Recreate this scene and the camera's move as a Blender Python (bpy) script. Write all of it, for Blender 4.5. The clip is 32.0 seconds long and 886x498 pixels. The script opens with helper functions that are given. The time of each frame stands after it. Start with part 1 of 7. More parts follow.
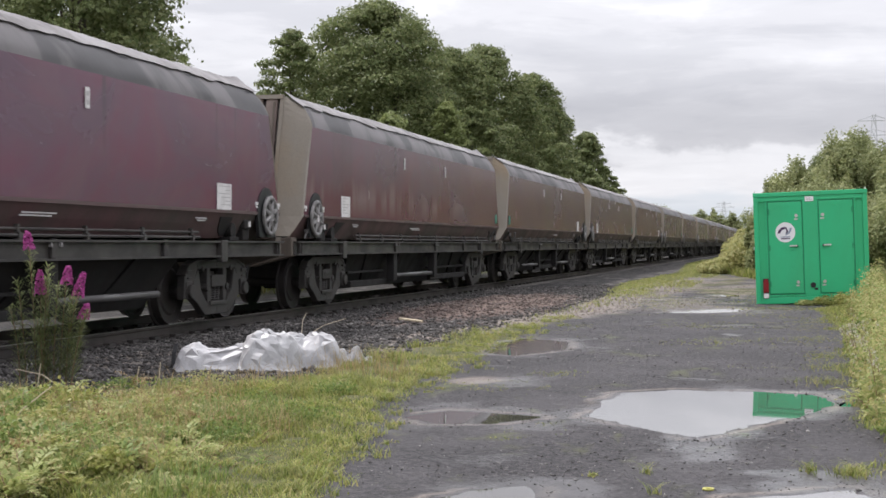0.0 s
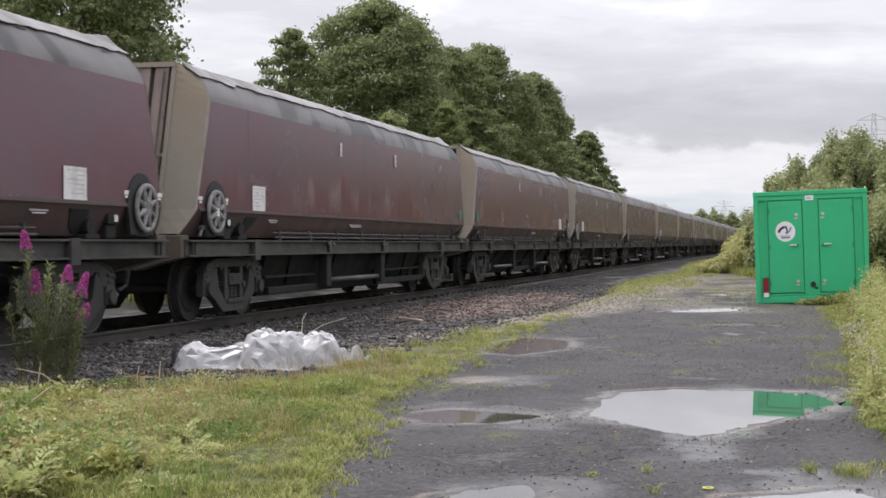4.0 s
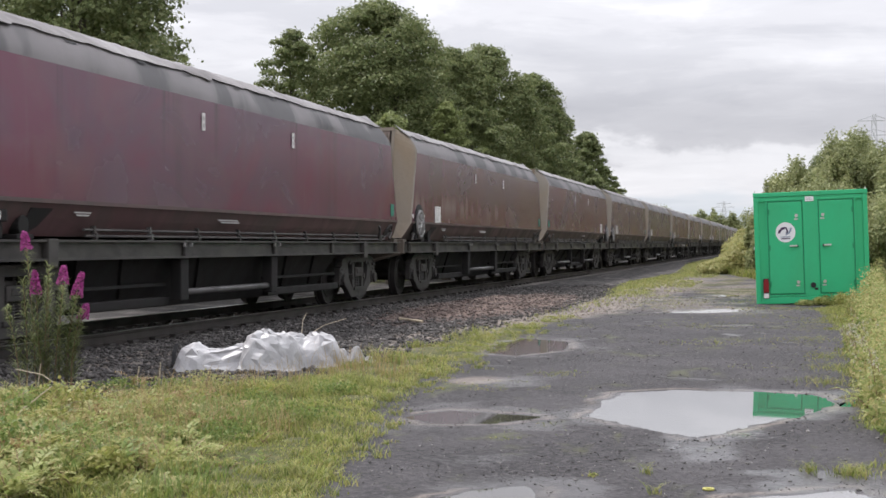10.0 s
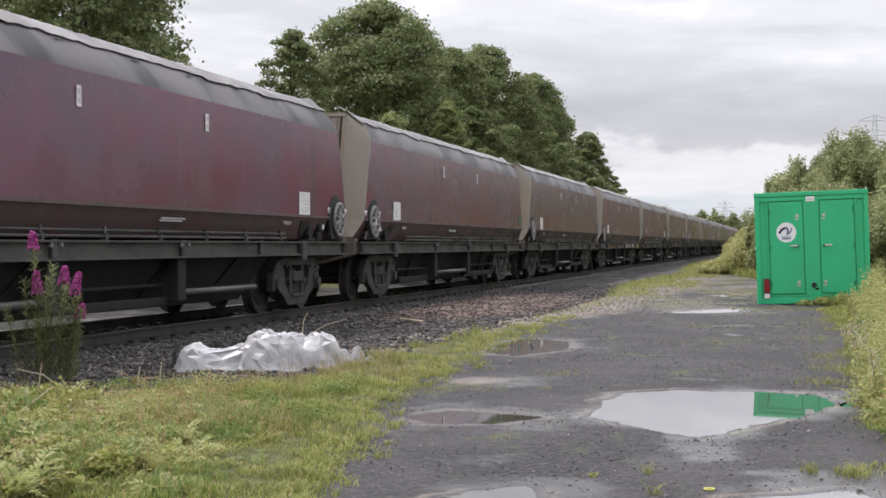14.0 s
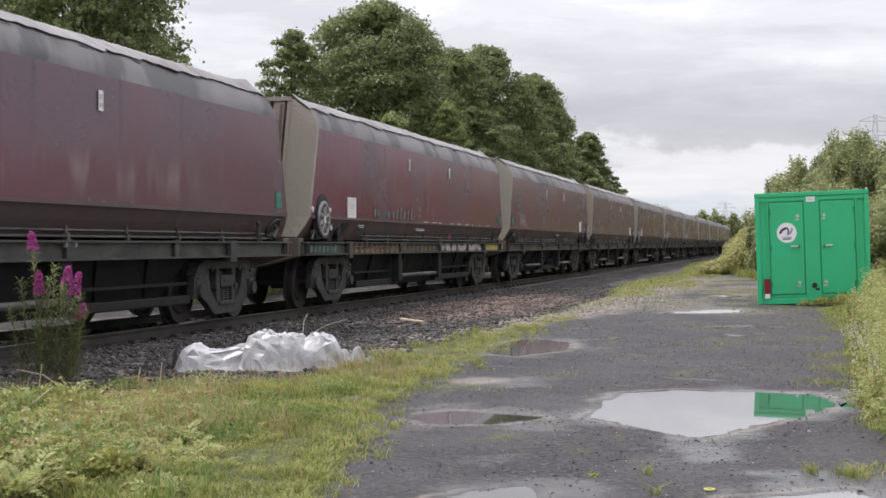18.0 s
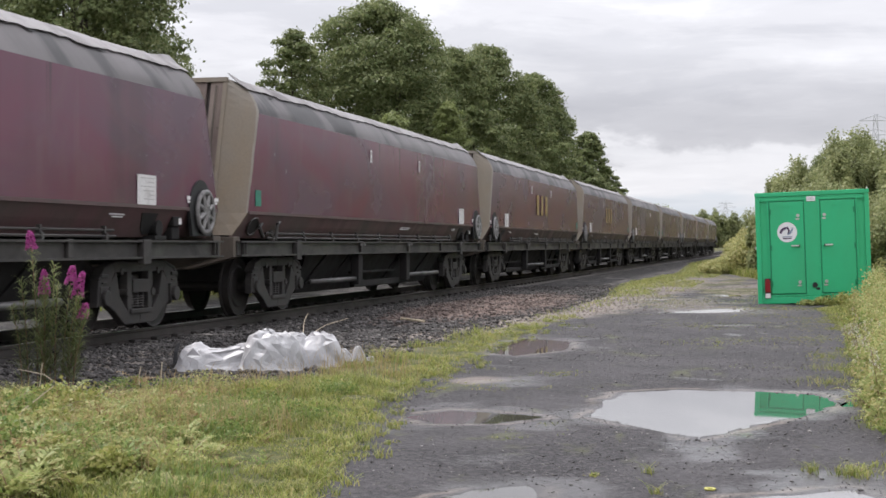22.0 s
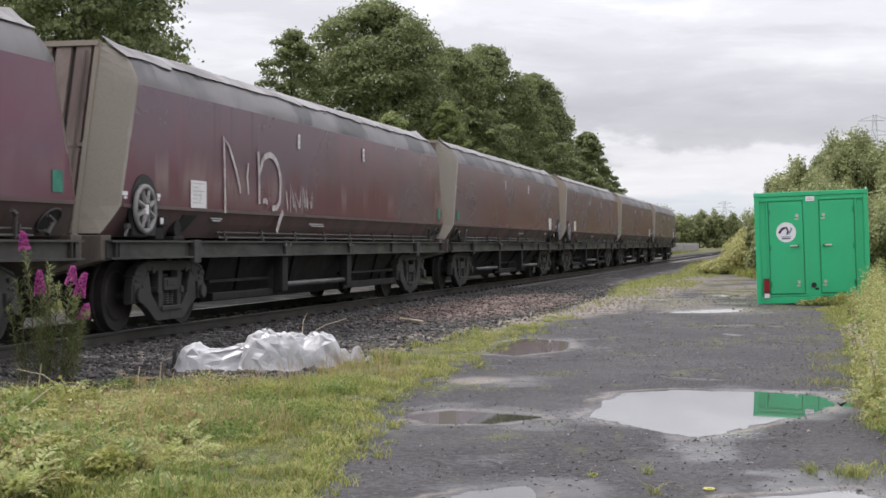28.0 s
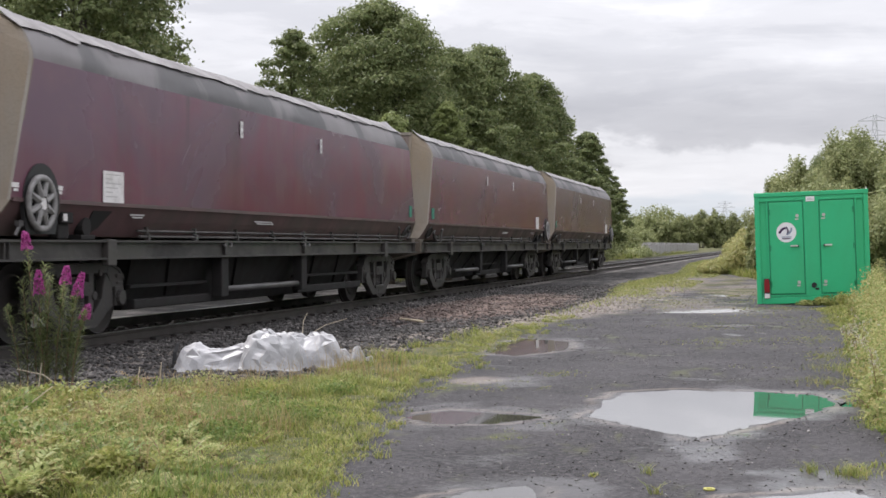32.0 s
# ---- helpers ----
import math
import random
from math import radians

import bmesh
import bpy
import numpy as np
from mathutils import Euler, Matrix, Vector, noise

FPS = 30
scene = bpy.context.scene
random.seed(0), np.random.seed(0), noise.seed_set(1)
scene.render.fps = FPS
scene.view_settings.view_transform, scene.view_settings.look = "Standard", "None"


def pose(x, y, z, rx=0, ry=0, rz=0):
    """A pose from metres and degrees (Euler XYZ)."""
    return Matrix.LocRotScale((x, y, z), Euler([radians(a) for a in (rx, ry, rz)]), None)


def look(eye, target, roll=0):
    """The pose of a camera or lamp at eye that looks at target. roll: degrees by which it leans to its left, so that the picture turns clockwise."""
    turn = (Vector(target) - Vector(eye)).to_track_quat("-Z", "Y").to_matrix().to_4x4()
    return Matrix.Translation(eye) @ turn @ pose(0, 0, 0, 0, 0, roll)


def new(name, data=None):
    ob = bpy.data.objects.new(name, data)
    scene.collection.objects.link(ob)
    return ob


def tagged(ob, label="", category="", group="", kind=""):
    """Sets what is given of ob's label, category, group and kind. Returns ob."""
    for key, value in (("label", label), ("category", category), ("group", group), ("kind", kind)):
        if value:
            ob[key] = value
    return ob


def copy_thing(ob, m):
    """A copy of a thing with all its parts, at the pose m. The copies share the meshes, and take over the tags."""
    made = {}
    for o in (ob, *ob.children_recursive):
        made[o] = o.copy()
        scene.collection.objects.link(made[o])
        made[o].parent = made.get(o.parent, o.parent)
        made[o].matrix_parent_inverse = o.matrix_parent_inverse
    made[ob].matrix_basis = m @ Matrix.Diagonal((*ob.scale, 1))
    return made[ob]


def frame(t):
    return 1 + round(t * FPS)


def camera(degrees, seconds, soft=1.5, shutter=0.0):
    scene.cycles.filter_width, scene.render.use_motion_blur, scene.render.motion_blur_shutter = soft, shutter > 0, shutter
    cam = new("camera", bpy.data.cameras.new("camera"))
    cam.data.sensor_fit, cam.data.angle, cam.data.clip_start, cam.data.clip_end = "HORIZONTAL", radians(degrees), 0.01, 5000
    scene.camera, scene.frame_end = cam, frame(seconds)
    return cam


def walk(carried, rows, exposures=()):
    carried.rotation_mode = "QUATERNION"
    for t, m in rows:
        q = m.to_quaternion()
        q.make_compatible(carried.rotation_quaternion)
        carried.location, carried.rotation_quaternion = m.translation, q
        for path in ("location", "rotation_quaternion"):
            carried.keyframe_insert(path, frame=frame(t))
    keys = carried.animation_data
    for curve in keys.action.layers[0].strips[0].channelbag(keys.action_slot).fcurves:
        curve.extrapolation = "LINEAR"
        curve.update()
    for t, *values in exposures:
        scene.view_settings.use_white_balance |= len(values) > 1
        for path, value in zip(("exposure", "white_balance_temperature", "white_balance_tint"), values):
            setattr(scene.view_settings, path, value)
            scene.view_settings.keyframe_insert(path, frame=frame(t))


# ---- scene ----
# Plan: the track runs along +Y at X = -9.1, rail top at z = 0.09; the yard is z = 0; the camera stands at the origin.
SECONDS = 32.0
TRACK_X, RAIL_Z, WAGON_L = -9.1, 0.09, 17.6
YAW, PITCH, DEG_PER_STEP = 13.475, -0.2247, 0.02247

cam = camera(34.18, SECONDS, soft=1.6, shutter=0.12)


def cam_pose(dx, dy):
    return pose(0, 0, 1.2, 90 + PITCH + DEG_PER_STEP * dy, 0, YAW + DEG_PER_STEP * dx)


walk(cam, [
    (0.0, cam_pose(0, 1.7)), (2.0, cam_pose(0, 1.6)), (3.0, cam_pose(0, 0.3)), (8.0, cam_pose(0, 0.2)),
    (9.0, cam_pose(0, 1.5)), (10.0, cam_pose(0.2, 1.7)), (11.0, cam_pose(1.3, 2.9)), (13.0, cam_pose(1.5, 2.7)),
    (14.0, cam_pose(1.5, 1.9)), (17.0, cam_pose(1.5, 2.8)), (19.0, cam_pose(3, 1.9)), (23.0, cam_pose(2.8, 1.5)),
    (24.0, cam_pose(1.5, 1.6)), (28.0, cam_pose(1.2, 1.7)), (32.0, cam_pose(1.5, 1.8))],
     exposures=[(0.0, 0.08, 6320, 14), (32.0, 0.08, 6320, 14)])

# ---- world and sun ----
SUN_ELEV, SUN_ROT = 52.0, 66.0


def link(nt, a, b):
    nt.links.new(a, b)


def node(nt, kind, **values):
    n = nt.nodes.new(kind)
    for key, value in values.items():
        n.inputs[int(key[1:])].default_value = value
    return n


def ramp(nt, fac, stops, mode="LINEAR"):
    n = nt.nodes.new("ShaderNodeValToRGB")
    n.color_ramp.interpolation = mode
    els = n.color_ramp.elements
    els[0].position, els[0].color = stops[0][0], (*stops[0][1], 1)
    els[1].position, els[1].color = stops[-1][0], (*stops[-1][1], 1)
    for p, c in stops[1:-1]:
        e = els.new(p)
        e.color = (*c, 1)
    link(nt, fac, n.inputs[0])
    return n.outputs[0]


def math_node(nt, op, a, b=0.0, c=None):
    n = nt.nodes.new("ShaderNodeMath")
    n.operation = op
    for i, v in enumerate((a, b, c)):
        if v is None:
            continue
        if isinstance(v, (int, float)):
            n.inputs[i].default_value = v
        else:
            link(nt, v, n.inputs[i])
    return n.outputs[0]


def mix(nt, fac, a, b, mode="MIX"):
    n = nt.nodes.new("ShaderNodeMix")
    n.data_type, n.blend_type = "RGBA", mode
    for i, v in ((0, fac), (6, a), (7, b)):
        if isinstance(v, (int, float)):
            n.inputs[i].default_value = v
        elif isinstance(v, tuple):
            n.inputs[i].default_value = (*v, 1)
        else:
            link(nt, v, n.inputs[i])
    return n.outputs[2]


def build_world():
    world = bpy.data.worlds.new("world")
    scene.world = world
    world.use_nodes = True
    nt = world.node_tree
    nt.nodes.clear()
    out = node(nt, "ShaderNodeOutputWorld")
    back = node(nt, "ShaderNodeBackground")
    link(nt, back.outputs[0], out.inputs[0])
    sky = node(nt, "ShaderNodeTexSky")
    sky.sky_type, sky.sun_disc = "NISHITA", False
    sky.sun_elevation, sky.sun_rotation = radians(SUN_ELEV), radians(SUN_ROT)
    co = node(nt, "ShaderNodeTexCoord").outputs["Generated"]
    sep = node(nt, "ShaderNodeSeparateXYZ")
    link(nt, co, sep.inputs[0])
    z = math_node(nt, "MAXIMUM", sep.outputs[2], 0.0)
    # clouds lie on a plane overhead, so that they crowd together towards the horizon
    low = math_node(nt, "ADD", z, 0.09)
    px = math_node(nt, "DIVIDE", sep.outputs[0], low)
    py = math_node(nt, "DIVIDE", sep.outputs[1], low)
    com = node(nt, "ShaderNodeCombineXYZ")
    link(nt, px, com.inputs[0])
    link(nt, py, com.inputs[1])
    big = node(nt, "ShaderNodeTexNoise", _2=0.55, _3=6.0, _4=0.55, _8=0.6)
    link(nt, com.outputs[0], big.inputs[0])
    small = node(nt, "ShaderNodeTexNoise", _2=1.7, _3=7.0, _4=0.6, _8=0.4)
    link(nt, com.outputs[0], small.inputs[0])
    n = math_node(nt, "ADD", math_node(nt, "MULTIPLY", big.outputs[0], 0.62), math_node(nt, "MULTIPLY", small.outputs[0], 0.38))
    grey = ramp(nt, n, [(0.36, (0.52, 0.53, 0.56)), (0.45, (0.66, 0.665, 0.68)), (0.52, (0.80, 0.80, 0.805)), (0.62, (0.99, 0.99, 0.985))], "EASE")
    wide = node(nt, "ShaderNodeMapping")
    wide.inputs["Scale"].default_value = (1.0, 1.0, 3.2)
    link(nt, co, wide.inputs[0])
    puff = node(nt, "ShaderNodeTexNoise", _2=6.5, _3=6.0, _4=0.55, _8=0.5)
    link(nt, wide.outputs[0], puff.inputs[0])
    # banks of cloud low over the hills: a pale gap, a bright bank, a grey base above it
    zz = math_node(nt, "ADD", z, math_node(nt, "MULTIPLY", math_node(nt, "SUBTRACT", puff.outputs[0], 0.5), 0.075))
    bank = ramp(nt, zz, [(0.0, (0.86, 0.90, 0.94)), (0.022, (0.74, 0.84, 0.91)), (0.035, (0.84, 0.90, 0.94)), (0.046, (1.02, 1.02, 1.02)), (0.061, (0.95, 0.95, 0.95)),
                         (0.068, (0.54, 0.54, 0.56)), (0.090, (0.50, 0.50, 0.52)), (0.112, (0.66, 0.66, 0.67)), (0.135, (0.86, 0.86, 0.86)), (0.16, (0.70, 0.70, 0.71)), (0.3, (0.86, 0.86, 0.86))], "EASE")
    near = ramp(nt, z, [(0.08, (0, 0, 0)), (0.2, (1, 1, 1))])
    cloud = mix(nt, near, mix(nt, 0.30, bank, grey), grey)
    # an overcast sky is brighter overhead
    gain = math_node(nt, "ADD", math_node(nt, "MULTIPLY", z, ZENITH), 1.0)
    cloud = mix(nt, 1.0, cloud, gain, "MULTIPLY")
    tint = mix(nt, 1.0, sky.outputs[0], (0.09, 0.09, 0.09), "MULTIPLY")
    col = mix(nt, 0.9, tint, cloud)
    link(nt, col, back.inputs[0])
    back.inputs[1].default_value = SKY


SKY, ZENITH, SUN = 0.86, 2.3, 3.7
build_world()
sun = new("sun", bpy.data.lights.new("sun", "SUN"))
sun.data.energy, sun.data.angle, sun.data.color = SUN, radians(3), (1.0, 0.955, 0.90)
# light falls from beyond the train, through the gaps between the wagons
sun.matrix_world = look((0, 0, 60), (91.4, -40.7, 60 - 128))

# ---- materials ----


def principled(name, base=(0.5, 0.5, 0.5), rough=0.6, metal=0.0, spec=0.5):
    m = bpy.data.materials.new(name)
    m.use_nodes = True
    nt = m.node_tree
    b = nt.nodes["Principled BSDF"]
    b.inputs["Base Color"].default_value = (*base, 1)
    b.inputs["Roughness"].default_value = rough
    b.inputs["Metallic"].default_value = metal
    b.inputs["Specular IOR Level"].default_value = spec
    return m, nt, b


def coords(nt, which="Object", scale=(1, 1, 1), shift_random=False, tilt=0.0):
    co = node(nt, "ShaderNodeTexCoord").outputs[which]
    if tilt:
        turn = node(nt, "ShaderNodeMapping")
        turn.inputs["Rotation"].default_value = (tilt, 0, 0)
        link(nt, co, turn.inputs[0])
        co = turn.outputs[0]
    mp = node(nt, "ShaderNodeMapping")
    mp.inputs["Scale"].default_value = scale
    link(nt, co, mp.inputs[0])
    if shift_random:
        r = node(nt, "ShaderNodeObjectInfo").outputs["Random"]
        c = node(nt, "ShaderNodeCombineXYZ")
        for i, k in enumerate((91.0, 57.0, 13.0)):
            link(nt, math_node(nt, "MULTIPLY", r, k), c.inputs[i])
        link(nt, c.outputs[0], mp.inputs["Location"])
    return mp.outputs[0]


def noise_tex(nt, vec, scale, detail=4.0, rough=0.55, dist=0.0):
    n = node(nt, "ShaderNodeTexNoise", _2=scale, _3=detail, _4=rough, _8=dist)
    link(nt, vec, n.inputs[0])
    return n.outputs[0]


def bump(nt, b, height, strength=0.3, distance=0.02):
    n = node(nt, "ShaderNodeBump")
    n.inputs["Strength"].default_value = strength
    n.inputs["Distance"].default_value = distance
    link(nt, height, n.inputs["Height"])
    link(nt, n.outputs[0], b.inputs["Normal"])


def worn(name, base, dirt, rough=0.5, metal=0.0, amount=0.5, scale=1.5, streak=(1, 1, 0.2), grain=40.0, bumps=0.15, spec=0.5, fine=0.15):
    """Painted or bare surface with streaked dirt at two scales and a fine grain."""
    m, nt, b = principled(name, base, rough, metal, spec)
    v = coords(nt, "Object", streak, True)
    a = noise_tex(nt, v, scale, 5, 0.6, 0.4)
    v2 = coords(nt, "Object", (1, 1, 1), True)
    g = noise_tex(nt, v2, grain, 3, 0.6)
    lo, hi = 0.62 - 0.4 * amount, 0.75 - 0.25 * amount
    f = ramp(nt, a, [(lo, (0, 0, 0)), (hi + 0.08, (1, 1, 1))])
    c = mix(nt, f, base, dirt)
    dark = tuple(k * 0.55 for k in base)
    c = mix(nt, math_node(nt, "MULTIPLY", ramp(nt, g, [(0.45, (0, 0, 0)), (0.7, (1, 1, 1))]), fine * 2.0), c, dark)
    link(nt, c, b.inputs["Base Color"])
    link(nt, math_node(nt, "ADD", math_node(nt, "MULTIPLY", f, 0.25), rough), b.inputs["Roughness"])
    bump(nt, b, g, bumps, 0.004)
    return m


def leaf_material(name, cols, rough=0.5, through_light=0.3, patch=0.6):
    """Leaves: colour varies from leaf to leaf; some light passes through."""
    m, nt, b = principled(name, cols[0], rough, 0, 0.2)
    r = node(nt, "ShaderNodeNewGeometry").outputs["Random Per Island"]
    n = len(cols) - 1
    c = ramp(nt, r, [(i / n, k) for i, k in enumerate(cols)])
    v = coords(nt, "Object")
    big = noise_tex(nt, v, patch, 4, 0.6)
    c = mix(nt, math_node(nt, "MULTIPLY", ramp(nt, big, [(0.4, (0, 0, 0)), (0.65, (1, 1, 1))]), 0.45), c, cols[-1])
    link(nt, c, b.inputs["Base Color"])
    tr = node(nt, "ShaderNodeBsdfTranslucent")
    link(nt, c, tr.inputs[0])
    ms = node(nt, "ShaderNodeMixShader", _0=through_light)
    link(nt, b.outputs[0], ms.inputs[1])
    link(nt, tr.outputs[0], ms.inputs[2])
    link(nt, ms.outputs[0], nt.nodes["Material Output"].inputs[0])
    return m


def maroon_material():
    """Old maroon paint: faded, with pale washed runs, dust, darker patches and painted reflection streaks."""
    m, nt, b = principled("maroon_paint", (0.14, 0.04, 0.055), 0.5, 0, 0.36)
    runs = noise_tex(nt, coords(nt, "Object", (1, 1.0, 0.10), True), 2.2, 4, 0.55, 0.3)
    wide = noise_tex(nt, coords(nt, "Object", (1, 0.45, 0.7), True), 0.8, 5, 0.55, 0.8)
    soot = noise_tex(nt, coords(nt, "Object", (1, 1.0, 0.04), True), 0.75, 3, 0.5, 0.2)
    fine = noise_tex(nt, coords(nt, "Object", (1, 1, 1), True), 30, 4, 0.6)
    c = mix(nt, ramp(nt, wide, [(0.40, (0, 0, 0)), (0.60, (1, 1, 1))]), (0.160, 0.043, 0.082), (0.120, 0.062, 0.099))
    c = mix(nt, math_node(nt, "MULTIPLY", ramp(nt, runs, [(0.58, (0, 0, 0)), (0.72, (1, 1, 1))]), math_node(nt, "MULTIPLY", ramp(nt, wide, [(0.35, (1, 1, 1)), (0.6, (0, 0, 0))]), 0.28)), c, (0.24, 0.165, 0.160))
    c = mix(nt, math_node(nt, "MULTIPLY", ramp(nt, soot, [(0.32, (1, 1, 1)), (0.42, (0, 0, 0))]), 0.42), c, (0.046, 0.034, 0.038))
    c = mix(nt, math_node(nt, "MULTIPLY", ramp(nt, fine, [(0.5, (0, 0, 0)), (0.75, (1, 1, 1))]), 0.25), c, (0.10, 0.078, 0.070))
    chalk = noise_tex(nt, coords(nt, "Object", (1, 0.7, 1.0), True), 0.9, 5, 0.6, 1.0)
    c = mix(nt, math_node(nt, "MULTIPLY", ramp(nt, chalk, [(0.50, (0, 0, 0)), (0.68, (1, 1, 1))]), 0.45), c, (0.170, 0.084, 0.104))
    rnd = node(nt, "ShaderNodeObjectInfo").outputs["Random"]
    c = mix(nt, math_node(nt, "MULTIPLY", rnd, 0.58), c, (0.122, 0.083, 0.096))
    sep = node(nt, "ShaderNodeSeparateXYZ")
    link(nt, node(nt, "ShaderNodeTexCoord").outputs["Object"], sep.inputs[0])
    z = sep.outputs[2]
    # pale reflection streaks painted into the lower half of one redder stretch of side
    stretch = ramp(nt, noise_tex(nt, coords(nt, "Object", (0, 1, 0), True), 0.16, 1, 0.5), [(0.45, (0, 0, 0)), (0.52, (1, 1, 1))])
    reach = noise_tex(nt, coords(nt, "Object", (0, 1, 0.05), True), 1.6, 3, 0.6)
    under = math_node(nt, "SUBTRACT", math_node(nt, "ADD", math_node(nt, "MULTIPLY", reach, 1.1), 1.72), z)
    low = math_node(nt, "MULTIPLY", ramp(nt, under, [(0.0, (0, 0, 0)), (0.30, (1, 1, 1))]), stretch)
    reflection_streak = ramp(nt, noise_tex(nt, coords(nt, "Object", (0, 1, 0.16), True), 1.5, 3, 0.5, 0.5), [(0.50, (0, 0, 0)), (0.60, (1, 1, 1))])
    foot = ramp(nt, math_node(nt, "SUBTRACT", z, 1.6), [(0.0, (0, 0, 0)), (0.35, (1, 1, 1))])
    c = mix(nt, math_node(nt, "MULTIPLY", low, 0.45), c, (0.125, 0.024, 0.040))
    c = mix(nt, math_node(nt, "MULTIPLY", math_node(nt, "MULTIPLY", low, math_node(nt, "MULTIPLY", reflection_streak, foot)), math_node(nt, "MULTIPLY", ramp(nt, rnd, [(0.30, (0.25, 0.25, 0.25)), (0.6, (1, 1, 1))]), 0.62)), c, (0.255, 0.185, 0.190))
    # dark runs from the top edge
    drip = ramp(nt, noise_tex(nt, coords(nt, "Object", (0, 1, 0.02), True), 3.4, 3, 0.6), [(0.30, (1, 1, 1)), (0.37, (0, 0, 0))])
    high = ramp(nt, math_node(nt, "SUBTRACT", z, 2.1), [(0.0, (0, 0, 0)), (0.9, (1, 1, 1))])
    c = mix(nt, math_node(nt, "MULTIPLY", math_node(nt, "MULTIPLY", drip, high), 0.65), c, (0.040, 0.032, 0.036))
    link(nt, c, b.inputs["Base Color"])
    link(nt, math_node(nt, "ADD", math_node(nt, "MULTIPLY", wide, 0.30), 0.10), b.inputs["Roughness"])
    b.inputs["Sheen Weight"].default_value = 0.085
    b.inputs["Sheen Roughness"].default_value = 0.35
    b.inputs["Sheen Tint"].default_value = (0.16, 0.22, 0.06, 1)
    bump(nt, b, wide, 0.10, 0.03)
    return m


def top_sheet_material():
    """Bare grey sheet with broad slanting dark bands."""
    m, nt, b = principled("weathered_top_sheet", (0.2, 0.19, 0.19), 0.5)
    bands = noise_tex(nt, coords(nt, "Object", (0.4, 1.0, 0.30), True, 0.55), 0.85, 4, 0.5, 0.35)
    fine = noise_tex(nt, coords(nt, "Object", (1, 1, 1), True), 9, 5, 0.65)
    c = mix(nt, ramp(nt, bands, [(0.45, (0, 0, 0)), (0.50, (0.75, 0.75, 0.75)), (0.62, (1, 1, 1))]), (0.032, 0.030, 0.032), (0.165, 0.150, 0.153))
    c = mix(nt, math_node(nt, "MULTIPLY", fine, 0.4), c, (0.09, 0.083, 0.083))
    link(nt, c, b.inputs["Base Color"])
    bump(nt, b, bands, 0.5, 0.05)
    return m


MAROON = maroon_material()
MAROON_SKIRT = worn("maroon_skirt", (0.0984, 0.048, 0.0528), (0.072, 0.06, 0.0552), 0.45, 0, 0.6, 1.2, (1, 1, 0.4))
skirt = MAROON_SKIRT.node_tree.nodes["Principled BSDF"].inputs
skirt["Sheen Weight"].default_value, skirt["Sheen Roughness"].default_value, skirt["Sheen Tint"].default_value = 0.09, 0.35, (0.16, 0.22, 0.06, 1)
ROOF_GREY = top_sheet_material()
LIP_GREY = worn("worn_top_lip", (0.24, 0.228, 0.228), (0.11, 0.102, 0.104), 0.5, 0, 0.55, 1.1, (1, 1, 1))
TAN = worn("dusty_end_plate", (0.1994, 0.1758, 0.1467), (0.2184, 0.1602, 0.1008), 0.7, 0, 0.40, 0.45, (1, 1, 0.7))
EDGE_TAN = worn("rubbed_plate_edge", (0.26, 0.238, 0.21), (0.19, 0.165, 0.135), 0.65, 0, 0.5, 2.0, (1, 1, 0.5))
TAN_RED = worn("dusty_end_rib", (0.2185, 0.1725, 0.1495), (0.1092, 0.0805, 0.0759), 0.7, 0, 0.6, 1.2, (2, 2, 0.15))
# near-black colour deepens the shade between the end ribs and inside the hopper
RIB_GAP_SHADE = worn("end_rib_gap_shade", (0.022, 0.016, 0.016), (0.05, 0.034, 0.03), 0.7, 0, 0.4, 2.0)
SOLEBAR = worn("grimy_underframe_paint", (0.0552, 0.0492, 0.0456), (0.0264, 0.024, 0.024), 0.5, 0, 0.55, 2.2, (1, 0.5, 1))
HEADSTOCK = worn("dusty_headstock", (0.1127, 0.092, 0.0736), (0.06325, 0.0529, 0.046), 0.7, 0, 0.55, 2.0)
GRIME = worn("black_underframe_grime", (0.01553, 0.01485, 0.01485), (0.02835, 0.0243, 0.0243), 0.65, 0, 0.5, 2.5, (1, 1, 1), spec=0.25)
BOGIE = worn("grimy_cast_steel", (0.0375, 0.03438, 0.03375), (0.07, 0.0625, 0.0575), 0.55, 0.0, 0.5, 5.0, (1, 1, 1), bumps=0.3, spec=0.35)
STEEL_WHEEL = worn("dark_wheel_steel", (0.0288, 0.0258, 0.0252), (0.0504, 0.0432, 0.0396), 0.5, 0.2, 0.5, 4.0, (1, 1, 1), spec=0.3)
PIPE = worn("grey_pipe", (0.115, 0.110, 0.110), (0.04, 0.038, 0.037), 0.4, 0.2, 0.5, 3.0, (1, 0.3, 1))
WHEEL_GREY = worn("hand_wheel_paint", (0.235, 0.228, 0.226), (0.10, 0.094, 0.093), 0.5, 0, 0.45, 8.0, (1, 1, 1))
WHITE_PLATE = worn("white_data_panel", (0.72, 0.70, 0.70), (0.52, 0.50, 0.49), 0.5, 0, 0.4, 6.0, (1, 1, 1))
GREEN_TAG = worn("green_tag", (0.03, 0.22, 0.15), (0.04, 0.14, 0.10), 0.6, 0, 0.5, 6.0, (1, 1, 1))
GREY_INK = principled("grey_ink", (0.40, 0.385, 0.385), 0.7)[0]
GOLD = worn("faded_gold_paint", (0.36, 0.26, 0.09), (0.20, 0.14, 0.07), 0.5, 0, 0.5, 5.0, (1, 1, 1))
SPRAY_WHITE = worn("white_spray_paint", (0.52, 0.48, 0.48), (0.30, 0.22, 0.23), 0.5, 0, 0.5, 6.0, (1, 1, 1))
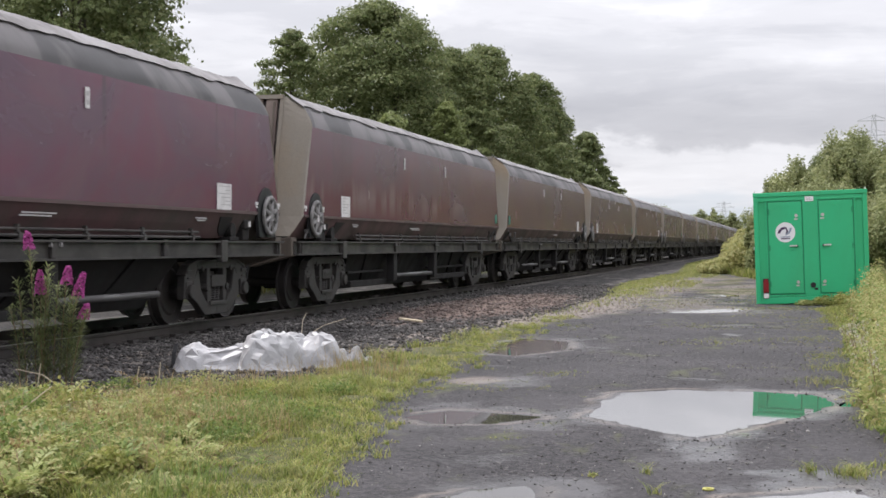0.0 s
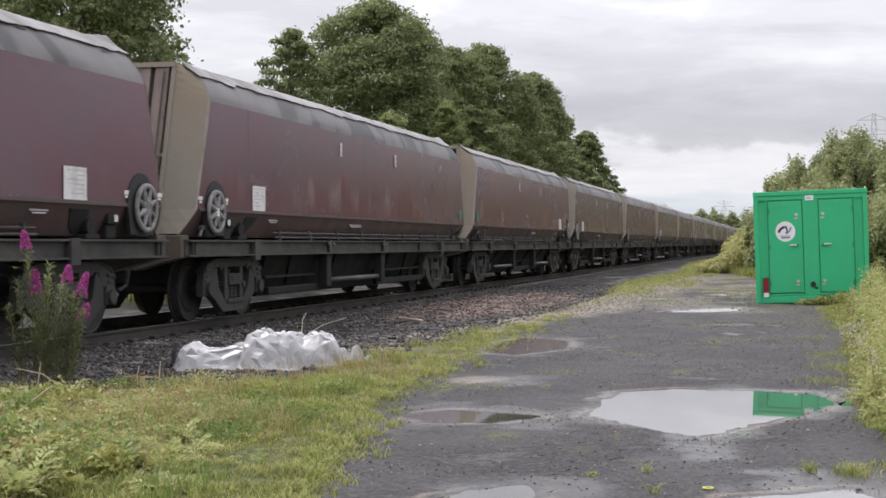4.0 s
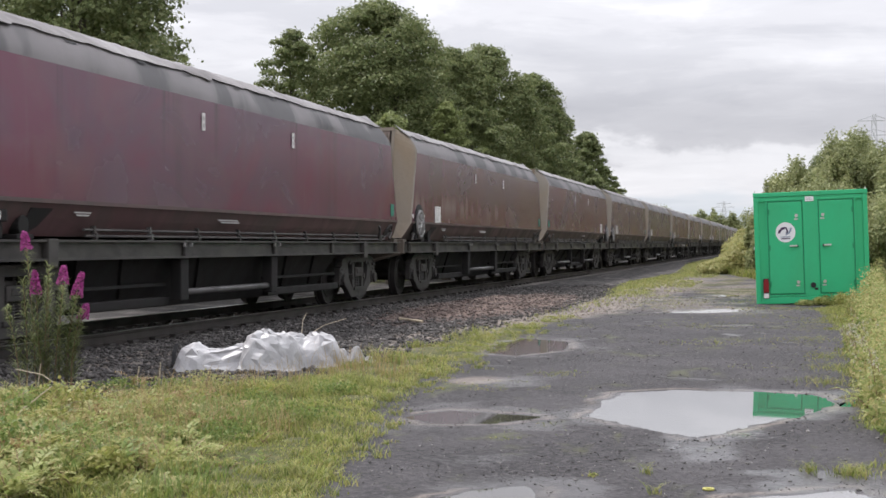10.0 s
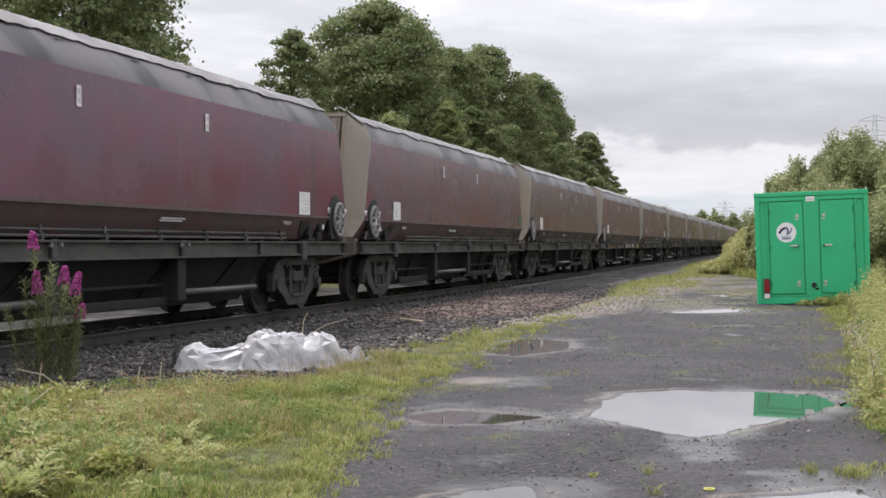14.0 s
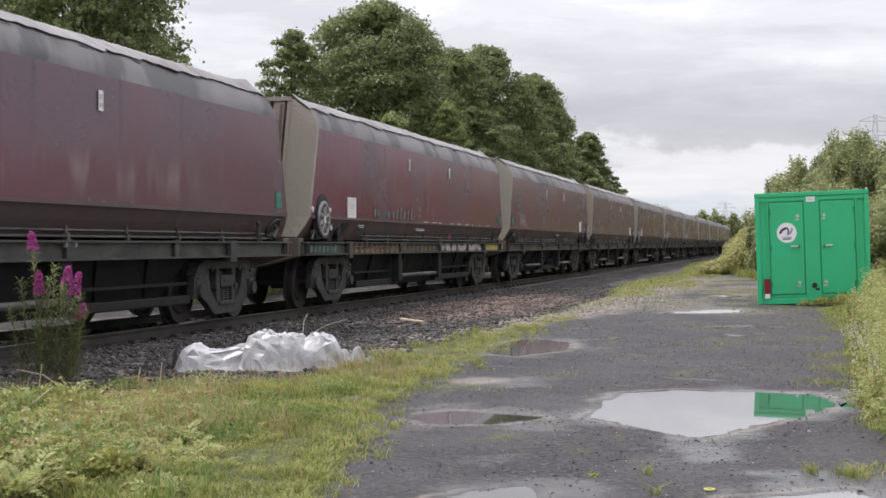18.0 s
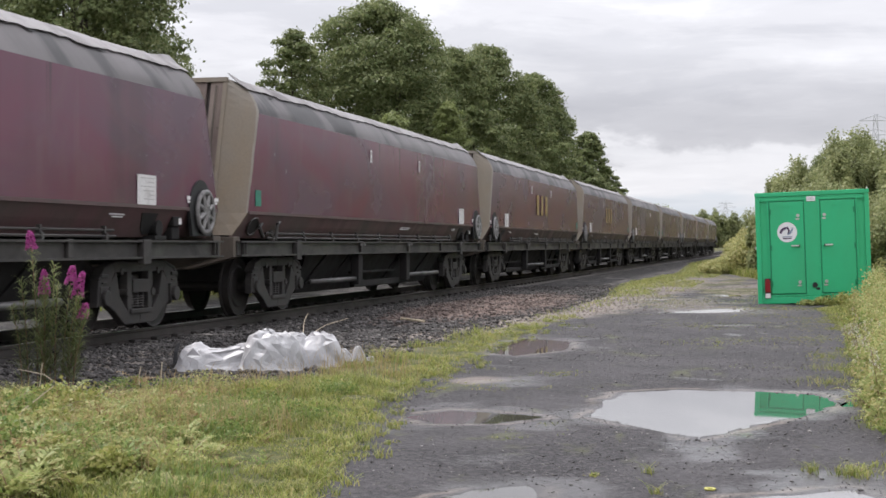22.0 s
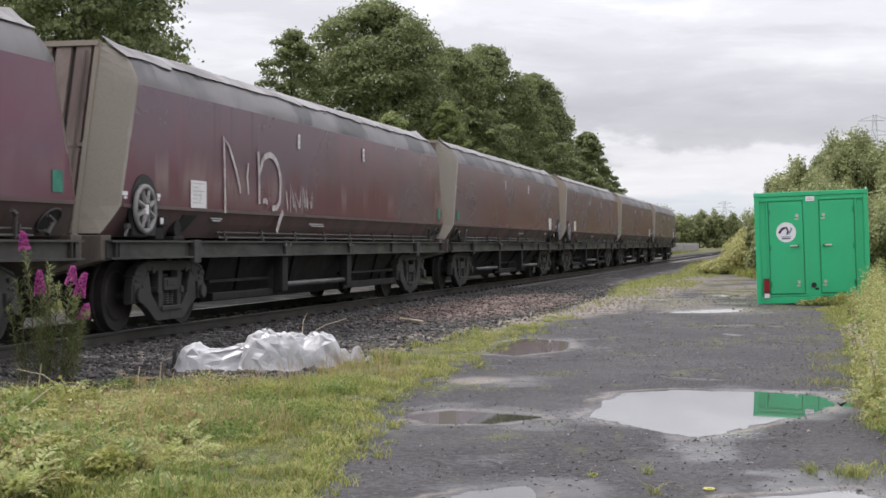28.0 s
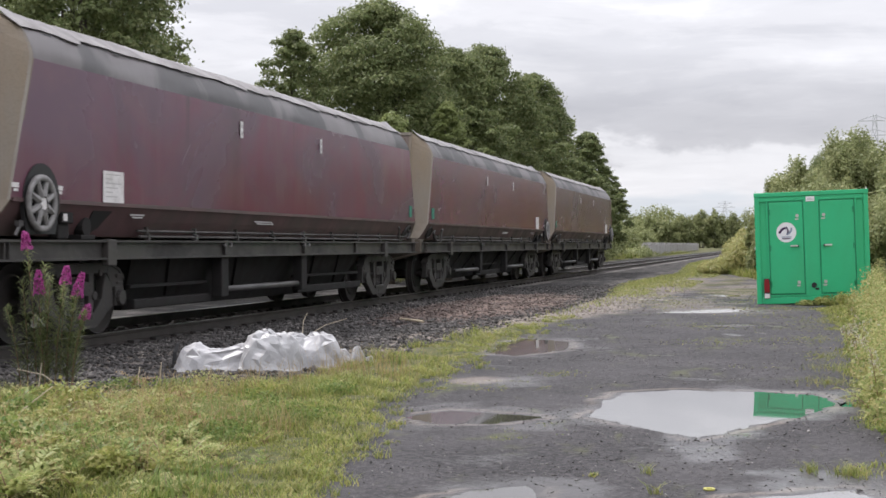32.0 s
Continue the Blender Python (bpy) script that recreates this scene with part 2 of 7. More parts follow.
SPRAY_FAINT = worn("faded_spray_paint", (0.19, 0.155, 0.165), (0.13, 0.10, 0.11), 0.5, 0, 0.5, 6.0, (1, 1, 1))
SPRAY_TEAL = worn("teal_spray_paint", (0.11, 0.25, 0.24), (0.10, 0.09, 0.09), 0.5, 0, 0.6, 4.0, (1, 1, 0.3))
SPRAY_PINK = worn("pink_spray_paint", (0.42, 0.05, 0.26), (0.2, 0.05, 0.12), 0.5, 0, 0.4, 6.0, (1, 1, 1))
SPRAY_ORANGE = worn("orange_spray_paint", (0.34, 0.16, 0.06), (0.12, 0.09, 0.07), 0.5, 0, 0.55, 6.0, (1, 1, 0.4))
SPRAY_YELLOW = worn("yellow_spray_paint", (0.50, 0.37, 0.08), (0.28, 0.2, 0.08), 0.5, 0, 0.4, 6.0, (1, 1, 1))
RAIL = worn("rusty_rail_steel", (0.045, 0.036, 0.032), (0.03, 0.026, 0.025), 0.6, 0.1, 0.5, 3.0, (1, 0.4, 1))
RAIL_TOP = principled("bright_rail_head", (0.34, 0.32, 0.31), 0.28, 0.8)[0]
SLEEPER = worn("stained_concrete", (0.20, 0.185, 0.17), (0.09, 0.08, 0.075), 0.85, 0, 0.5, 3.0, (1, 1, 1), bumps=0.4)
BOX_GREEN = worn("green_trailer_paint", (0.02912, 0.4816, 0.2106), (0.03696, 0.4256, 0.1848), 0.38, 0, 0.5, 1.3, (1, 1, 0.4), fine=0.06)
BOX_SEAM = principled("dark_green_seam", (0.014, 0.25, 0.11), 0.6)[0]
CHROME = principled("brushed_steel", (0.62, 0.62, 0.6), 0.3, 0.9)[0]
# rubber, and the shade painted into recesses and openings
BLACK = principled("black_rubber_and_shade", (0.015, 0.015, 0.016), 0.6)[0]
LAMP_RED = principled("red_lamp_lens", (0.22, 0.010, 0.014), 0.2)[0]
LAMP_CLEAR = principled("clear_lamp_lens", (0.75, 0.72, 0.70), 0.2)[0]
LOGO_WHITE = principled("white_roundel", (0.80, 0.80, 0.82), 0.4)[0]
LOGO_DARK = principled("purple_black_swoosh", (0.05, 0.02, 0.07), 0.4)[0]
LOGO_GREY = principled("grey_blue_stroke", (0.25, 0.30, 0.40), 0.4)[0]


def fabric_material(name, light, dark, rough):
    m, nt, b = principled(name, light, rough)
    v = coords(nt, "Object")
    a = noise_tex(nt, v, 4, 5, 0.6)
    w = noise_tex(nt, v, 120, 2, 0.5)
    c = mix(nt, ramp(nt, a, [(0.42, (0, 0, 0)), (0.68, (1, 1, 1))]), light, dark)
    link(nt, c, b.inputs["Base Color"])
    fold = math_node(nt, "ABSOLUTE", math_node(nt, "SUBTRACT", noise_tex(nt, coords(nt, "Object", (1.0, 1.0, 0.6)), 9, 3, 0.55, 0.8), 0.5))
    h = math_node(nt, "ADD", math_node(nt, "MULTIPLY", w, 0.05), math_node(nt, "MULTIPLY", fold, -1.2))
    bump(nt, b, h, 0.35, 0.02)
    return m


FABRIC = fabric_material("woven_plastic", (0.40, 0.398, 0.41), (0.29, 0.286, 0.295), 0.5)
FILM = fabric_material("cloudy_plastic_film", (0.40, 0.40, 0.41), (0.27, 0.267, 0.27), 0.32)
STRAP = principled("black_strap", (0.012, 0.012, 0.014), 0.8)[0]

# ---- mesh tools ----


class Geo:
    """Vertices and faces of one mesh."""

    def __init__(self):
        self.v, self.f = [], []

    def add(self, verts, faces):
        n = len(self.v)
        self.v += [tuple(p) for p in verts]
        self.f += [tuple(i + n for i in q) for q in faces]
        return self

    def box(self, x0, x1, y0, y1, z0, z1):
        v = [(x, y, z) for z in (z0, z1) for y in (y0, y1) for x in (x0, x1)]
        return self.add(v, [(0, 2, 3, 1), (4, 5, 7, 6), (0, 1, 5, 4), (2, 6, 7, 3), (0, 4, 6, 2), (1, 3, 7, 5)])

    def tube(self, p0, p1, r0, r1=None, n=10, caps=True):
        r1 = r0 if r1 is None else r1
        p0, p1 = Vector(p0), Vector(p1)
        d = (p1 - p0).normalized()
        a = d.orthogonal().normalized()
        b = d.cross(a)
        v = []
        for p, r in ((p0, r0), (p1, r1)):
            v += [p + (a * math.cos(2 * math.pi * i / n) + b * math.sin(2 * math.pi * i / n)) * r for i in range(n)]
        f = [(i, (i + 1) % n, n + (i + 1) % n, n + i) for i in range(n)]
        if caps:
            f += [tuple(range(n - 1, -1, -1)), tuple(range(n, 2 * n))]
        return self.add(v, f)

    def pipe(self, points, radii, n=6):
        """One connected tube through points."""
        pts = [Vector(p) for p in points]
        a = (pts[1] - pts[0]).orthogonal().normalized()
        v, f = [], []
        for i, p in enumerate(pts):
            d = (pts[min(i + 1, len(pts) - 1)] - pts[max(i - 1, 0)]).normalized()
            a = (a - d * a.dot(d)).normalized()
            b = d.cross(a)
            v += [p + (a * math.cos(2 * math.pi * k / n) + b * math.sin(2 * math.pi * k / n)) * radii[i] for k in range(n)]
        for i in range(len(pts) - 1):
            f += [(i * n + k, i * n + (k + 1) % n, (i + 1) * n + (k + 1) % n, (i + 1) * n + k) for k in range(n)]
        f += [tuple(range(n - 1, -1, -1)), tuple(range((len(pts) - 1) * n, len(pts) * n))]
        return self.add(v, f)

    def lathe(self, axis_x, profile, cy, cz, n=24):
        """Spin (x, r) pairs round an axis along X through (cy, cz)."""
        v = []
        for x, r in profile:
            v += [(axis_x + x, cy + r * math.cos(2 * math.pi * i / n), cz + r * math.sin(2 * math.pi * i / n)) for i in range(n)]
        f = []
        for k in range(len(profile) - 1):
            f += [(k * n + i, k * n + (i + 1) % n, (k + 1) * n + (i + 1) % n, (k + 1) * n + i) for i in range(n)]
        f += [tuple(range(n - 1, -1, -1)), tuple(range((len(profile) - 1) * n, len(profile) * n))]
        return self.add(v, f)

    def prism_x(self, poly, x0, x1):
        """A polygon in (y, z), thick from x0 to x1."""
        n = len(poly)
        v = [(x0, y, z) for y, z in poly] + [(x1, y, z) for y, z in poly]
        f = [tuple(range(n - 1, -1, -1)), tuple(range(n, 2 * n))] + [(i, (i + 1) % n, n + (i + 1) % n, n + i) for i in range(n)]
        return self.add(v, f)

    def prism_y(self, poly, y0, y1):
        """A polygon in (x, z), thick from y0 to y1."""
        n = len(poly)
        v = [(x, y0, z) for x, z in poly] + [(x, y1, z) for x, z in poly]
        f = [tuple(range(n)), tuple(range(2 * n - 1, n - 1, -1))] + [(i, n + i, n + (i + 1) % n, (i + 1) % n) for i in range(n)]
        return self.add(v, f)

    def sheet(self, rows, thick, normal):
        """A grid of points given a thickness along -normal."""
        a, b = len(rows), len(rows[0])
        nv = Vector(normal) * thick
        top = [Vector(p) for r in rows for p in r]
        v = top + [p - nv for p in top]
        f, o = [], a * b
        for i in range(a - 1):
            for j in range(b - 1):
                k = i * b + j
                f += [(k, k + 1, k + b + 1, k + b), (o + k, o + k + b, o + k + b + 1, o + k + 1)]
        edge = [j for j in range(b)] + [i * b + b - 1 for i in range(1, a)] + [(a - 1) * b + j for j in range(b - 2, -1, -1)] + [i * b for i in range(a - 2, 0, -1)]
        m = len(edge)
        f += [(edge[i], o + edge[i], o + edge[(i + 1) % m], edge[(i + 1) % m]) for i in range(m)]
        return self.add(v, f)

    def mesh(self, name, bevel=0.0, smooth=False):
        me = bpy.data.meshes.new(name)
        me.from_pydata(self.v, [], self.f)
        bm = bmesh.new()
        bm.from_mesh(me)
        bmesh.ops.recalc_face_normals(bm, faces=bm.faces)
        if bevel:
            es = [e for e in bm.edges if len(e.link_faces) == 2 and e.calc_face_angle(0) > 0.5]
            bmesh.ops.bevel(bm, geom=es, offset=bevel, segments=2, affect="EDGES", profile=0.6, clamp_overlap=True)
        for fc in bm.faces:
            fc.smooth = smooth
        bm.to_mesh(me)
        bm.free()
        return me


def part(name, geo, material, parent=None, label="", bevel=0.0, smooth=False):
    """One mesh object from geo (a Geo, or a mesh to share), under parent."""
    me = geo.mesh(name, bevel, smooth) if isinstance(geo, Geo) else geo
    if material and not me.materials:
        me.materials.append(material)
    ob = new(name, me)
    if parent:
        ob.parent = parent
    if label:
        tagged(ob, label)
    return ob


def bulk(name, verts, faces, material, smooth=False):
    """One object from arrays (stuff, leaves)."""
    me = bpy.data.meshes.new(name)
    verts = np.asarray(verts, dtype=np.float32)
    faces = np.asarray(faces, dtype=np.int32)
    k = faces.shape[1]
    me.vertices.add(len(verts))
    me.vertices.foreach_set("co", verts.ravel())
    me.loops.add(faces.size)
    me.loops.foreach_set("vertex_index", faces.ravel())
    me.polygons.add(len(faces))
    me.polygons.foreach_set("loop_start", np.arange(0, faces.size, k, dtype=np.int32))
    me.update(calc_edges=True)
    me.validate()
    if smooth:
        me.polygons.foreach_set("use_smooth", np.ones(len(faces), dtype=bool))
    me.materials.append(material)
    return new(name, me)


def empty(name, m=None):
    ob = new(name)
    ob.empty_display_size = 0.2
    if m is not None:
        ob.matrix_basis = m
    return ob


# ---- the hopper wagon ----
# Wagon space: X across, towards the yard; Y along the track, the hand-wheel end at -Y; z = 0 on the rail.
HALF_W = 1.33
CURVE = [(1.33, 3.08), (1.3292, 3.0835), (1.318, 3.13), (1.28, 3.22), (1.20, 3.345), (1.104, 3.4555), (1.10, 3.46)]


def side_len(z):
    return 8.23 - (z - 1.57) * 0.31 if z > 1.57 else 8.23 + (1.57 - z) * 0.6


def end_len(z):
    return 8.44 - (z - 1.25) * 0.26


WHEEL_RADIUS, AXLE, PIVOT = 0.46, 1.0, 6.28


def wheelset_mesh():
    g = Geo()
    for s in (-1, 1):
        prof = [(0.0, 0.09), (0.0, 0.30), (0.02, 0.33), (0.01, 0.43), (0.0, 0.448), (0.065, 0.46), (0.10, 0.464), (0.11, 0.49), (0.135, 0.495),
                (0.135, 0.43), (0.10, 0.40), (0.10, 0.16), (0.14, 0.09)]
        g.lathe(s * 0.815, [(-s * x, r) for x, r in prof], 0, 0, 32)
    g.tube((-1.08, 0, 0), (1.08, 0, 0), 0.075, n=14)
    for s in (-1, 1):
        for i in range(3):
            a = 2 * math.pi * i / 3
            g.tube((s * 1.08, 0.05 * math.cos(a), 0.05 * math.sin(a)), (s * 1.095, 0.05 * math.cos(a), 0.05 * math.sin(a)), 0.014, n=6)
    return g.mesh("wheelset", smooth=False)


def side_frame_mesh():
    """Cast side frame with its pedestals, windows and spring shelf, in (y, z)."""
    g = Geo()
    quads = []
    for s in (-1, 1):
        quads += [[(0.0, 0.88), (s * 0.74, 0.88), (s * 0.70, 0.765), (0.0, 0.765)],
                  [(s * 0.74, 0.88), (s * 1.00, 0.81), (s * 1.13, 0.68), (s * 1.15, 0.56), (s * 0.84, 0.59), (s * 0.70, 0.765)],
                  [(s * 1.05, 0.58), (s * 1.15, 0.58), (s * 1.17, 0.35), (s * 1.08, 0.38)],
                  [(s * 0.66, 0.77), (s * 0.84, 0.62), (s * 0.86, 0.36), (s * 0.72, 0.29), (s * 0.56, 0.44)],
                  [(s * 0.56, 0.46), (s * 0.72, 0.30), (s * 0.43, 0.11), (s * 0.32, 0.25)],
                  [(s * 0.35, 0.26), (s * 0.43, 0.11), (0.0, 0.11), (0.0, 0.24)],
                  [(s * 0.24, 0.77), (s * 0.36, 0.77), (s * 0.37, 0.45), (s * 0.34, 0.24), (s * 0.23, 0.24)]]
    for q in quads:
        g.prism_x(q, -0.055, 0.055)
    for s in (-1, 1):
        g.tube((-0.075, s * 0.36, 0.50), (0.075, s * 0.36, 0.50), 0.055, n=12).tube((-0.07, s * 0.52, 0.77), (0.07, s * 0.52, 0.77), 0.045, n=10)
        g.box(-0.08, 0.08, s * 0.92, s * 1.10, 0.70, 0.75)
        g.prism_x([(s * 0.0, 0.895), (s * 0.75, 0.895), (s * 1.02, 0.82), (s * 1.15, 0.69), (s * 1.12, 0.67), (s * 0.99, 0.79), (s * 0.74, 0.865), (s * 0.0, 0.865)], -0.07, 0.07)
        g.box(-0.075, 0.075, s * 0.94, s * 1.06, 0.63, 0.655)
    g.box(-0.085, 0.085, -0.30, 0.30, 0.24, 0.30)
    return g.mesh("side_frame", bevel=0.012)


def bogie_parts(wagon, y, meshes):
    g = Geo().box(-0.95, 0.95, -0.24, 0.24, 0.50, 0.72).box(-0.35, 0.35, -0.3, 0.3, 0.72, 0.82)
    for s in (-1, 1):
        g.box(s * 0.6, s * 0.9, -0.62, -0.5, 0.35, 0.5).box(s * 0.6, s * 0.9, 0.5, 0.62, 0.35, 0.5)
    bogie = part("bogie", meshes.setdefault("bolster", g.mesh("bolster", bevel=0.015)), BOGIE, wagon, "black three-piece cast steel bogie")
    bogie.location = (0, y, 0)
    for s in (-1, 1):
        ob = part("side_frame", meshes["side_frame"], BOGIE, bogie)
        ob.location = (s * 1.03, 0, 0)
        for e in (-0.15, 0.0, 0.15):
            ob = part("spring", meshes["spring"], BOGIE, bogie)
            ob.location = (s * 1.0, e, 0.3)
        ob = part("bolster_end", meshes["bolster_end"], BOGIE, bogie)
        ob.location = (s * 1.05, 0, 0.58)
        for e in (-1, 1):
            ob = part("axle_box", meshes["axle_box"], BOGIE, bogie)
            ob.location = (s * 1.03, e * AXLE, WHEEL_RADIUS)
    for e in (-1, 1):
        ob = part("wheelset", meshes["wheelset"], STEEL_WHEEL, bogie)
        ob.matrix_parent_inverse = Matrix.Translation((0, e * AXLE, WHEEL_RADIUS))
        WHEELSETS.append(ob)


WHEELSETS = []
MESHES = {}


def shared_meshes():
    MESHES["wheelset"] = wheelset_mesh()
    MESHES["side_frame"] = side_frame_mesh()
    g = Geo().lathe(0, [(0.0, 0.03)] + [(0.008 + 0.0155 * i, 0.065 if i % 2 else 0.052) for i in range(14)] + [(0.22, 0.03)], 0, 0, 12)
    g.v = [(c, b, a) for a, b, c in g.v]
    MESHES["spring"] = g.mesh("spring")
    MESHES["bolster_end"] = Geo().box(-0.05, 0.05, -0.22, 0.22, -0.08, 0.09).box(-0.045, 0.06, -0.13, 0.13, -0.02, 0.06).mesh("bolster_end", bevel=0.015)
    g = Geo().box(-0.07, 0.07, -0.11, 0.11, -0.1, 0.14)
    for s in (-1, 1):
        g.tube((s * 0.07, 0, 0), (s * 0.12, 0, 0), 0.1, 0.095, 14)
    MESHES["axle_box"] = g.mesh("axle_box", bevel=0.012)


def profile_sheet(points, y_near, y_far, n=24):
    """Rows of points from one end to the other; the ends follow the rake."""
    rows = []
    for x, z in points:
        a, b = -y_near(z), y_far(z)
        steps = [0.0, 0.0006] + [i / n for i in range(1, n)] + [0.9994, 1.0]
        rows.append([(x, a + (b - a) * q, z) for q in steps])
    return rows


def body_shell(w, rng, open_end, seen):
    for s in (-1, 1):
        # side sheet, pressed very slightly out of true
        pts = [(HALF_W, z) for z in (1.57, 1.574, 1.9, 2.3, 2.7, 3.076, 3.08)]
        rows = profile_sheet(pts, side_len, side_len, 40)
        rows = [[(s * (x + 0.007 * noise.noise((y * 0.9, z * 1.3, s * 3.0 + rng)) * (1.58 < z < 3.07)), y, z) for x, y, z in r] for r in rows]
        part("side_sheet", Geo().sheet(rows, 0.02, (s, 0, 0)), MAROON, w, smooth=True)
        part("seam_strip", Geo().sheet([[(s * (HALF_W + 0.018), -8.2 + 16.4 * i / 20, z) for i in range(21)] for z in (1.555, 1.60)], 0.018, (s, 0, 0)), MAROON_SKIRT, w)
        rows = profile_sheet([(1.12, 1.20), (1.24, 1.40), (HALF_W - 0.004, 1.565)], side_len, side_len, 12)
        rows = [[(s * x, y * 0.999, z) for x, y, z in r] for r in rows]
        part("lower_skirt", Geo().sheet(rows, 0.02, (s, 0, 0.2)), MAROON_SKIRT, w, "dark dusty maroon sloping skirt")
        rows = profile_sheet(CURVE, side_len, side_len, 64)
        # panels sag a little between the stays
        rows = [[(s * (x + d * 0.7), y, z + d * 0.7) for x, y, z in r for d in [(0.03 * noise.noise((y * 0.8, z * 2.0, rng)) + 0.012 * noise.noise((y * 2.6, z * 3.0, rng + 4))) * (3.1 < z < 3.45) * (abs(y) < 7.6)]] for r in rows]
        part("top_sheet", Geo().sheet(rows, 0.02, (s * 0.7, 0, 0.7)), ROOF_GREY, w, "weathered grey curved top sheet", smooth=True)
        # the battered lip, with a ragged lower edge
        n = 170
        low, mid, top = [], [], []
        for i in range(n + 1):
            y = -7.72 + 15.44 * i / n
            k = noise.noise((y * 1.1, s * 7.0, rng)) * 0.022 + noise.noise((y * 4.5, s * 7.0, rng + 9)) * 0.018
            k += 0.10 * max(0.0, noise.noise((y * 0.55, s * 3.0, rng + 2)) * ((y * 0.9 + 0.5 * noise.noise((y * 0.7, 1.0, rng))) % 1.0) - 0.05) - 0.012
            low.append((s * (1.155 + 1.3 * k), y, 3.440 - 1.3 * k))
            mid.append((s * 0.97, y, 3.565 + 0.010 * noise.noise((y * 0.8, 2.0, rng))))
            rise = 0.055 * max(0.0, (abs(y) - 7.2) / 0.5)
            top.append((s * 0.82, y * (1.0 + 0.02 * rise), rise + 3.645 + 0.014 * noise.noise((y * 0.6, 5.0, rng)) + 0.010 * noise.noise((y * 5, 5.0, rng))))
        part("top_lip", Geo().sheet([low, mid, top], 0.008, (s * 0.5, 0, 0.86)), LIP_GREY, w, "battered pale metal lip along the top")
        for i in range(9 if s == seen else 0):
            # tears under the lip
            y = -7.0 + 1.75 * i + 0.7 * noise.noise((i * 1.7, s * 2.0, rng))
            a, b = 0.10 + 0.16 * abs(noise.noise((i * 2.3, 1.0, rng))), 0.020 + 0.035 * abs(noise.noise((i * 3.1, 4.0, rng)))
            part("tear", Geo().add([(s * 1.150, y - a, 3.425), (s * 1.153, y + a * 0.9, 3.423), (s * (1.150 + b), y + a * 0.5, 3.425 - 1.15 * b), (s * (1.150 + 0.6 * b), y - 0.2 * a, 3.425 - 0.69 * b), (s * (1.150 + 0.9 * b), y - 0.6 * a, 3.425 - 1.03 * b)],
                                   [(0, 1, 2, 3, 4)]), BLACK, w)
        part("inner_sheet", Geo().sheet([[(s * 0.80, -7.7, 3.6), (s * 0.80, 7.7, 3.6)], [(s * 0.9, -7.3, 2.2), (s * 0.9, 7.3, 2.2)]], 0.02, (-s, 0, 0)), RIB_GAP_SHADE, w)
    part("hopper_floor", Geo().sheet([[(-0.95, -7.3, 2.2), (-0.95, 7.3, 2.2)], [(0.95, -7.3, 2.2), (0.95, 7.3, 2.2)]], 0.05, (0, 0, 1)), RIB_GAP_SHADE, w)
    outline = [(1.16, 1.24), (1.25, 1.40), (1.33, 1.57), (1.33, 2.1), (1.33, 2.6)] + CURVE + [(0.98, 3.54), (0.83, 3.61)]
    for e in (-1, 1):
        opened = open_end and e > 0
        top_z = 2.7 if opened else 3.5
        for s in (-1, 1):
            rows = [[(s * x, e * side_len(z) * 1.001, z), (s * (0.5 * x + 0.415), e * (0.4 * side_len(z) + 0.6 * end_len(z)), z), (s * 0.83, e * end_len(z), z)] for x, z in outline]
            part("corner_plate", Geo().sheet(rows, 0.03, (0, e, 0)), TAN, w, "buff dust-coated corner plate")
            part("worn_edge", Geo().sheet([[(s * (x + 0.004), e * (side_len(z) * 1.001 + 0.004), z), (s * (0.93 * x + 0.058), e * (0.915 * side_len(z) + 0.085 * end_len(z) + 0.006), z)] for x, z in outline[2:-2]], 0.006, (0, e, 0)), EDGE_TAN, w, "pale worn edge of the corner plate")
            part("drain_pipe", Geo().pipe([(s * 0.70, e * (end_len(z) + 0.035), z) for z in (1.3, 1.9, 2.5, 3.1, top_z)], [0.016] * 5, 6), HEADSTOCK, w)
            part("corner_edge", Geo().sheet([[(s * 0.80, e * (end_len(z) + 0.02), z), (s * 0.86, e * (end_len(z) + 0.012), z)] for z in (1.22, 2.0, 2.8, 3.62)], 0.03, (0, e, 0)), TAN, w)
            for z in (2.25, 2.85):
                part("bolt", Geo().tube((s * 0.78, e * (end_len(z) + 0.02), z), (s * 0.78, e * (end_len(z) + 0.045), z), 0.016, n=8), HEADSTOCK, w)
        top = 2.78 if opened else 3.58
        part("inner_end_sheet", Geo().sheet([[(-0.82, e * 7.2, 3.58), (0.82, e * 7.2, 3.58)], [(-0.82, e * 7.0, 1.9), (0.82, e * 7.0, 1.9)]], 0.03, (0, e, 0)), BLACK, w)
        part("end_backing", Geo().sheet([[(-0.82, e * (end_len(z) - 0.05), z), (0.82, e * (end_len(z) - 0.05), z)] for z in (1.22, top)], 0.03, (0, e, 0)), RIB_GAP_SHADE, w)
        for i in range(6):
            x0 = -0.80 + i * 0.27
            part("end_rib", Geo().sheet([[(x0, e * end_len(z), z), (x0 + 0.20, e * end_len(z), z)] for z in (1.24, top - 0.02)], 0.05, (0, e, 0)), TAN_RED, w)
        part("end_waist", Geo().sheet([[(-0.80, e * (end_len(z) + 0.012), z), (0.80, e * (end_len(z) + 0.012), z)] for z in (2.30, 2.345)], 0.03, (0, e, 0)), TAN_RED, w)
        part("end_cap_rail", Geo().sheet([[(-0.85, e * (end_len(z) + 0.03), z), (0.85, e * (end_len(z) + 0.03), z)] for z in (3.56, 3.63)], 0.08, (0, e, 0)), TAN, w)
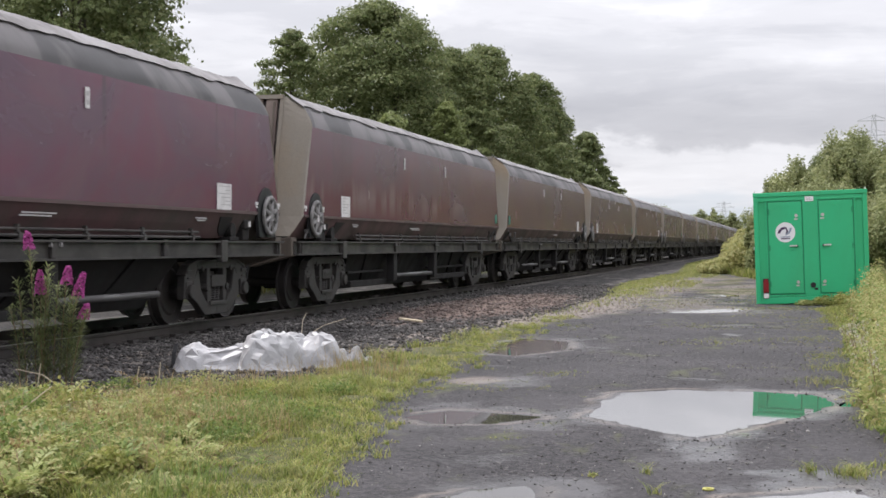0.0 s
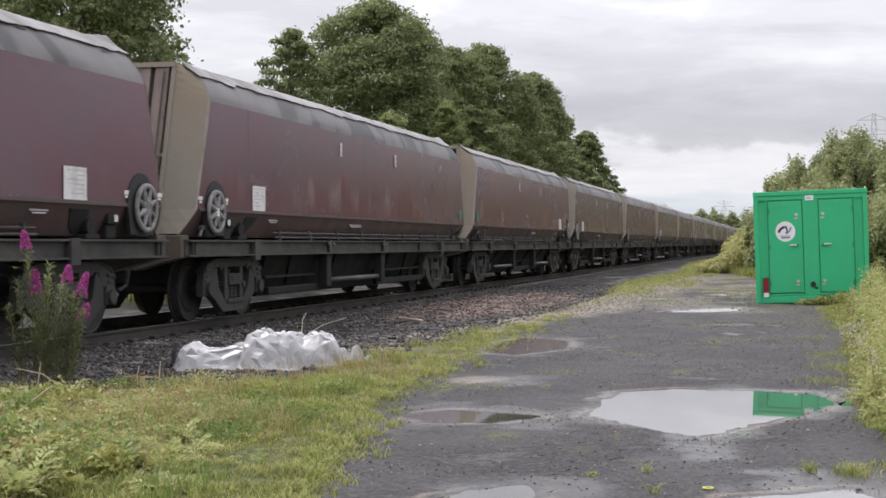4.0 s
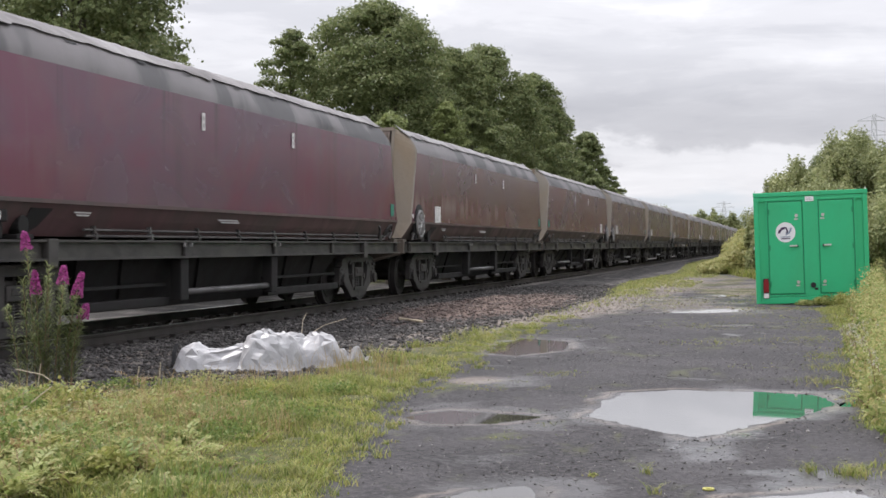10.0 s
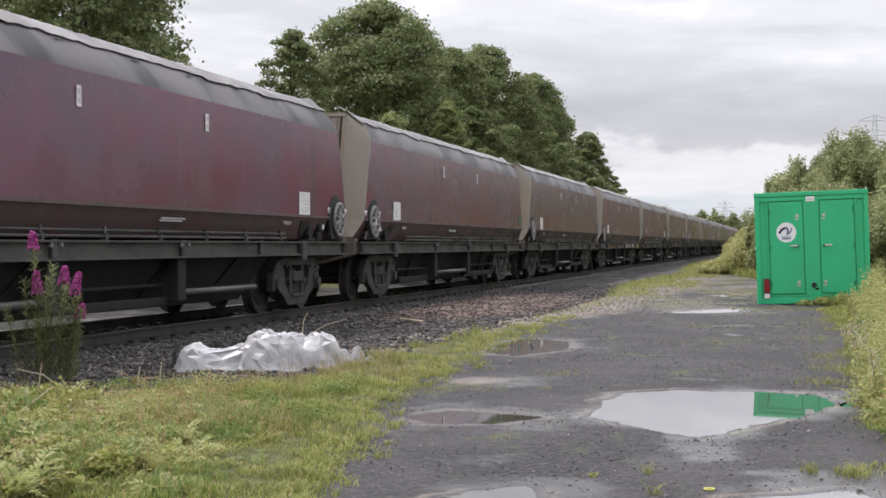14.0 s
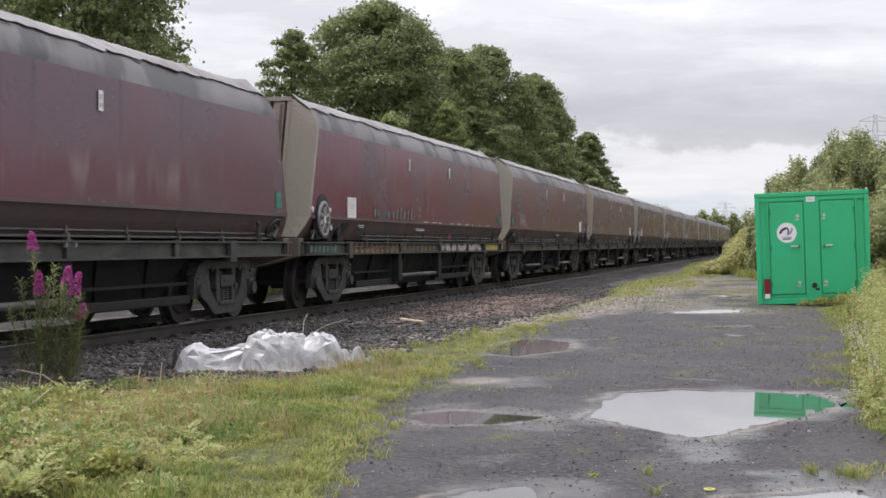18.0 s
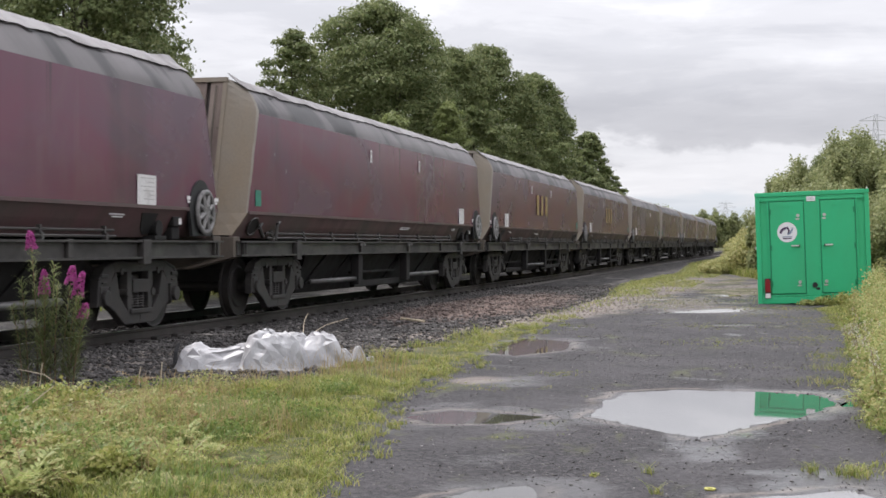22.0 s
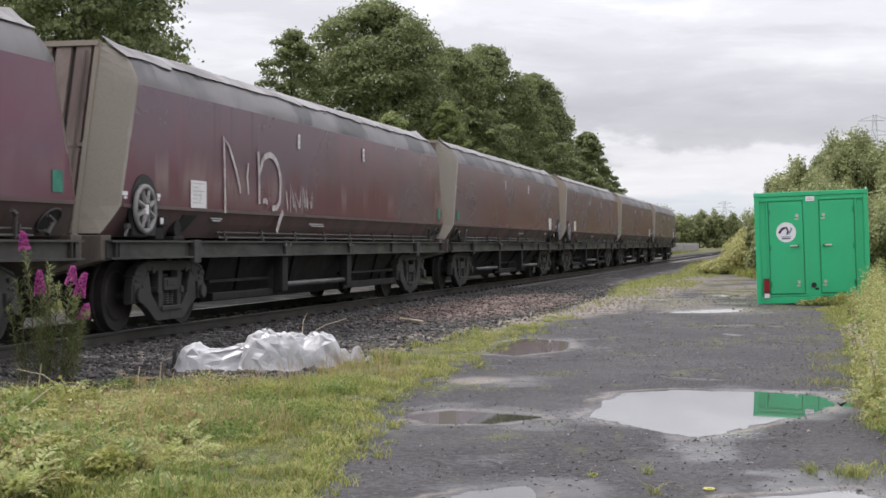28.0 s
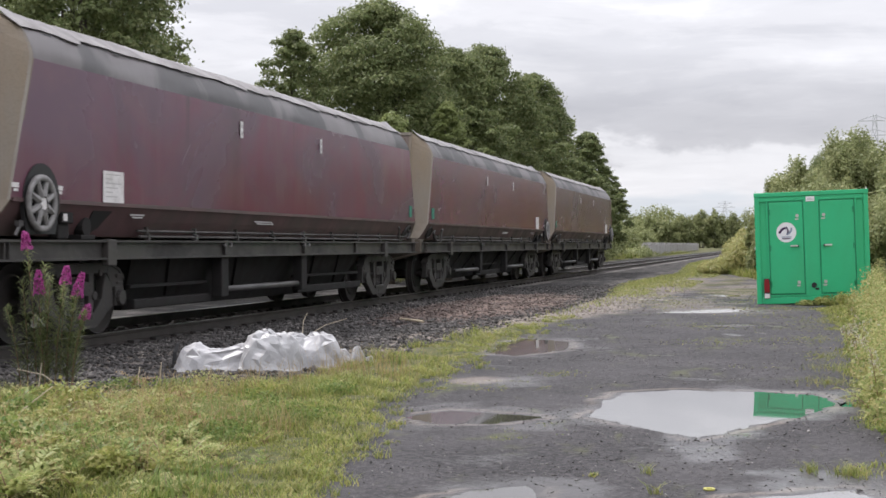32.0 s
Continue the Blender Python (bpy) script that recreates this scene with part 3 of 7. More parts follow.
        part("headstock", Geo().add([(x, e * y, z) for y in (8.30, 8.56) for x, z in ((-1.24, 1.22), (1.24, 1.22), (1.24, 0.92), (0.55, 0.74), (-0.55, 0.74), (-1.24, 0.92))],
                                   [(0, 1, 2, 3, 4, 5), (11, 10, 9, 8, 7, 6), (0, 6, 7, 1), (1, 7, 8, 2), (2, 8, 9, 3), (3, 9, 10, 4), (4, 10, 11, 5), (5, 11, 6, 0)]), HEADSTOCK, w,
             "dusty brown headstock", bevel=0.015)
        part("coupler", Geo().box(-0.12, 0.12, min(e * 8.5, e * 8.78), max(e * 8.5, e * 8.78), 0.78, 1.0), BOGIE, w, bevel=0.03)
        part("brake_hose", Geo().pipe([(0.5, e * 8.54, 0.85), (0.48, e * 8.62, 0.55), (0.45, e * 8.79, 0.48)], [0.025] * 3, 8), BLACK, w)
        part("end_slope", Geo().sheet([[(-1.0, e * 7.9, 1.30), (1.0, e * 7.9, 1.30)], [(-0.9, e * 5.6, 1.19), (0.9, e * 5.6, 1.19)]], 0.03, (0, 0, 1)), GRIME, w)


def underframe(w, seen):
    for s in (-1, 1):
        g = Geo().prism_y([(s * x, z) for x, z in ((1.20, 0.93), (1.33, 0.93), (1.33, 0.955), (1.26, 0.955), (1.26, 1.135), (1.33, 1.135), (1.33, 1.16), (1.20, 1.16))], -8.46, 8.46)
        part("solebar", g, SOLEBAR, w, "grimy grey-brown solebar girder")
        spots = [-5.95, -2.3, 1.15, 4.05, 5.95] if s > 0 else [5.95, 2.3, -1.15, -4.05, -5.95]
        for i, y in enumerate(spots):
            deep = abs(y) > 5
            part("bracket", Geo().box(s * 1.262, s * (1.345 if deep else 1.31), y - (0.11 if deep else 0.06), y + (0.11 if deep else 0.06), 0.86 if deep else 0.957, 1.17), SOLEBAR, w, bevel=0.01)
        for y in (-8.3, -8.2, 8.2, 8.3):
            part("stiffener", Geo().box(s * 1.262, s * 1.31, y - 0.012, y + 0.012, 0.957, 1.133), SOLEBAR, w)
        a, b = (-2.3, 1.15) if s > 0 else (2.3, -1.15)
        for y in (a, b):
            part("door_post", Geo().box(s * 1.12, s * 1.28, y - 0.13, y + 0.13, 0.36, 0.93), GRIME, w, bevel=0.02)
            for y0, y1 in ((y - 0.13, y - 0.09), (y + 0.10, y + 0.13)):
                part("lashing_point", Geo().box(s * 1.30, s * 1.335, y0, y1, 1.08, 1.13), LIP_GREY, w, "small pale lashing point")
        runs = [(a + 0.15, b - 0.15)] if s > 0 else [(a + 0.15, 5.0), (b - 0.15, -4.0)]
        for y0, y1 in runs:
            part("door_pipe", Geo().tube((s * 1.2, y0, 0.47), (s * 1.2, y1, 0.47), 0.045, n=12), PIPE, w, "pale worn operating pipe", smooth=True)
        runs = [(-4.9, a - 0.13), (b + 0.13, 4.9)] if s > 0 else [(b + 0.13, a - 0.13)]
        for y0, y1 in runs:
            part("lower_beam", Geo().box(s * 1.02, s * 1.12, y0, y1, 0.30, 0.42), GRIME, w, bevel=0.02)
            part("upper_beam", Geo().box(s * 1.0, s * 1.06, y0, y1, 0.56, 0.60), GRIME, w)
        part("hopper_side", Geo().sheet([[(s * 1.10, -4.95, 0.95), (s * 1.10, 4.95, 0.95)], [(s * 0.74, -4.5, 0.26), (s * 0.74, 4.5, 0.26)]], 0.03, (s, 0, 0)), GRIME, w)
        for y in (-3.6, -1.2, 2.4, 3.8):
            part("chute_rib", Geo().add([(s * 1.13, y - 0.25, 0.93), (s * 1.13, y + 0.05, 0.93), (s * 0.86, y + 0.5, 0.42), (s * 0.86, y + 0.2, 0.42),
                                         (s * 1.08, y - 0.25, 0.93), (s * 1.08, y + 0.05, 0.93), (s * 0.81, y + 0.5, 0.42), (s * 0.81, y + 0.2, 0.42)],
                                        [(0, 1, 2, 3), (7, 6, 5, 4), (0, 4, 5, 1), (1, 5, 6, 2), (2, 6, 7, 3), (3, 7, 4, 0)]), GRIME, w)
        for z, x in ((1.205, 1.30), (1.275, 1.275)):
            part("hand_rail", Geo().tube((s * x, -5.15, z), (s * x, 7.35, z), 0.017, n=6), SOLEBAR, w)
        for i in range(9 if s == seen else 0):
            y = -4.9 + i * 1.5
            part("rail_clip", Geo().box(s * 1.262, s * 1.325, y - 0.028, y + 0.028, 1.162, 1.24).box(s * 1.25, s * 1.30, y - 0.022, y + 0.022, 1.24, 1.325), PIPE if i % 3 == 1 else SOLEBAR, w)
    for e in (-1, 1):
        part("hopper_end", Geo().sheet([[(-1.1, e * 4.95, 0.95), (1.1, e * 4.95, 0.95)], [(-0.74, e * 4.5, 0.26), (0.74, e * 4.5, 0.26)]], 0.03, (0, e, 0)), GRIME, w)
    part("centre_sill", Geo().box(-0.2, 0.2, -8.5, 8.5, 0.84, 1.19), GRIME, w)


def skirt_x(z):
    return 1.24 + (z - 1.40) * 0.52 if z > 1.4 else 1.24 - (1.40 - z) * 0.6


def skirt_patch(poly, s):
    """A thin plate on the sloping skirt, outlined in (y, z)."""
    n = len(poly)
    v = [(s * (skirt_x(z) + d), y, z) for d in (0.004, 0.016) for y, z in poly]
    return Geo().add(v, [tuple(range(n - 1, -1, -1)), tuple(range(n, 2 * n))] + [(i, (i + 1) % n, n + (i + 1) % n, n + i) for i in range(n)])


def hand_brake(w, sides):
    """Spoked wheel over a black plate for its arched recess, with the valve gear beside it, on one end."""
    for s in sides:
        y, z, x = -7.68, 1.545, s * 1.365
        n = 26
        arch = [(y + 0.07 + 0.38 * math.cos(math.pi * i / n), z + 0.02 + 0.41 * math.sin(math.pi * i / n)) for i in range(n + 1)] + [(y - 0.26, 1.22), (y + 0.36, 1.22)]
        # no hollow here: a flat black plate paints the recess's shade
        part("wheel_recess", Geo().prism_x(arch, min(s * 1.30, s * 1.350), max(s * 1.30, s * 1.350)), BLACK, w, "black arched plate standing in for the shaded recess behind the hand wheel")
        x = s * 1.385
        wheel = part("hand_wheel", Geo().lathe(x, [(-0.03, 0.02), (-0.03, 0.105), (0.0, 0.115), (0.02, 0.08), (0.02, 0.02)], y, z, 16), WHEEL_GREY, w,
                     "pale grey spoked brake hand wheel")
        n, g = 36, Geo()
        ring = [(-0.015, 0.235), (0.02, 0.245), (0.03, 0.275), (0.02, 0.305), (-0.015, 0.31), (-0.03, 0.275)]
        v = [(x + a, y + r * math.cos(2 * math.pi * i / n), z + r * math.sin(2 * math.pi * i / n)) for i in range(n) for a, r in ring]
        g.add(v, [(i * 6 + j, i * 6 + (j + 1) % 6, ((i + 1) % n) * 6 + (j + 1) % 6, ((i + 1) % n) * 6 + j) for i in range(n) for j in range(6)])
        part("rim", g, WHEEL_GREY, wheel, smooth=True)
        for i in range(8):
            a = 2 * math.pi * (i + 0.5) / 8
            c, d = math.cos(a), math.sin(a)
            part("spoke", Geo().tube((x, y + 0.07 * c, z + 0.07 * d), (x, y + 0.25 * c, z + 0.25 * d), 0.045, 0.030, 6), WHEEL_GREY, wheel)
        part("hub_label", Geo().box(x + s * 0.021, x + s * 0.024, y - 0.06, y + 0.06, z - 0.07, z + 0.06), WHITE_PLATE, wheel)
        for dy in (-0.47, 0.46):
            part("wheel_legend", Geo().box(s * 1.342, s * 1.346, y + dy - 0.07, y + dy + 0.07, 1.70, 1.75).box(s * 1.342, s * 1.346, y + dy - 0.03, y + dy + 0.05, 1.66, 1.69), WHITE_PLATE, w)
        part("brake_valve", Geo().box(s * 1.12, s * 1.30, -7.08, -6.82, 1.34, 1.47).box(s * 1.14, s * 1.26, -7.1, -6.85, 1.17, 1.34), GRIME, w, "grimy brake valve", bevel=0.02)
        part("valve_tag", Geo().box(s * 1.301, s * 1.305, -7.06, -6.97, 1.37, 1.45), WHITE_PLATE, w)
        part("brake_cylinder", Geo().tube((s * 1.05, -6.45, 1.31), (s * 1.27, -6.45, 1.31), 0.11, n=14).box(s * 1.05, s * 1.29, -6.62, -6.28, 1.165, 1.22), GRIME, w, bevel=0.01)
        # black patch on the closed skirt, painted as the dark of an access hole
        part("access_hole", skirt_patch([(-6.35, 1.5), (-5.88, 1.5), (-6.05, 1.3), (-6.2, 1.23), (-6.35, 1.23)], s), BLACK, w)
        part("grease_pipe", Geo().tube((s * 1.31, -8.1, 1.2), (s * 1.31, -8.0, 1.32), 0.02, n=8).box(s * 1.28, s * 1.33, -8.05, -7.96, 1.3, 1.36), PIPE, w)
        # the other end: an opening's shade as a flat black oval, a hook and a green tag
        oval = [(7.80 + 0.20 * math.cos(a) + 0.05 * math.sin(a), 1.375 + 0.125 * math.sin(a)) for a in [0.3491 * i for i in range(18)]]
        part("pocket", skirt_patch(oval, s), BLACK, w, "flat black oval painted as the shade of a skirt opening")
        part("pocket_rim", Geo().pipe([(s * (skirt_x(b) + 0.022), a, b) for a, b in oval + oval[:1]], [0.016] * 19, 6), SOLEBAR, w)
        part("release_lever", Geo().tube((s * 1.31, 6.98, 1.17), (s * 1.33, 6.95, 1.42), 0.028, 0.022, 8).tube((s * 1.33, 6.95, 1.42), (s * 1.34, 6.86, 1.46), 0.03, 0.02, 8), SOLEBAR, w)
        part("hook", Geo().tube((s * 1.33, 7.6, 1.22), (s * 1.33, 7.75, 1.36), 0.03, n=8).tube((s * 1.33, 7.75, 1.36), (s * 1.33, 7.62, 1.42), 0.025, n=8), SOLEBAR, w)
        part("green_tag", Geo().box(s * 1.338, s * 1.343, 7.70, 7.93, 1.68, 1.92), GREEN_TAG, w, "small green tag")


def markings(w, sides, panel=True):
    for s in sides:
        for y in (-1.83, 1.83):
            part("white_mark", Geo().box(s * 1.343, s * 1.347, y - 0.055, y + 0.055, 2.66, 2.90), WHITE_PLATE, w)
            for z in (2.70, 2.80):
                part("mark_ink", Geo().box(s * 1.348, s * 1.349, y - 0.03, y + 0.03, z, z + 0.055), GREY_INK, w)
        if panel:
            plate = part("data_panel", Geo().box(s * 1.341, s * 1.346, -6.19, -5.66, 1.60, 1.97), WHITE_PLATE, w, "white data panel")
            g = Geo()
            for i in range(6):
                y1 = -5.74 - (0.22 if i % 3 == 1 else 0.08 * (i % 2))
                g.box(s * 1.347, s * 1.348, -6.13, y1, 1.925 - i * 0.052, 1.935 - i * 0.052)
            part("panel_ink", g, GREY_INK, plate)
        for y0, y1, z in ((-5.4, -5.0, 1.46), (-1.2, -0.45, 1.44), (-1.1, -0.4, 1.41), (-5.35, -5.05, 1.43)):
            part("stencil_line", Geo().add([(s * (1.30 + 0.0), y0, z), (s * 1.30, y1, z), (s * 1.30, y1, z + 0.018), (s * 1.30, y0, z + 0.018)], [(0, 1, 2, 3)]), GREY_INK, w)


def stroke(points, width, x, s):
    """A band of paint through points (y, z) on the side sheet."""
    g = Geo()
    pts = [Vector((a, b)) for a, b in points]
    left, right = [], []
    for i, p in enumerate(pts):
        d = (pts[min(i + 1, len(pts) - 1)] - pts[max(i - 1, 0)]).normalized()
        n = Vector((-d.y, d.x)) * width * 0.5
        left.append((x, p.x + n.x, p.y + n.y))
        right.append((x, p.x - n.x, p.y - n.y))
    k = len(pts)
    g.add(left + right, [(i, i + 1, k + i + 1, k + i) for i in range(k - 1)])
    return g


def arc(cy, cz, r, a0, a1, n=10, squash=1.0):
    return [(cy + r * math.cos(radians(a0 + (a1 - a0) * i / n)), cz + squash * r * math.sin(radians(a0 + (a1 - a0) * i / n))) for i in range(n + 1)]


def make_wagon(seed, side, open_end=False, panel=True):
    w = empty("coal_hopper_wagon")
    body_shell(w, seed * 3.7, open_end, side)
    underframe(w, side)
    hand_brake(w, (side,))
    markings(w, (side,), panel)
    for y in (-PIVOT, PIVOT):
        bogie_parts(w, y, MESHES)
    return w


def wheel_copies(w):
    WHEELSETS.extend(o for o in w.children_recursive if o.name.startswith("wheelset"))


# how far the train has come, in wagons, and when
PASSED = [(0.263, 0), (5.6, 3), (12.80, 7), (18.305, 10), (20.15, 11), (22.005, 12), (23.85, 13), (27.57, 15), (29.43, 16), (31.295, 17)]
COEF = np.polyfit([a for a, b in PASSED], [b for a, b in PASSED], 5)
U0, U_STEP = 1 / 695.0, 0.000843
Y_SCALE = WAGON_L / U_STEP
Y_SHIFT = -7.77 * 0.2396


def wagon_y(k, t):
    """Where along the track the middle of wagon k stands at t."""
    return Y_SCALE * (U0 + U_STEP * (k - float(np.polyval(COEF, t)))) + Y_SHIFT


# wagon: hand wheel first (True) or last (False)
FIRST = {-1: False, 0: True, 1: False, 2: True, 3: False, 4: True, 5: True, 6: True, 7: False, 8: True, 9: True, 10: True, 11: False, 12: False,
         13: True, 14: True, 15: True, 16: False, 17: True, 18: False, 19: False}
WAGONS = {}


def build_train():
    shared_meshes()
    WHEELSETS.clear()
    pool = {-1: make_wagon(1, -1), 0: make_wagon(2, 1), 1: make_wagon(3, -1), 2: make_wagon(6, 1), 3: make_wagon(4, -1, open_end=True), 5: make_wagon(5, 1, panel=False)}
    alike = {True: [pool[0], pool[2]], False: [pool[-1], pool[1]]}
    for k, hand in FIRST.items():
        m = pose(TRACK_X, wagon_y(k, 0), RAIL_Z, 0, 0, 0 if hand else 180)
        if k in pool:
            w = pool[k]
            w.matrix_basis = m
        else:
            w = copy_thing(alike[hand][k % 2], m)
            wheel_copies(w)
        WAGONS[k] = w
        text = "dirty maroon bogie coal hopper wagon with buff dusty ends"
        if k == 3:
            text = "dirty maroon coal hopper wagon with an opened end panel"
        if k in (13, 14):
            text = "maroon coal hopper wagon with faded gold lettering blocks"
        if k == 15:
            text = "maroon coal hopper wagon with large white graffiti"
        if k == 10:
            text = "maroon coal hopper wagon, graffiti along its solebar"
        tagged(w, text, "wagon", "wagons of the coal train")


def graffiti():
    def put(k, name, pts, width, mat_, x=1.352):
        s = 1 if FIRST[k] else -1
        q = [(a if FIRST[k] else -a, b) for a, b in pts]
        part(name, stroke(q, width, s * x, s), mat_, WAGONS[k])
    # gold blocks where the owner's letters stand
    for k in (13, 14):
        for y in (-0.80, 0.02, 0.84):
            put(k, "gold_block", [(y, 2.66), (y, 2.03)], 0.40, GOLD)
    # sprayed loops and lines
    white = [([(-5.0, 1.55), (-5.02, 2.2), (-5.05, 2.62), (-4.85, 2.5), (-4.6, 2.2), (-4.45, 1.95), (-4.43, 1.85)], 0.06),
             ([(-4.1, 1.85), (-4.15, 2.1), (-4.1, 2.3)], 0.05),
             ([(-3.65, 1.72), (-3.66, 2.2), (-3.7, 2.5)], 0.08),
             ([(-3.62, 2.2)] + arc(-3.2, 2.05, 0.48, 130, -20, 10, 0.9) + [(-2.75, 1.78), (-2.9, 1.68), (-3.1, 1.66)], 0.09),
             ([(-3.5, 1.75), (-3.4, 1.78), (-3.3, 1.74)], 0.08),
             ([(-2.62, 1.62), (-2.75, 1.5), (-2.9, 1.3)], 0.10)]
    rng = random.Random(4)
    for q, wdt in white:
        put(15, "sprayed_line", q, wdt, SPRAY_WHITE)
    for i in range(9):
        y = -2.4 + i * 0.14
        put(15, "sprayed_line", [(y, 1.62 + rng.random() * 0.1), (y + rng.uniform(-0.1, 0.15), 1.9 + rng.random() * 0.2), (y + rng.uniform(0.0, 0.2), 1.7)], 0.03, SPRAY_WHITE)
    for i in range(8):
        y = -6.75 + i * 0.13
        put(11, "sprayed_line", [(y, 1.95 + rng.random() * 0.15), (y + rng.uniform(-0.1, 0.25), 1.66 + rng.random() * 0.1), (y + rng.uniform(0.0, 0.3), 1.85 + rng.random() * 0.2)], 0.02, SPRAY_WHITE)
    put(11, "sprayed_line", [(-6.35, 2.0), (-6.2, 1.65), (-5.95, 1.80), (-5.45, 1.62)], 0.02, SPRAY_WHITE)
    for i in range(5):
        put(10, "sprayed_dab", [(-4.45 + i * 0.24, 1.65 + 0.02 * (i % 2)), (-4.40 + i * 0.24, 1.79 - 0.02 * (i % 3))], 0.10, SPRAY_TEAL)
    for i in range(6):
        put(10, "sprayed_run", [(-3.1 + i * 0.28, 1.63), (-3.1 + i * 0.29, 1.78 + 0.05 * (i % 3))], 0.07, SPRAY_TEAL)
    for i in range(7):
        y = -8.0 + i * 0.22
        put(10, "sprayed_block", [(y, 0.98), (y + 0.04, 1.11)], 0.10, SPRAY_TEAL, 1.268)
    for i in range(9):
        y = -5.5 + i * 0.35
        if abs(y + 2.3) > 0.3:
            put(10, "sprayed_letter", arc(y + 0.13, 1.045, 0.09, 30 + 20 * i, 330 + 20 * i, 9, 0.75), 0.055, SPRAY_ORANGE, 1.268)
    for i in range(8):
        y = -1.95 + i * 0.36
        put(10, "sprayed_block", [(y, 0.98), (y + 0.08, 1.11)], 0.13, (SPRAY_ORANGE, PIPE)[i % 2], 1.268)
    for y, wide, lean in ((1.40, 0.34, 0.06), (2.0, 0.42, -0.05), (2.62, 0.36, 0.04), (3.25, 0.30, -0.06), (3.72, 0.40, 0.08), (4.35, 0.34, -0.08), (4.85, 0.42, 0.10), (5.42, 0.38, -0.12)):
        blob = [(y + 1.6 * lean * math.sin(a) + wide * 0.62 * math.copysign(abs(math.cos(a)) ** 0.6, math.cos(a)), 1.045 + 0.08 * math.copysign(abs(math.sin(a)) ** 0.6, math.sin(a))) for a in [0.349 * n for n in range(18)]]
        part("sprayed_block", Geo().add([(1.268, a, b) for a, b in blob], [tuple(range(18))]), SPRAY_WHITE, WAGONS[10])
    for q in ([(1.72, 1.2), (1.75, 1.36), (1.84, 1.24), (1.9, 1.38)], [(1.7, 1.27), (1.95, 1.30)]):
        put(10, "sprayed_scrawl", q, 0.045, SPRAY_PINK, 1.335)
    for i in range(9):
        y = -1.0 + i * 0.85 + 0.3 * rng.random()
        put(10, "paint_scrape", [(y, 1.600), (y + rng.uniform(0.15, 0.5), 1.603)], 0.018, SPRAY_WHITE, 1.362)
    put(10, "sprayed_block", [(6.3, 1.045), (7.9, 1.045)], 0.15, SPRAY_YELLOW, 1.268)
    for q in ([(-5.9, 2.25), (-6.0, 1.66)], [(-5.8, 2.22), (-5.2, 2.18), (-5.05, 1.62)], [(-5.1, 2.15), (-4.9, 1.65)], [(-5.6, 1.98), (-5.0, 1.95)], [(-6.2, 1.85), (-5.75, 1.64), (-5.3, 1.9)], [(-4.6, 2.0), (-4.58, 1.7)],
              [(-4.2, 2.3), (-4.3, 2.05), (-3.9, 2.05)], [(-3.95, 2.3), (-3.9, 1.85)], [(-6.3, 2.1), (-6.1, 2.05), (-6.2, 1.7)], [(-4.1, 1.9), (-3.75, 2.1), (-3.6, 1.8)]):
        put(7, "faded_line", q, 0.020, SPRAY_FAINT)
    part("yellow_patch", Geo().box(-1.2, -0.8, 8.562, 8.57, 0.98, 1.16), SPRAY_YELLOW, WAGONS[11])
    part("yellow_patch", Geo().sheet([[(-1.12, 8.40, 1.27), (-0.84, 8.49, 1.27)], [(-1.12, 8.375, 1.40), (-0.84, 8.465, 1.40)]], 0.01, (0, 1, 0)), SPRAY_YELLOW, WAGONS[11])


build_train()
graffiti()

# ---- ground, track, water ----
# yard | grass line and grass | ballast line, as (Y, X)
YARD_EDGE = [(0, -1.4), (6.5, -2.30), (8.2, -2.60), (10.5, -3.02), (12.1, -3.15), (15.4, -3.40), (20.5, -3.72), (30, -3.5), (45, -3.6), (60, -3.3), (90, -4.5), (140, -5.5), (400, -6.0)]
BALLAST_EDGE = [(0, -6.6), (8, -6.15), (9.7, -5.75), (9.95, -5.0), (10.7, -4.42), (11.5, -4.2), (13.2, -4.25), (15.0, -4.1), (17.0, -4.0), (21.3, -4.12), (24.5, -3.95), (34, -4.2), (45, -4.9), (60, -4.4), (90, -6.0), (140, -6.6), (400, -7.0)]
RIGHT_EDGE = [(0, 0.3), (7, 0.50), (9, 0.56), (11.8, 0.52), (18.8, 0.66), (27.7, 0.5), (29.5, 0.9), (34, 1.5), (45, -0.3), (60, -2.6), (90, -4.2), (140, -5.2), (400, -5.6)]
PUDDLES = [
    [(-1.36, 10.02), (-1.40, 11.14), (-1.32, 11.75), (-0.90, 12.12), (-0.24, 12.08), (0.22, 12.0), (0.35, 11.35), (0.18, 10.63), (-0.20, 9.87), (-0.37, 9.47), (-0.56, 9.05), (-0.80, 9.32), (-1.12, 9.72)],
    [(-3.25, 15.7), (-3.38, 17.1), (-3.28, 18.2), (-2.70, 17.8), (-2.52, 16.3), (-2.9, 15.4)],
    [(-2.52, 9.75), (-2.36, 10.15), (-1.75, 9.95), (-1.98, 9.58), (-2.30, 9.45)],
    [(-1.72, 6.2), (-1.62, 6.65), (-1.52, 6.92), (-1.27, 7.12), (-1.16, 6.75), (-1.2, 6.2)],
    [(-0.30, 6.6), (-0.27, 6.98), (0.01, 7.2), (0.30, 7.36), (0.46, 7.11), (0.5, 6.6)],
    [(-2.27, 25.6), (-1.48, 27.0), (-0.75, 27.8), (-0.85, 26.4), (-1.30, 25.8)],
    [(-1.65, 34.0), (-1.50, 35.2), (-1.05, 35.0), (-1.15, 34.2)],
    [(0.42, 11.2), (0.45, 11.5), (0.66, 11.5), (0.64, 11.25)],
]
# a pale trail of stone dust
DUST_LINE = [(-4.29, 21.4), (-3.93, 23.4), (-3.63, 26.7), (-3.24, 31.0), (-2.81, 38.2)]
WATER_Z = -0.010


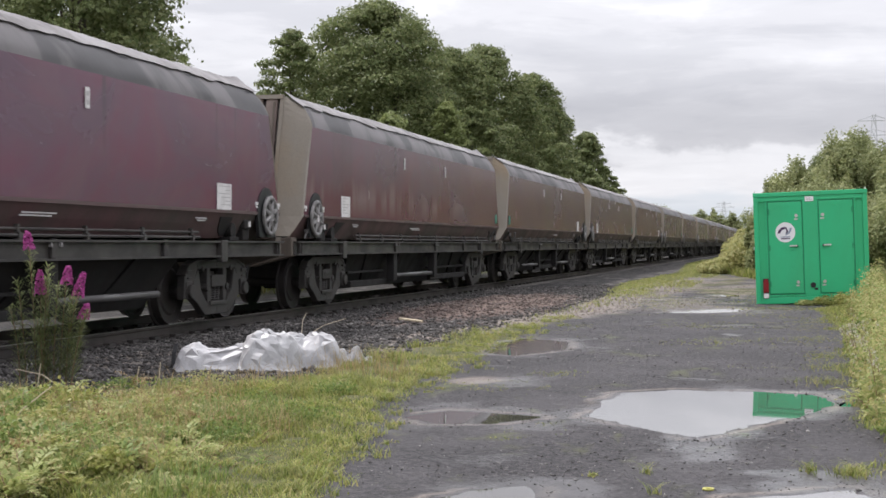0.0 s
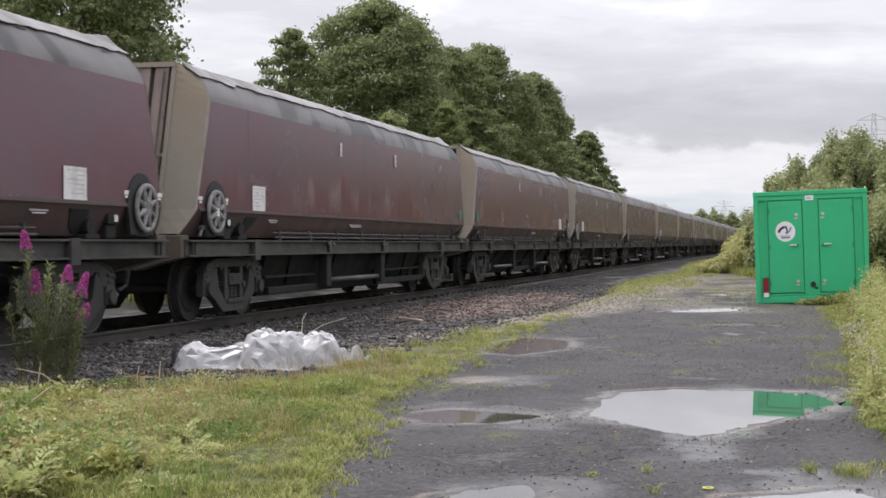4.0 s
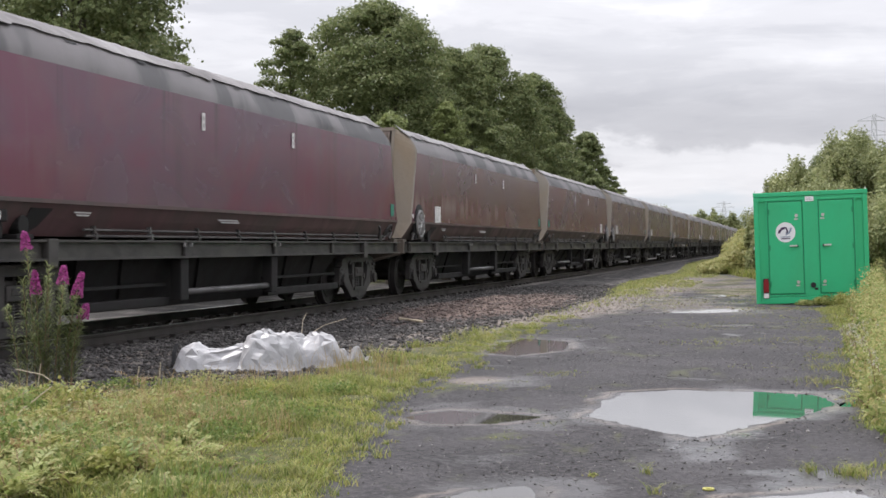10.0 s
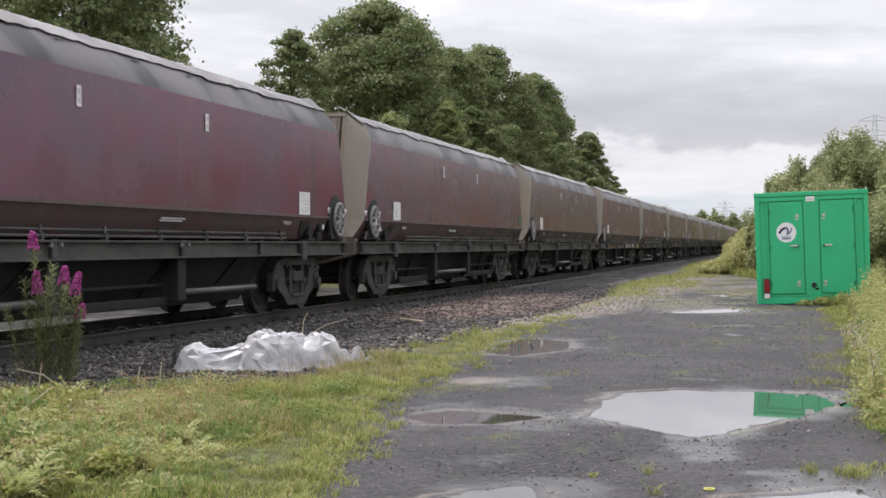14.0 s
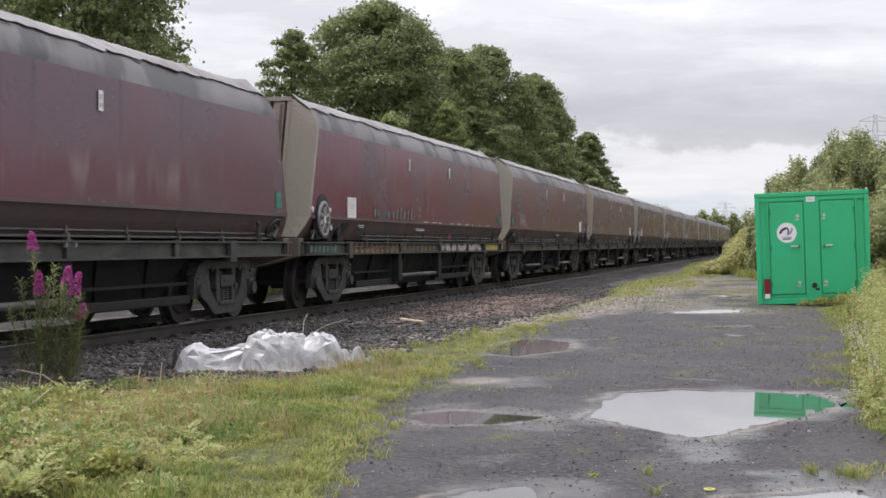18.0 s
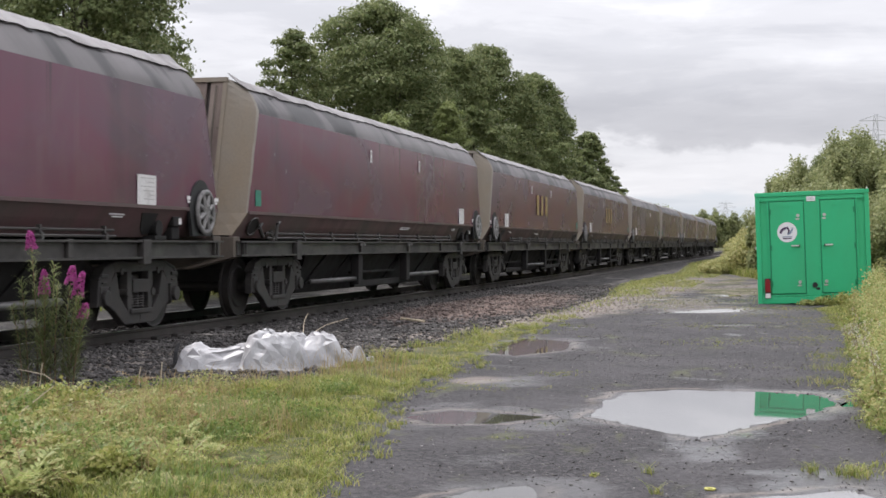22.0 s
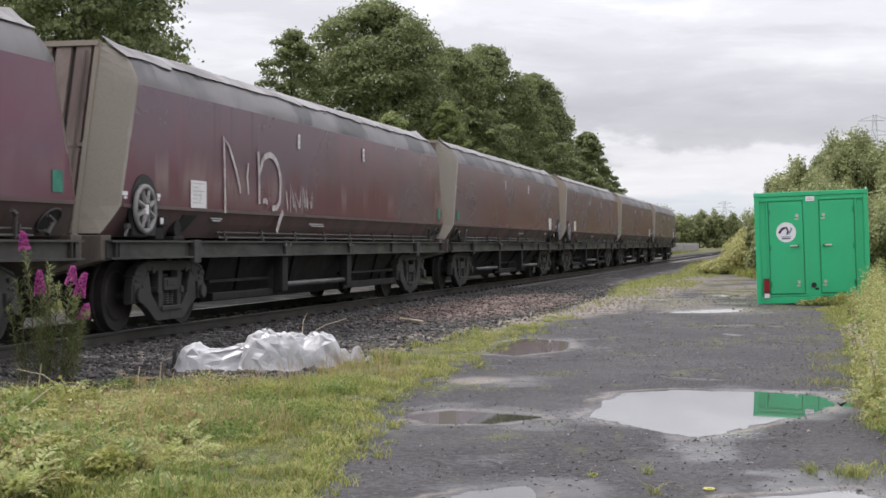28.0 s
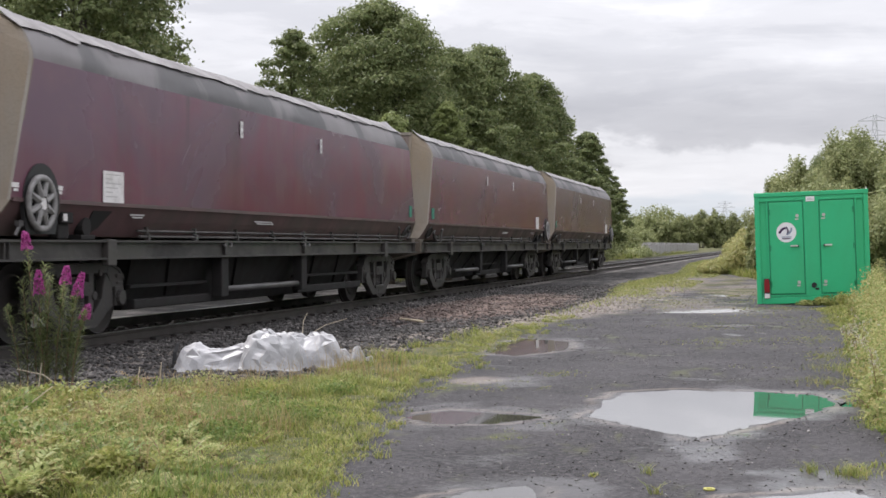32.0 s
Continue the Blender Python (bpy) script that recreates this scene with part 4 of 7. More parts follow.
def lerp_line(line, y):
    return np.interp(y, [p[0] for p in line], [p[1] for p in line])


def sdf(poly, x, y):
    """Signed distance to a polygon (inside negative), on arrays."""
    d = np.full(x.shape, 1e9)
    inside = np.zeros(x.shape, dtype=bool)
    n = len(poly)
    for i in range(n):
        ax, ay = poly[i]
        bx, by = poly[(i + 1) % n]
        ex, ey = bx - ax, by - ay
        t = np.clip(((x - ax) * ex + (y - ay) * ey) / (ex * ex + ey * ey), 0, 1)
        d = np.minimum(d, np.hypot(x - ax - t * ex, y - ay - t * ey))
        cross = (ay > y) != (by > y)
        with np.errstate(divide="ignore", invalid="ignore"):
            xs = ax + (y - ay) * ex / (ey if ey else 1e-9)
        inside ^= cross & (x < xs)
    return np.where(inside, -d, d)


def value_noise(x, y, scale, seed):
    """Smooth repeatable noise on arrays, about -1 to 1."""
    u, v = x * scale + seed * 17.3, y * scale + seed * 5.1
    i, j = np.floor(u).astype(np.int64), np.floor(v).astype(np.int64)
    fu, fv = u - i, v - j
    fu, fv = fu * fu * (3 - 2 * fu), fv * fv * (3 - 2 * fv)

    def h(a, b):
        k = (a * 374761393 + b * 668265263 + seed * 974711) & 0x7FFFFFFF
        k = ((k ^ (k >> 13)) * 1274126177) & 0x7FFFFFFF
        return (k ^ (k >> 16)) / 0x3FFFFFFF - 1.0
    return (h(i, j) * (1 - fu) + h(i + 1, j) * fu) * (1 - fv) + (h(i, j + 1) * (1 - fu) + h(i + 1, j + 1) * fu) * fv


def smooth(a, b, x):
    t = np.clip((x - a) / (b - a), 0, 1)
    return t * t * (3 - 2 * t)


def zones(x, y):
    """How much of each place is verge grass, ballast, red shale, right-hand growth."""
    wob = 0.16 * value_noise(x, y, 1.7, 3) + 0.10 * value_noise(x, y, 5.0, 4)
    yard = lerp_line(YARD_EDGE, y) + wob * np.clip(y / 12, 0.6, 2.0)
    bal = lerp_line(BALLAST_EDGE, y) + wob
    right = lerp_line(RIGHT_EDGE, y) + wob * 0.9
    grass = smooth(0.10, -0.10, x - yard) * smooth(-0.15, 0.15, x - bal)
    ballast = smooth(0.15, -0.15, x - bal) * smooth(-13.2, -12.6, x)
    thin = 0.75 * smooth(30, 36, y) * smooth(90, 60, y) * smooth(-5.2, -4.2, x + 0.02 * (y - 40)) * (1 - ballast) * smooth(-0.05, 0.35, value_noise(x, y * 0.4, 0.9, 12) + 0.5 * value_noise(x, y, 2.5, 13))
    fade = 1 - smooth(21, 23, y) * smooth(37, 33, y) * 0.8
    grass = np.maximum(grass * fade, thin)
    field = smooth(-12.6, -13.2, x) + smooth(-0.08, 0.12, x - right)
    red = smooth(1.2, 0.75, np.hypot((x + 5.6) / 1.45, (y - 27.5) / 6.5) + wob * 0.8) * ballast
    return grass, ballast, np.clip(field, 0, 1), red


def ground_height(x, y, with_water=False):
    grass, ballast, field, red = zones(x, y)
    z = 0.006 * value_noise(x, y, 0.8, 1) + 0.004 * value_noise(x, y, 3.0, 2) + 0.004 * value_noise(x, y, 8.0, 5)
    z = z + grass * (0.02 + 0.02 * value_noise(x, y, 2.5, 6))
    z = z + ballast * (-0.06 * smooth(-5.0, -7.4, x) + 0.035 * value_noise(x, y, 4.5, 7) + 0.015 * value_noise(x, y, 13.0, 8)) * smooth(-7.6, -7.2, x)
    z = z + ballast * -0.085 * smooth(-7.2, -7.6, x)
    z = z + 0.13 * smooth(1.1, 0.1, np.hypot((x + 5.6) / 1.45, (y - 27.5) / 6.5)) * ballast
    hole = np.full(x.shape, 1e9)
    for n, p in enumerate(PUDDLES):
        c = np.mean(np.array(p), axis=0)
        near = (np.abs(x - c[0]) < 3) & (np.abs(y - c[1]) < 4)
        d = np.full(x.shape, 1e9)
        d[near] = sdf(p, x[near], y[near]) + 0.035 * value_noise(x[near], y[near], 6.0, 9) + 0.02 * value_noise(x[near], y[near], 17.0, 10) - (0.09 if n == 2 else 0.06 if n in (1, 7) else 0.02)
        hole = np.minimum(hole, d)
    flat = smooth(0.5, 0.05, hole)
    z = z * (1 - flat * 0.75) + flat * (WATER_Z + 0.004)
    z = z - 0.05 * smooth(0.03, -0.35, hole)
    # rising bank beyond the growth on the right, low field on the far side
    z = z + 0.9 * smooth(2.5, 9.0, x) * smooth(5, 25, y) + 0.35 * smooth(-13.0, -17.0, x)
    far = np.hypot(x, y)
    z = z + 16.0 * smooth(500, 1500, far) * (0.7 + 0.5 * value_noise(x, y, 0.0022, 11))
    return (z, hole) if with_water else z


def trails(x, y, n):
    """Pale dust along the trail, 0 to 1."""
    out = np.zeros(x.shape)
    for way, half in ((DUST_LINE, 0.30),):
        d = np.full(x.shape, 1e9)
        for (ax, ay), (bx, by) in zip(way, way[1:]):
            ex, ey = bx - ax, by - ay
            q = np.clip(((x - ax) * ex + (y - ay) * ey) / (ex * ex + ey * ey), 0, 1)
            d = np.minimum(d, np.hypot(x - ax - q * ex, y - ay - q * ey))
        out = np.maximum(out, smooth(1.0, 0.3, d / half + 0.3 * n))
    return out


def axis(parts):
    out = []
    for a, b, step in parts:
        out += list(np.arange(a, b - step * 0.5, step))
    out.append(parts[-1][1])
    return np.array(out)


def ground_material():
    m, nt, b = principled("yard_and_verge", (0.06, 0.06, 0.062), 0.6, 0, 0.3)
    zone = node(nt, "ShaderNodeAttribute")
    zone.attribute_name = "zones"
    sep = node(nt, "ShaderNodeSeparateColor")
    link(nt, zone.outputs["Color"], sep.inputs[0])
    red_zone = zone.outputs["Alpha"]
    v = coords(nt, "Object")
    g1, g2, g3 = noise_tex(nt, v, 0.9, 5, 0.6, 0.3), noise_tex(nt, v, 9, 5, 0.65), noise_tex(nt, v, 70, 5, 0.75)
    stone = node(nt, "ShaderNodeTexVoronoi")
    stone.inputs["Scale"].default_value = 45
    link(nt, v, stone.inputs["Vector"])
    # dark wet grit with pale grains
    asphalt = mix(nt, ramp(nt, g1, [(0.38, (0, 0, 0)), (0.62, (1, 1, 1))]), (0.0195, 0.0185, 0.021), (0.053, 0.050, 0.054))
    asphalt = mix(nt, math_node(nt, "MULTIPLY", ramp(nt, g3, [(0.54, (0, 0, 0)), (0.64, (1, 1, 1))]), 0.7), asphalt, (0.120, 0.114, 0.115))
    asphalt = mix(nt, math_node(nt, "MULTIPLY", ramp(nt, g3, [(0.34, (1, 1, 1)), (0.46, (0, 0, 0))]), 0.75), asphalt, (0.012, 0.012, 0.013))
    asphalt = mix(nt, math_node(nt, "MULTIPLY", ramp(nt, g2, [(0.58, (0, 0, 0)), (0.7, (1, 1, 1))]), 0.5), asphalt, (0.030, 0.029, 0.030))
    g4 = noise_tex(nt, v, 22, 4, 0.7)
    asphalt = mix(nt, math_node(nt, "MULTIPLY", ramp(nt, g4, [(0.50, (0, 0, 0)), (0.60, (1, 1, 1))]), 0.6), asphalt, (0.098, 0.093, 0.096))
    asphalt = mix(nt, math_node(nt, "MULTIPLY", ramp(nt, g4, [(0.36, (1, 1, 1)), (0.46, (0, 0, 0))]), 0.6), asphalt, (0.018, 0.017, 0.018))
    # sandy, thin and mossy patches on the yard
    moss = ramp(nt, noise_tex(nt, coords(nt, "Object", (1, 0.45, 1)), 1.6, 6, 0.7, 0.4), [(0.57, (0, 0, 0)), (0.65, (1, 1, 1))])
    asphalt = mix(nt, math_node(nt, "MULTIPLY", moss, 0.35), asphalt, (0.12, 0.135, 0.045))
    turf = mix(nt, ramp(nt, g2, [(0.4, (0, 0, 0)), (0.62, (1, 1, 1))]), (0.055, 0.065, 0.022), (0.12, 0.115, 0.048))
    turf = mix(nt, ramp(nt, g3, [(0.55, (0, 0, 0)), (0.75, (1, 1, 1))]), turf, (0.06, 0.05, 0.035))
    stones = ramp(nt, stone.outputs["Color"], [(0.2, (0.026, 0.025, 0.024)), (0.6, (0.050, 0.046, 0.044)), (0.9, (0.10, 0.095, 0.09))])
    stones = mix(nt, ramp(nt, stone.outputs["Distance"], [(0.25, (0, 0, 0)), (0.6, (1, 1, 1))]), stones, (0.02, 0.019, 0.018))
    rust = mix(nt, ramp(nt, g2, [(0.4, (0, 0, 0)), (0.65, (1, 1, 1))]), (0.105, 0.074, 0.062), (0.165, 0.122, 0.105))
    pale = ramp(nt, g1, [(0.52, (0, 0, 0)), (0.66, (1, 1, 1))])
    stones = mix(nt, math_node(nt, "MULTIPLY", pale, 0.5), stones, (0.20, 0.185, 0.175))
    c = mix(nt, sep.outputs[0], asphalt, turf)
    c = mix(nt, sep.outputs[1], c, stones)
    c = mix(nt, red_zone, c, rust)
    dust = node(nt, "ShaderNodeAttribute")
    dust.attribute_name = "dust"
    grain = mix(nt, ramp(nt, g3, [(0.4, (0, 0, 0)), (0.62, (1, 1, 1))]), (0.135, 0.115, 0.102), (0.34, 0.295, 0.255))
    c = mix(nt, math_node(nt, "MULTIPLY", dust.outputs["Fac"], 0.8), c, grain)
    c = mix(nt, sep.outputs[2], c, turf)
    link(nt, c, b.inputs["Base Color"])
    soft = math_node(nt, "MAXIMUM", math_node(nt, "MAXIMUM", sep.outputs[0], sep.outputs[1]), sep.outputs[2])
    wet = ramp(nt, g1, [(0.31, (0.26, 0.26, 0.26)), (0.40, (0.78, 0.78, 0.78))])
    wet_n = math_node(nt, "ADD", wet, math_node(nt, "MULTIPLY", g3, 0.15))
    film = node(nt, "ShaderNodeAttribute")
    film.attribute_name = "wet"
    dry = math_node(nt, "SUBTRACT", 1.0, math_node(nt, "MULTIPLY", film.outputs["Fac"], 0.62))
    link(nt, math_node(nt, "MULTIPLY", math_node(nt, "ADD", wet_n, math_node(nt, "MULTIPLY", soft, 0.35)), dry), b.inputs["Roughness"])
    # standing water lies level over the grit
    link(nt, ramp(nt, math_node(nt, "ADD", film.outputs["Fac"], math_node(nt, "MULTIPLY", g2, 0.5)), [(0.75, (0, 0, 0)), (1.5, (0.36, 0.36, 0.36))]), b.inputs["Coat Weight"])
    b.inputs["Coat Roughness"].default_value = 0.22
    h = math_node(nt, "ADD", math_node(nt, "MULTIPLY", g3, 0.5), math_node(nt, "MULTIPLY", g4, 0.9))
    bump(nt, b, h, 0.9, 0.02)
    return m


GROUND = ground_material()


def build_ground():
    xs = axis([(-1500, -500, 200), (-500, -100, 50), (-100, -30, 10), (-30, -13, 1.0), (-13, -8, 0.25), (-8, -3.6, 0.09), (-3.6, 1.0, 0.05), (1.0, 3, 0.2), (3, 20, 1.0), (20, 100, 10), (100, 500, 50), (500, 1500, 200)])
    ys = axis([(-600, -100, 100), (-100, -10, 15), (-10, 4, 1.0), (4, 6, 0.3), (6, 13, 0.06), (13, 20, 0.10), (20, 40, 0.25), (40, 90, 0.8), (90, 200, 5), (200, 600, 25), (600, 1800, 150)])
    gx, gy = np.meshgrid(xs, ys)
    gz, hole = ground_height(gx, gy, True)
    nx, ny = len(xs), len(ys)
    i = (np.arange(ny - 1)[:, None] * nx + np.arange(nx - 1)[None, :]).ravel()
    ob = bulk("ground", np.stack([gx, gy, gz], -1).reshape(-1, 3), np.stack([i, i + 1, i + nx + 1, i + nx], -1), GROUND, smooth=True)
    a, bl, fl, red = zones(gx, gy)
    at = ob.data.color_attributes.new("zones", "FLOAT_COLOR", "POINT")
    at.data.foreach_set("color", np.stack([a, bl, fl, red], -1).reshape(-1).astype(np.float32))
    line = np.interp(gy, [0, 12, 15, 19, 26, 34, 45, 60], [-6.6, -5.9, -4.5, -4.3, -3.5, -3.7, -3.4, -3.0])
    n1 = value_noise(gx, gy, 1.1, 61) + 0.6 * value_noise(gx, gy, 3.3, 62)
    pale = smooth(0.75, 0.15, np.abs(gx - line) / np.clip(gy / 22, 0.5, 1.4) + 0.25 * n1) * smooth(11, 14, gy) * smooth(62, 40, gy)
    pale = np.maximum(pale, smooth(1.0, 0.3, np.hypot((gx + 6.4) / 0.6, (gy - 13.2) / 1.6) + 0.3 * n1))
    pale = np.maximum(pale, 0.9 * smooth(1.0, 0.3, np.hypot((gx + 7.1) / 0.55, (gy - 14.7) / 1.7) + 0.35 * n1))
    pale = np.maximum(pale, 0.55 * smooth(0.1, 0.7, n1 + 0.35) * smooth(24, 29, gy) * smooth(60, 48, gy) * smooth(-4.2, -3.2, gx) * smooth(0.6, -0.4, gx))
    pale = np.maximum(pale, 0.8 * smooth(1.0, 0.5, np.hypot((gx + 2.7) / 0.24, (gy - 12.35) / 0.45) + 0.4 * n1))
    pale = np.maximum(pale, smooth(1.0, 0.3, np.hypot((gx + 4.6) / 0.75, (gy - 18.0) / 1.5) + 0.5 * n1))
    pale = np.maximum(pale, 0.8 * smooth(0.045, 0.015, np.abs(hole - 0.045)) * smooth(-0.4, 0.5, value_noise(gx, gy, 2.5, 65) + 0.4))
    pale = np.maximum(pale, trails(gx, gy, n1))
    at = ob.data.attributes.new("dust", "FLOAT", "POINT")
    at.data.foreach_set("value", pale.reshape(-1).astype(np.float32))
    film = 0.7 * smooth(0.35, 0.0, hole + 0.35 * value_noise(gx, gy, 1.9, 63) + 0.15 * value_noise(gx, gy, 6.0, 64)) * (1 - np.clip(a + bl + fl, 0, 1))
    n2 = 0.5 * value_noise(gx, gy, 2.2, 66) + 0.35 * value_noise(gx, gy, 6.5, 67)
    for cx, cy, rx, ry in ((-0.50, 8.4, 0.26, 0.55), (-0.02, 7.72, 0.42, 0.22), (0.1, 7.3, 0.5, 0.25), (-2.3, 12.4, 0.3, 0.5), (-1.2, 26.5, 0.9, 1.0)):
        film = np.maximum(film, 0.95 * smooth(1.5, 0.1, np.hypot((gx - cx) / rx, (gy - cy) / ry) + n2))
    at = ob.data.attributes.new("wet", "FLOAT", "POINT")
    at.data.foreach_set("value", film.reshape(-1).astype(np.float32))
    tagged(ob, "wet dark gritty yard with grass verge and ballast", "ground", kind="structure")


build_ground()


def water_material():
    m, nt, b = principled("puddle_water", (0.075, 0.070, 0.066), 0.02, 0, 0.5)
    b.inputs["IOR"].default_value = 1.33
    b.inputs["Transmission Weight"].default_value = 0.35
    return m


WATER = water_material()


def build_water():
    for p in PUDDLES:
        c = np.mean(np.array(p), axis=0)
        pts = []
        for x, y in p:
            d = Vector((x - c[0], y - c[1]))
            q = d * (1 + 0.10 / max(d.length, 0.2))
            pts.append((c[0] + q.x, c[1] + q.y, WATER_Z))
        ob = part("water", Geo().add(pts, [tuple(range(len(pts)))]), WATER)
        tagged(ob, "still rain puddle mirroring the grey sky", "puddle", "puddles on the yard", "structure")


build_water()


def build_track():
    prof = [(-0.07, 0), (0.07, 0), (0.07, 0.012), (0.012, 0.03), (0.010, 0.115), (0.034, 0.125), (0.036, 0.152), (-0.036, 0.152), (-0.034, 0.125), (-0.010, 0.115), (-0.012, 0.03), (-0.07, 0.012)]
    track = empty("railway_track", pose(TRACK_X, 0, RAIL_Z - 0.158))
    tagged(track, "single railway track, rusty rails on sleepers in ballast", "track", kind="structure")
    for s in (-1, 1):
        rail = part("rail", Geo().prism_y([(x + s * 0.753, z) for x, z in prof], -60, 420), RAIL, track)
        part("rail_head", Geo().box(s * 0.753 - 0.03, s * 0.753 + 0.03, -60, 420, 0.152, 0.157), RAIL_TOP, rail, "bright worn running surface")
    sl = Geo().box(-1.25, 1.25, -0.13, 0.13, -0.16, -0.01).mesh("sleeper", bevel=0.02)
    sl.materials.append(SLEEPER)
    clip = Geo().box(0.60, 0.69, -0.09, 0.09, -0.01, 0.035).box(0.815, 0.91, -0.09, 0.09, -0.01, 0.035).box(-0.69, -0.60, -0.09, 0.09, -0.01, 0.035).box(-0.91, -0.815, -0.09, 0.09, -0.01, 0.035).mesh("chair", bevel=0.012)
    clip.materials.append(BOGIE)
    for i in range(290):
        y = 2 + i * 0.66
        a = part("sleeper", sl, None, track)
        a.location = (0, y, 0)
        if i < 90:
            c = part("chair", clip, None, a)


build_track()

# ---- loose stone and grass ----


def stone_material(name, stops, rough=0.85):
    m, nt, b = principled(name, stops[0][1], rough)
    r = node(nt, "ShaderNodeNewGeometry").outputs["Random Per Island"]
    c = ramp(nt, r, stops)
    v = coords(nt, "Object")
    g = noise_tex(nt, v, 60, 4, 0.6)
    c = mix(nt, math_node(nt, "MULTIPLY", g, 0.5), c, (0.06, 0.055, 0.052))
    link(nt, c, b.inputs["Base Color"])
    bump(nt, b, g, 0.4, 0.006)
    return m


BALLAST = stone_material("ballast_stone", [(0.0, (0.02125, 0.01937, 0.01875)), (0.5, (0.0425, 0.03875, 0.0375)), (0.88, (0.08, 0.07375, 0.07)), (1.0, (0.2125, 0.1963, 0.185))])
RED_STONE = stone_material("red_shale", [(0.0, (0.0667, 0.04715, 0.04025)), (0.6, (0.1127, 0.0805, 0.06785)), (1.0, (0.2185, 0.1782, 0.1552))])
GRIT = stone_material("yard_grit", [(0.0, (0.09, 0.088, 0.09)), (0.6, (0.14, 0.135, 0.13)), (0.94, (0.20, 0.19, 0.18)), (1.0, (0.5, 0.48, 0.46))])
PALE = stone_material("pale_gravel_stone", [(0.0, (0.15, 0.125, 0.105)), (0.6, (0.24, 0.205, 0.175)), (1.0, (0.42, 0.39, 0.36))])
YARD_STONE = stone_material("yard_stone", [(0.0, (0.020, 0.019, 0.020)), (0.5, (0.05, 0.047, 0.049)), (0.8, (0.11, 0.105, 0.105)), (1.0, (0.30, 0.29, 0.28))])


def ico():
    bm = bmesh.new()
    bmesh.ops.create_icosphere(bm, subdivisions=1, radius=1)
    bm.verts.ensure_lookup_table()
    v = np.array([p.co[:] for p in bm.verts])
    f = np.array([[p.index for p in q.verts] for q in bm.faces])
    bm.free()
    return v, f


def scatter_stones(name, material, x, y, size, seed, label, category):
    rs = np.random.RandomState(seed)
    v, f = ico()
    n = len(x)
    z = ground_height(x, y)
    shapes = [v * (1 + 0.35 * rs.uniform(-1, 1, (len(v), 1))) for _ in range(8)]
    pick = rs.randint(0, 8, n)
    ang = rs.uniform(0, 2 * np.pi, n)
    sc = np.stack([size * rs.uniform(0.8, 1.3, n), size * rs.uniform(0.7, 1.1, n), size * rs.uniform(0.45, 0.8, n)], -1)
    base = np.array(shapes)[pick] * sc[:, None, :]
    c, s = np.cos(ang)[:, None], np.sin(ang)[:, None]
    out = np.stack([base[..., 0] * c - base[..., 1] * s, base[..., 0] * s + base[..., 1] * c, base[..., 2]], -1)
    out += np.stack([x, y, z + sc[:, 2] * 0.35], -1)[:, None, :]
    faces = f[None] + (np.arange(n) * len(v))[:, None, None]
    ob = bulk(name, out.reshape(-1, 3), faces.reshape(-1, 3), material)
    tagged(ob, label, category, kind="stuff")


def spots(n, x0, x1, y0, y1, seed, want):
    """Points in a rectangle, denser near the camera, kept with the chance that want(x, y) gives."""
    rs = np.random.RandomState(seed)
    x = rs.uniform(x0, x1, n)
    y = y0 * (y1 / y0) ** rs.uniform(0, 1, n)
    keep = rs.uniform(0, 1, n) < want(x, y)
    return x[keep], y[keep]


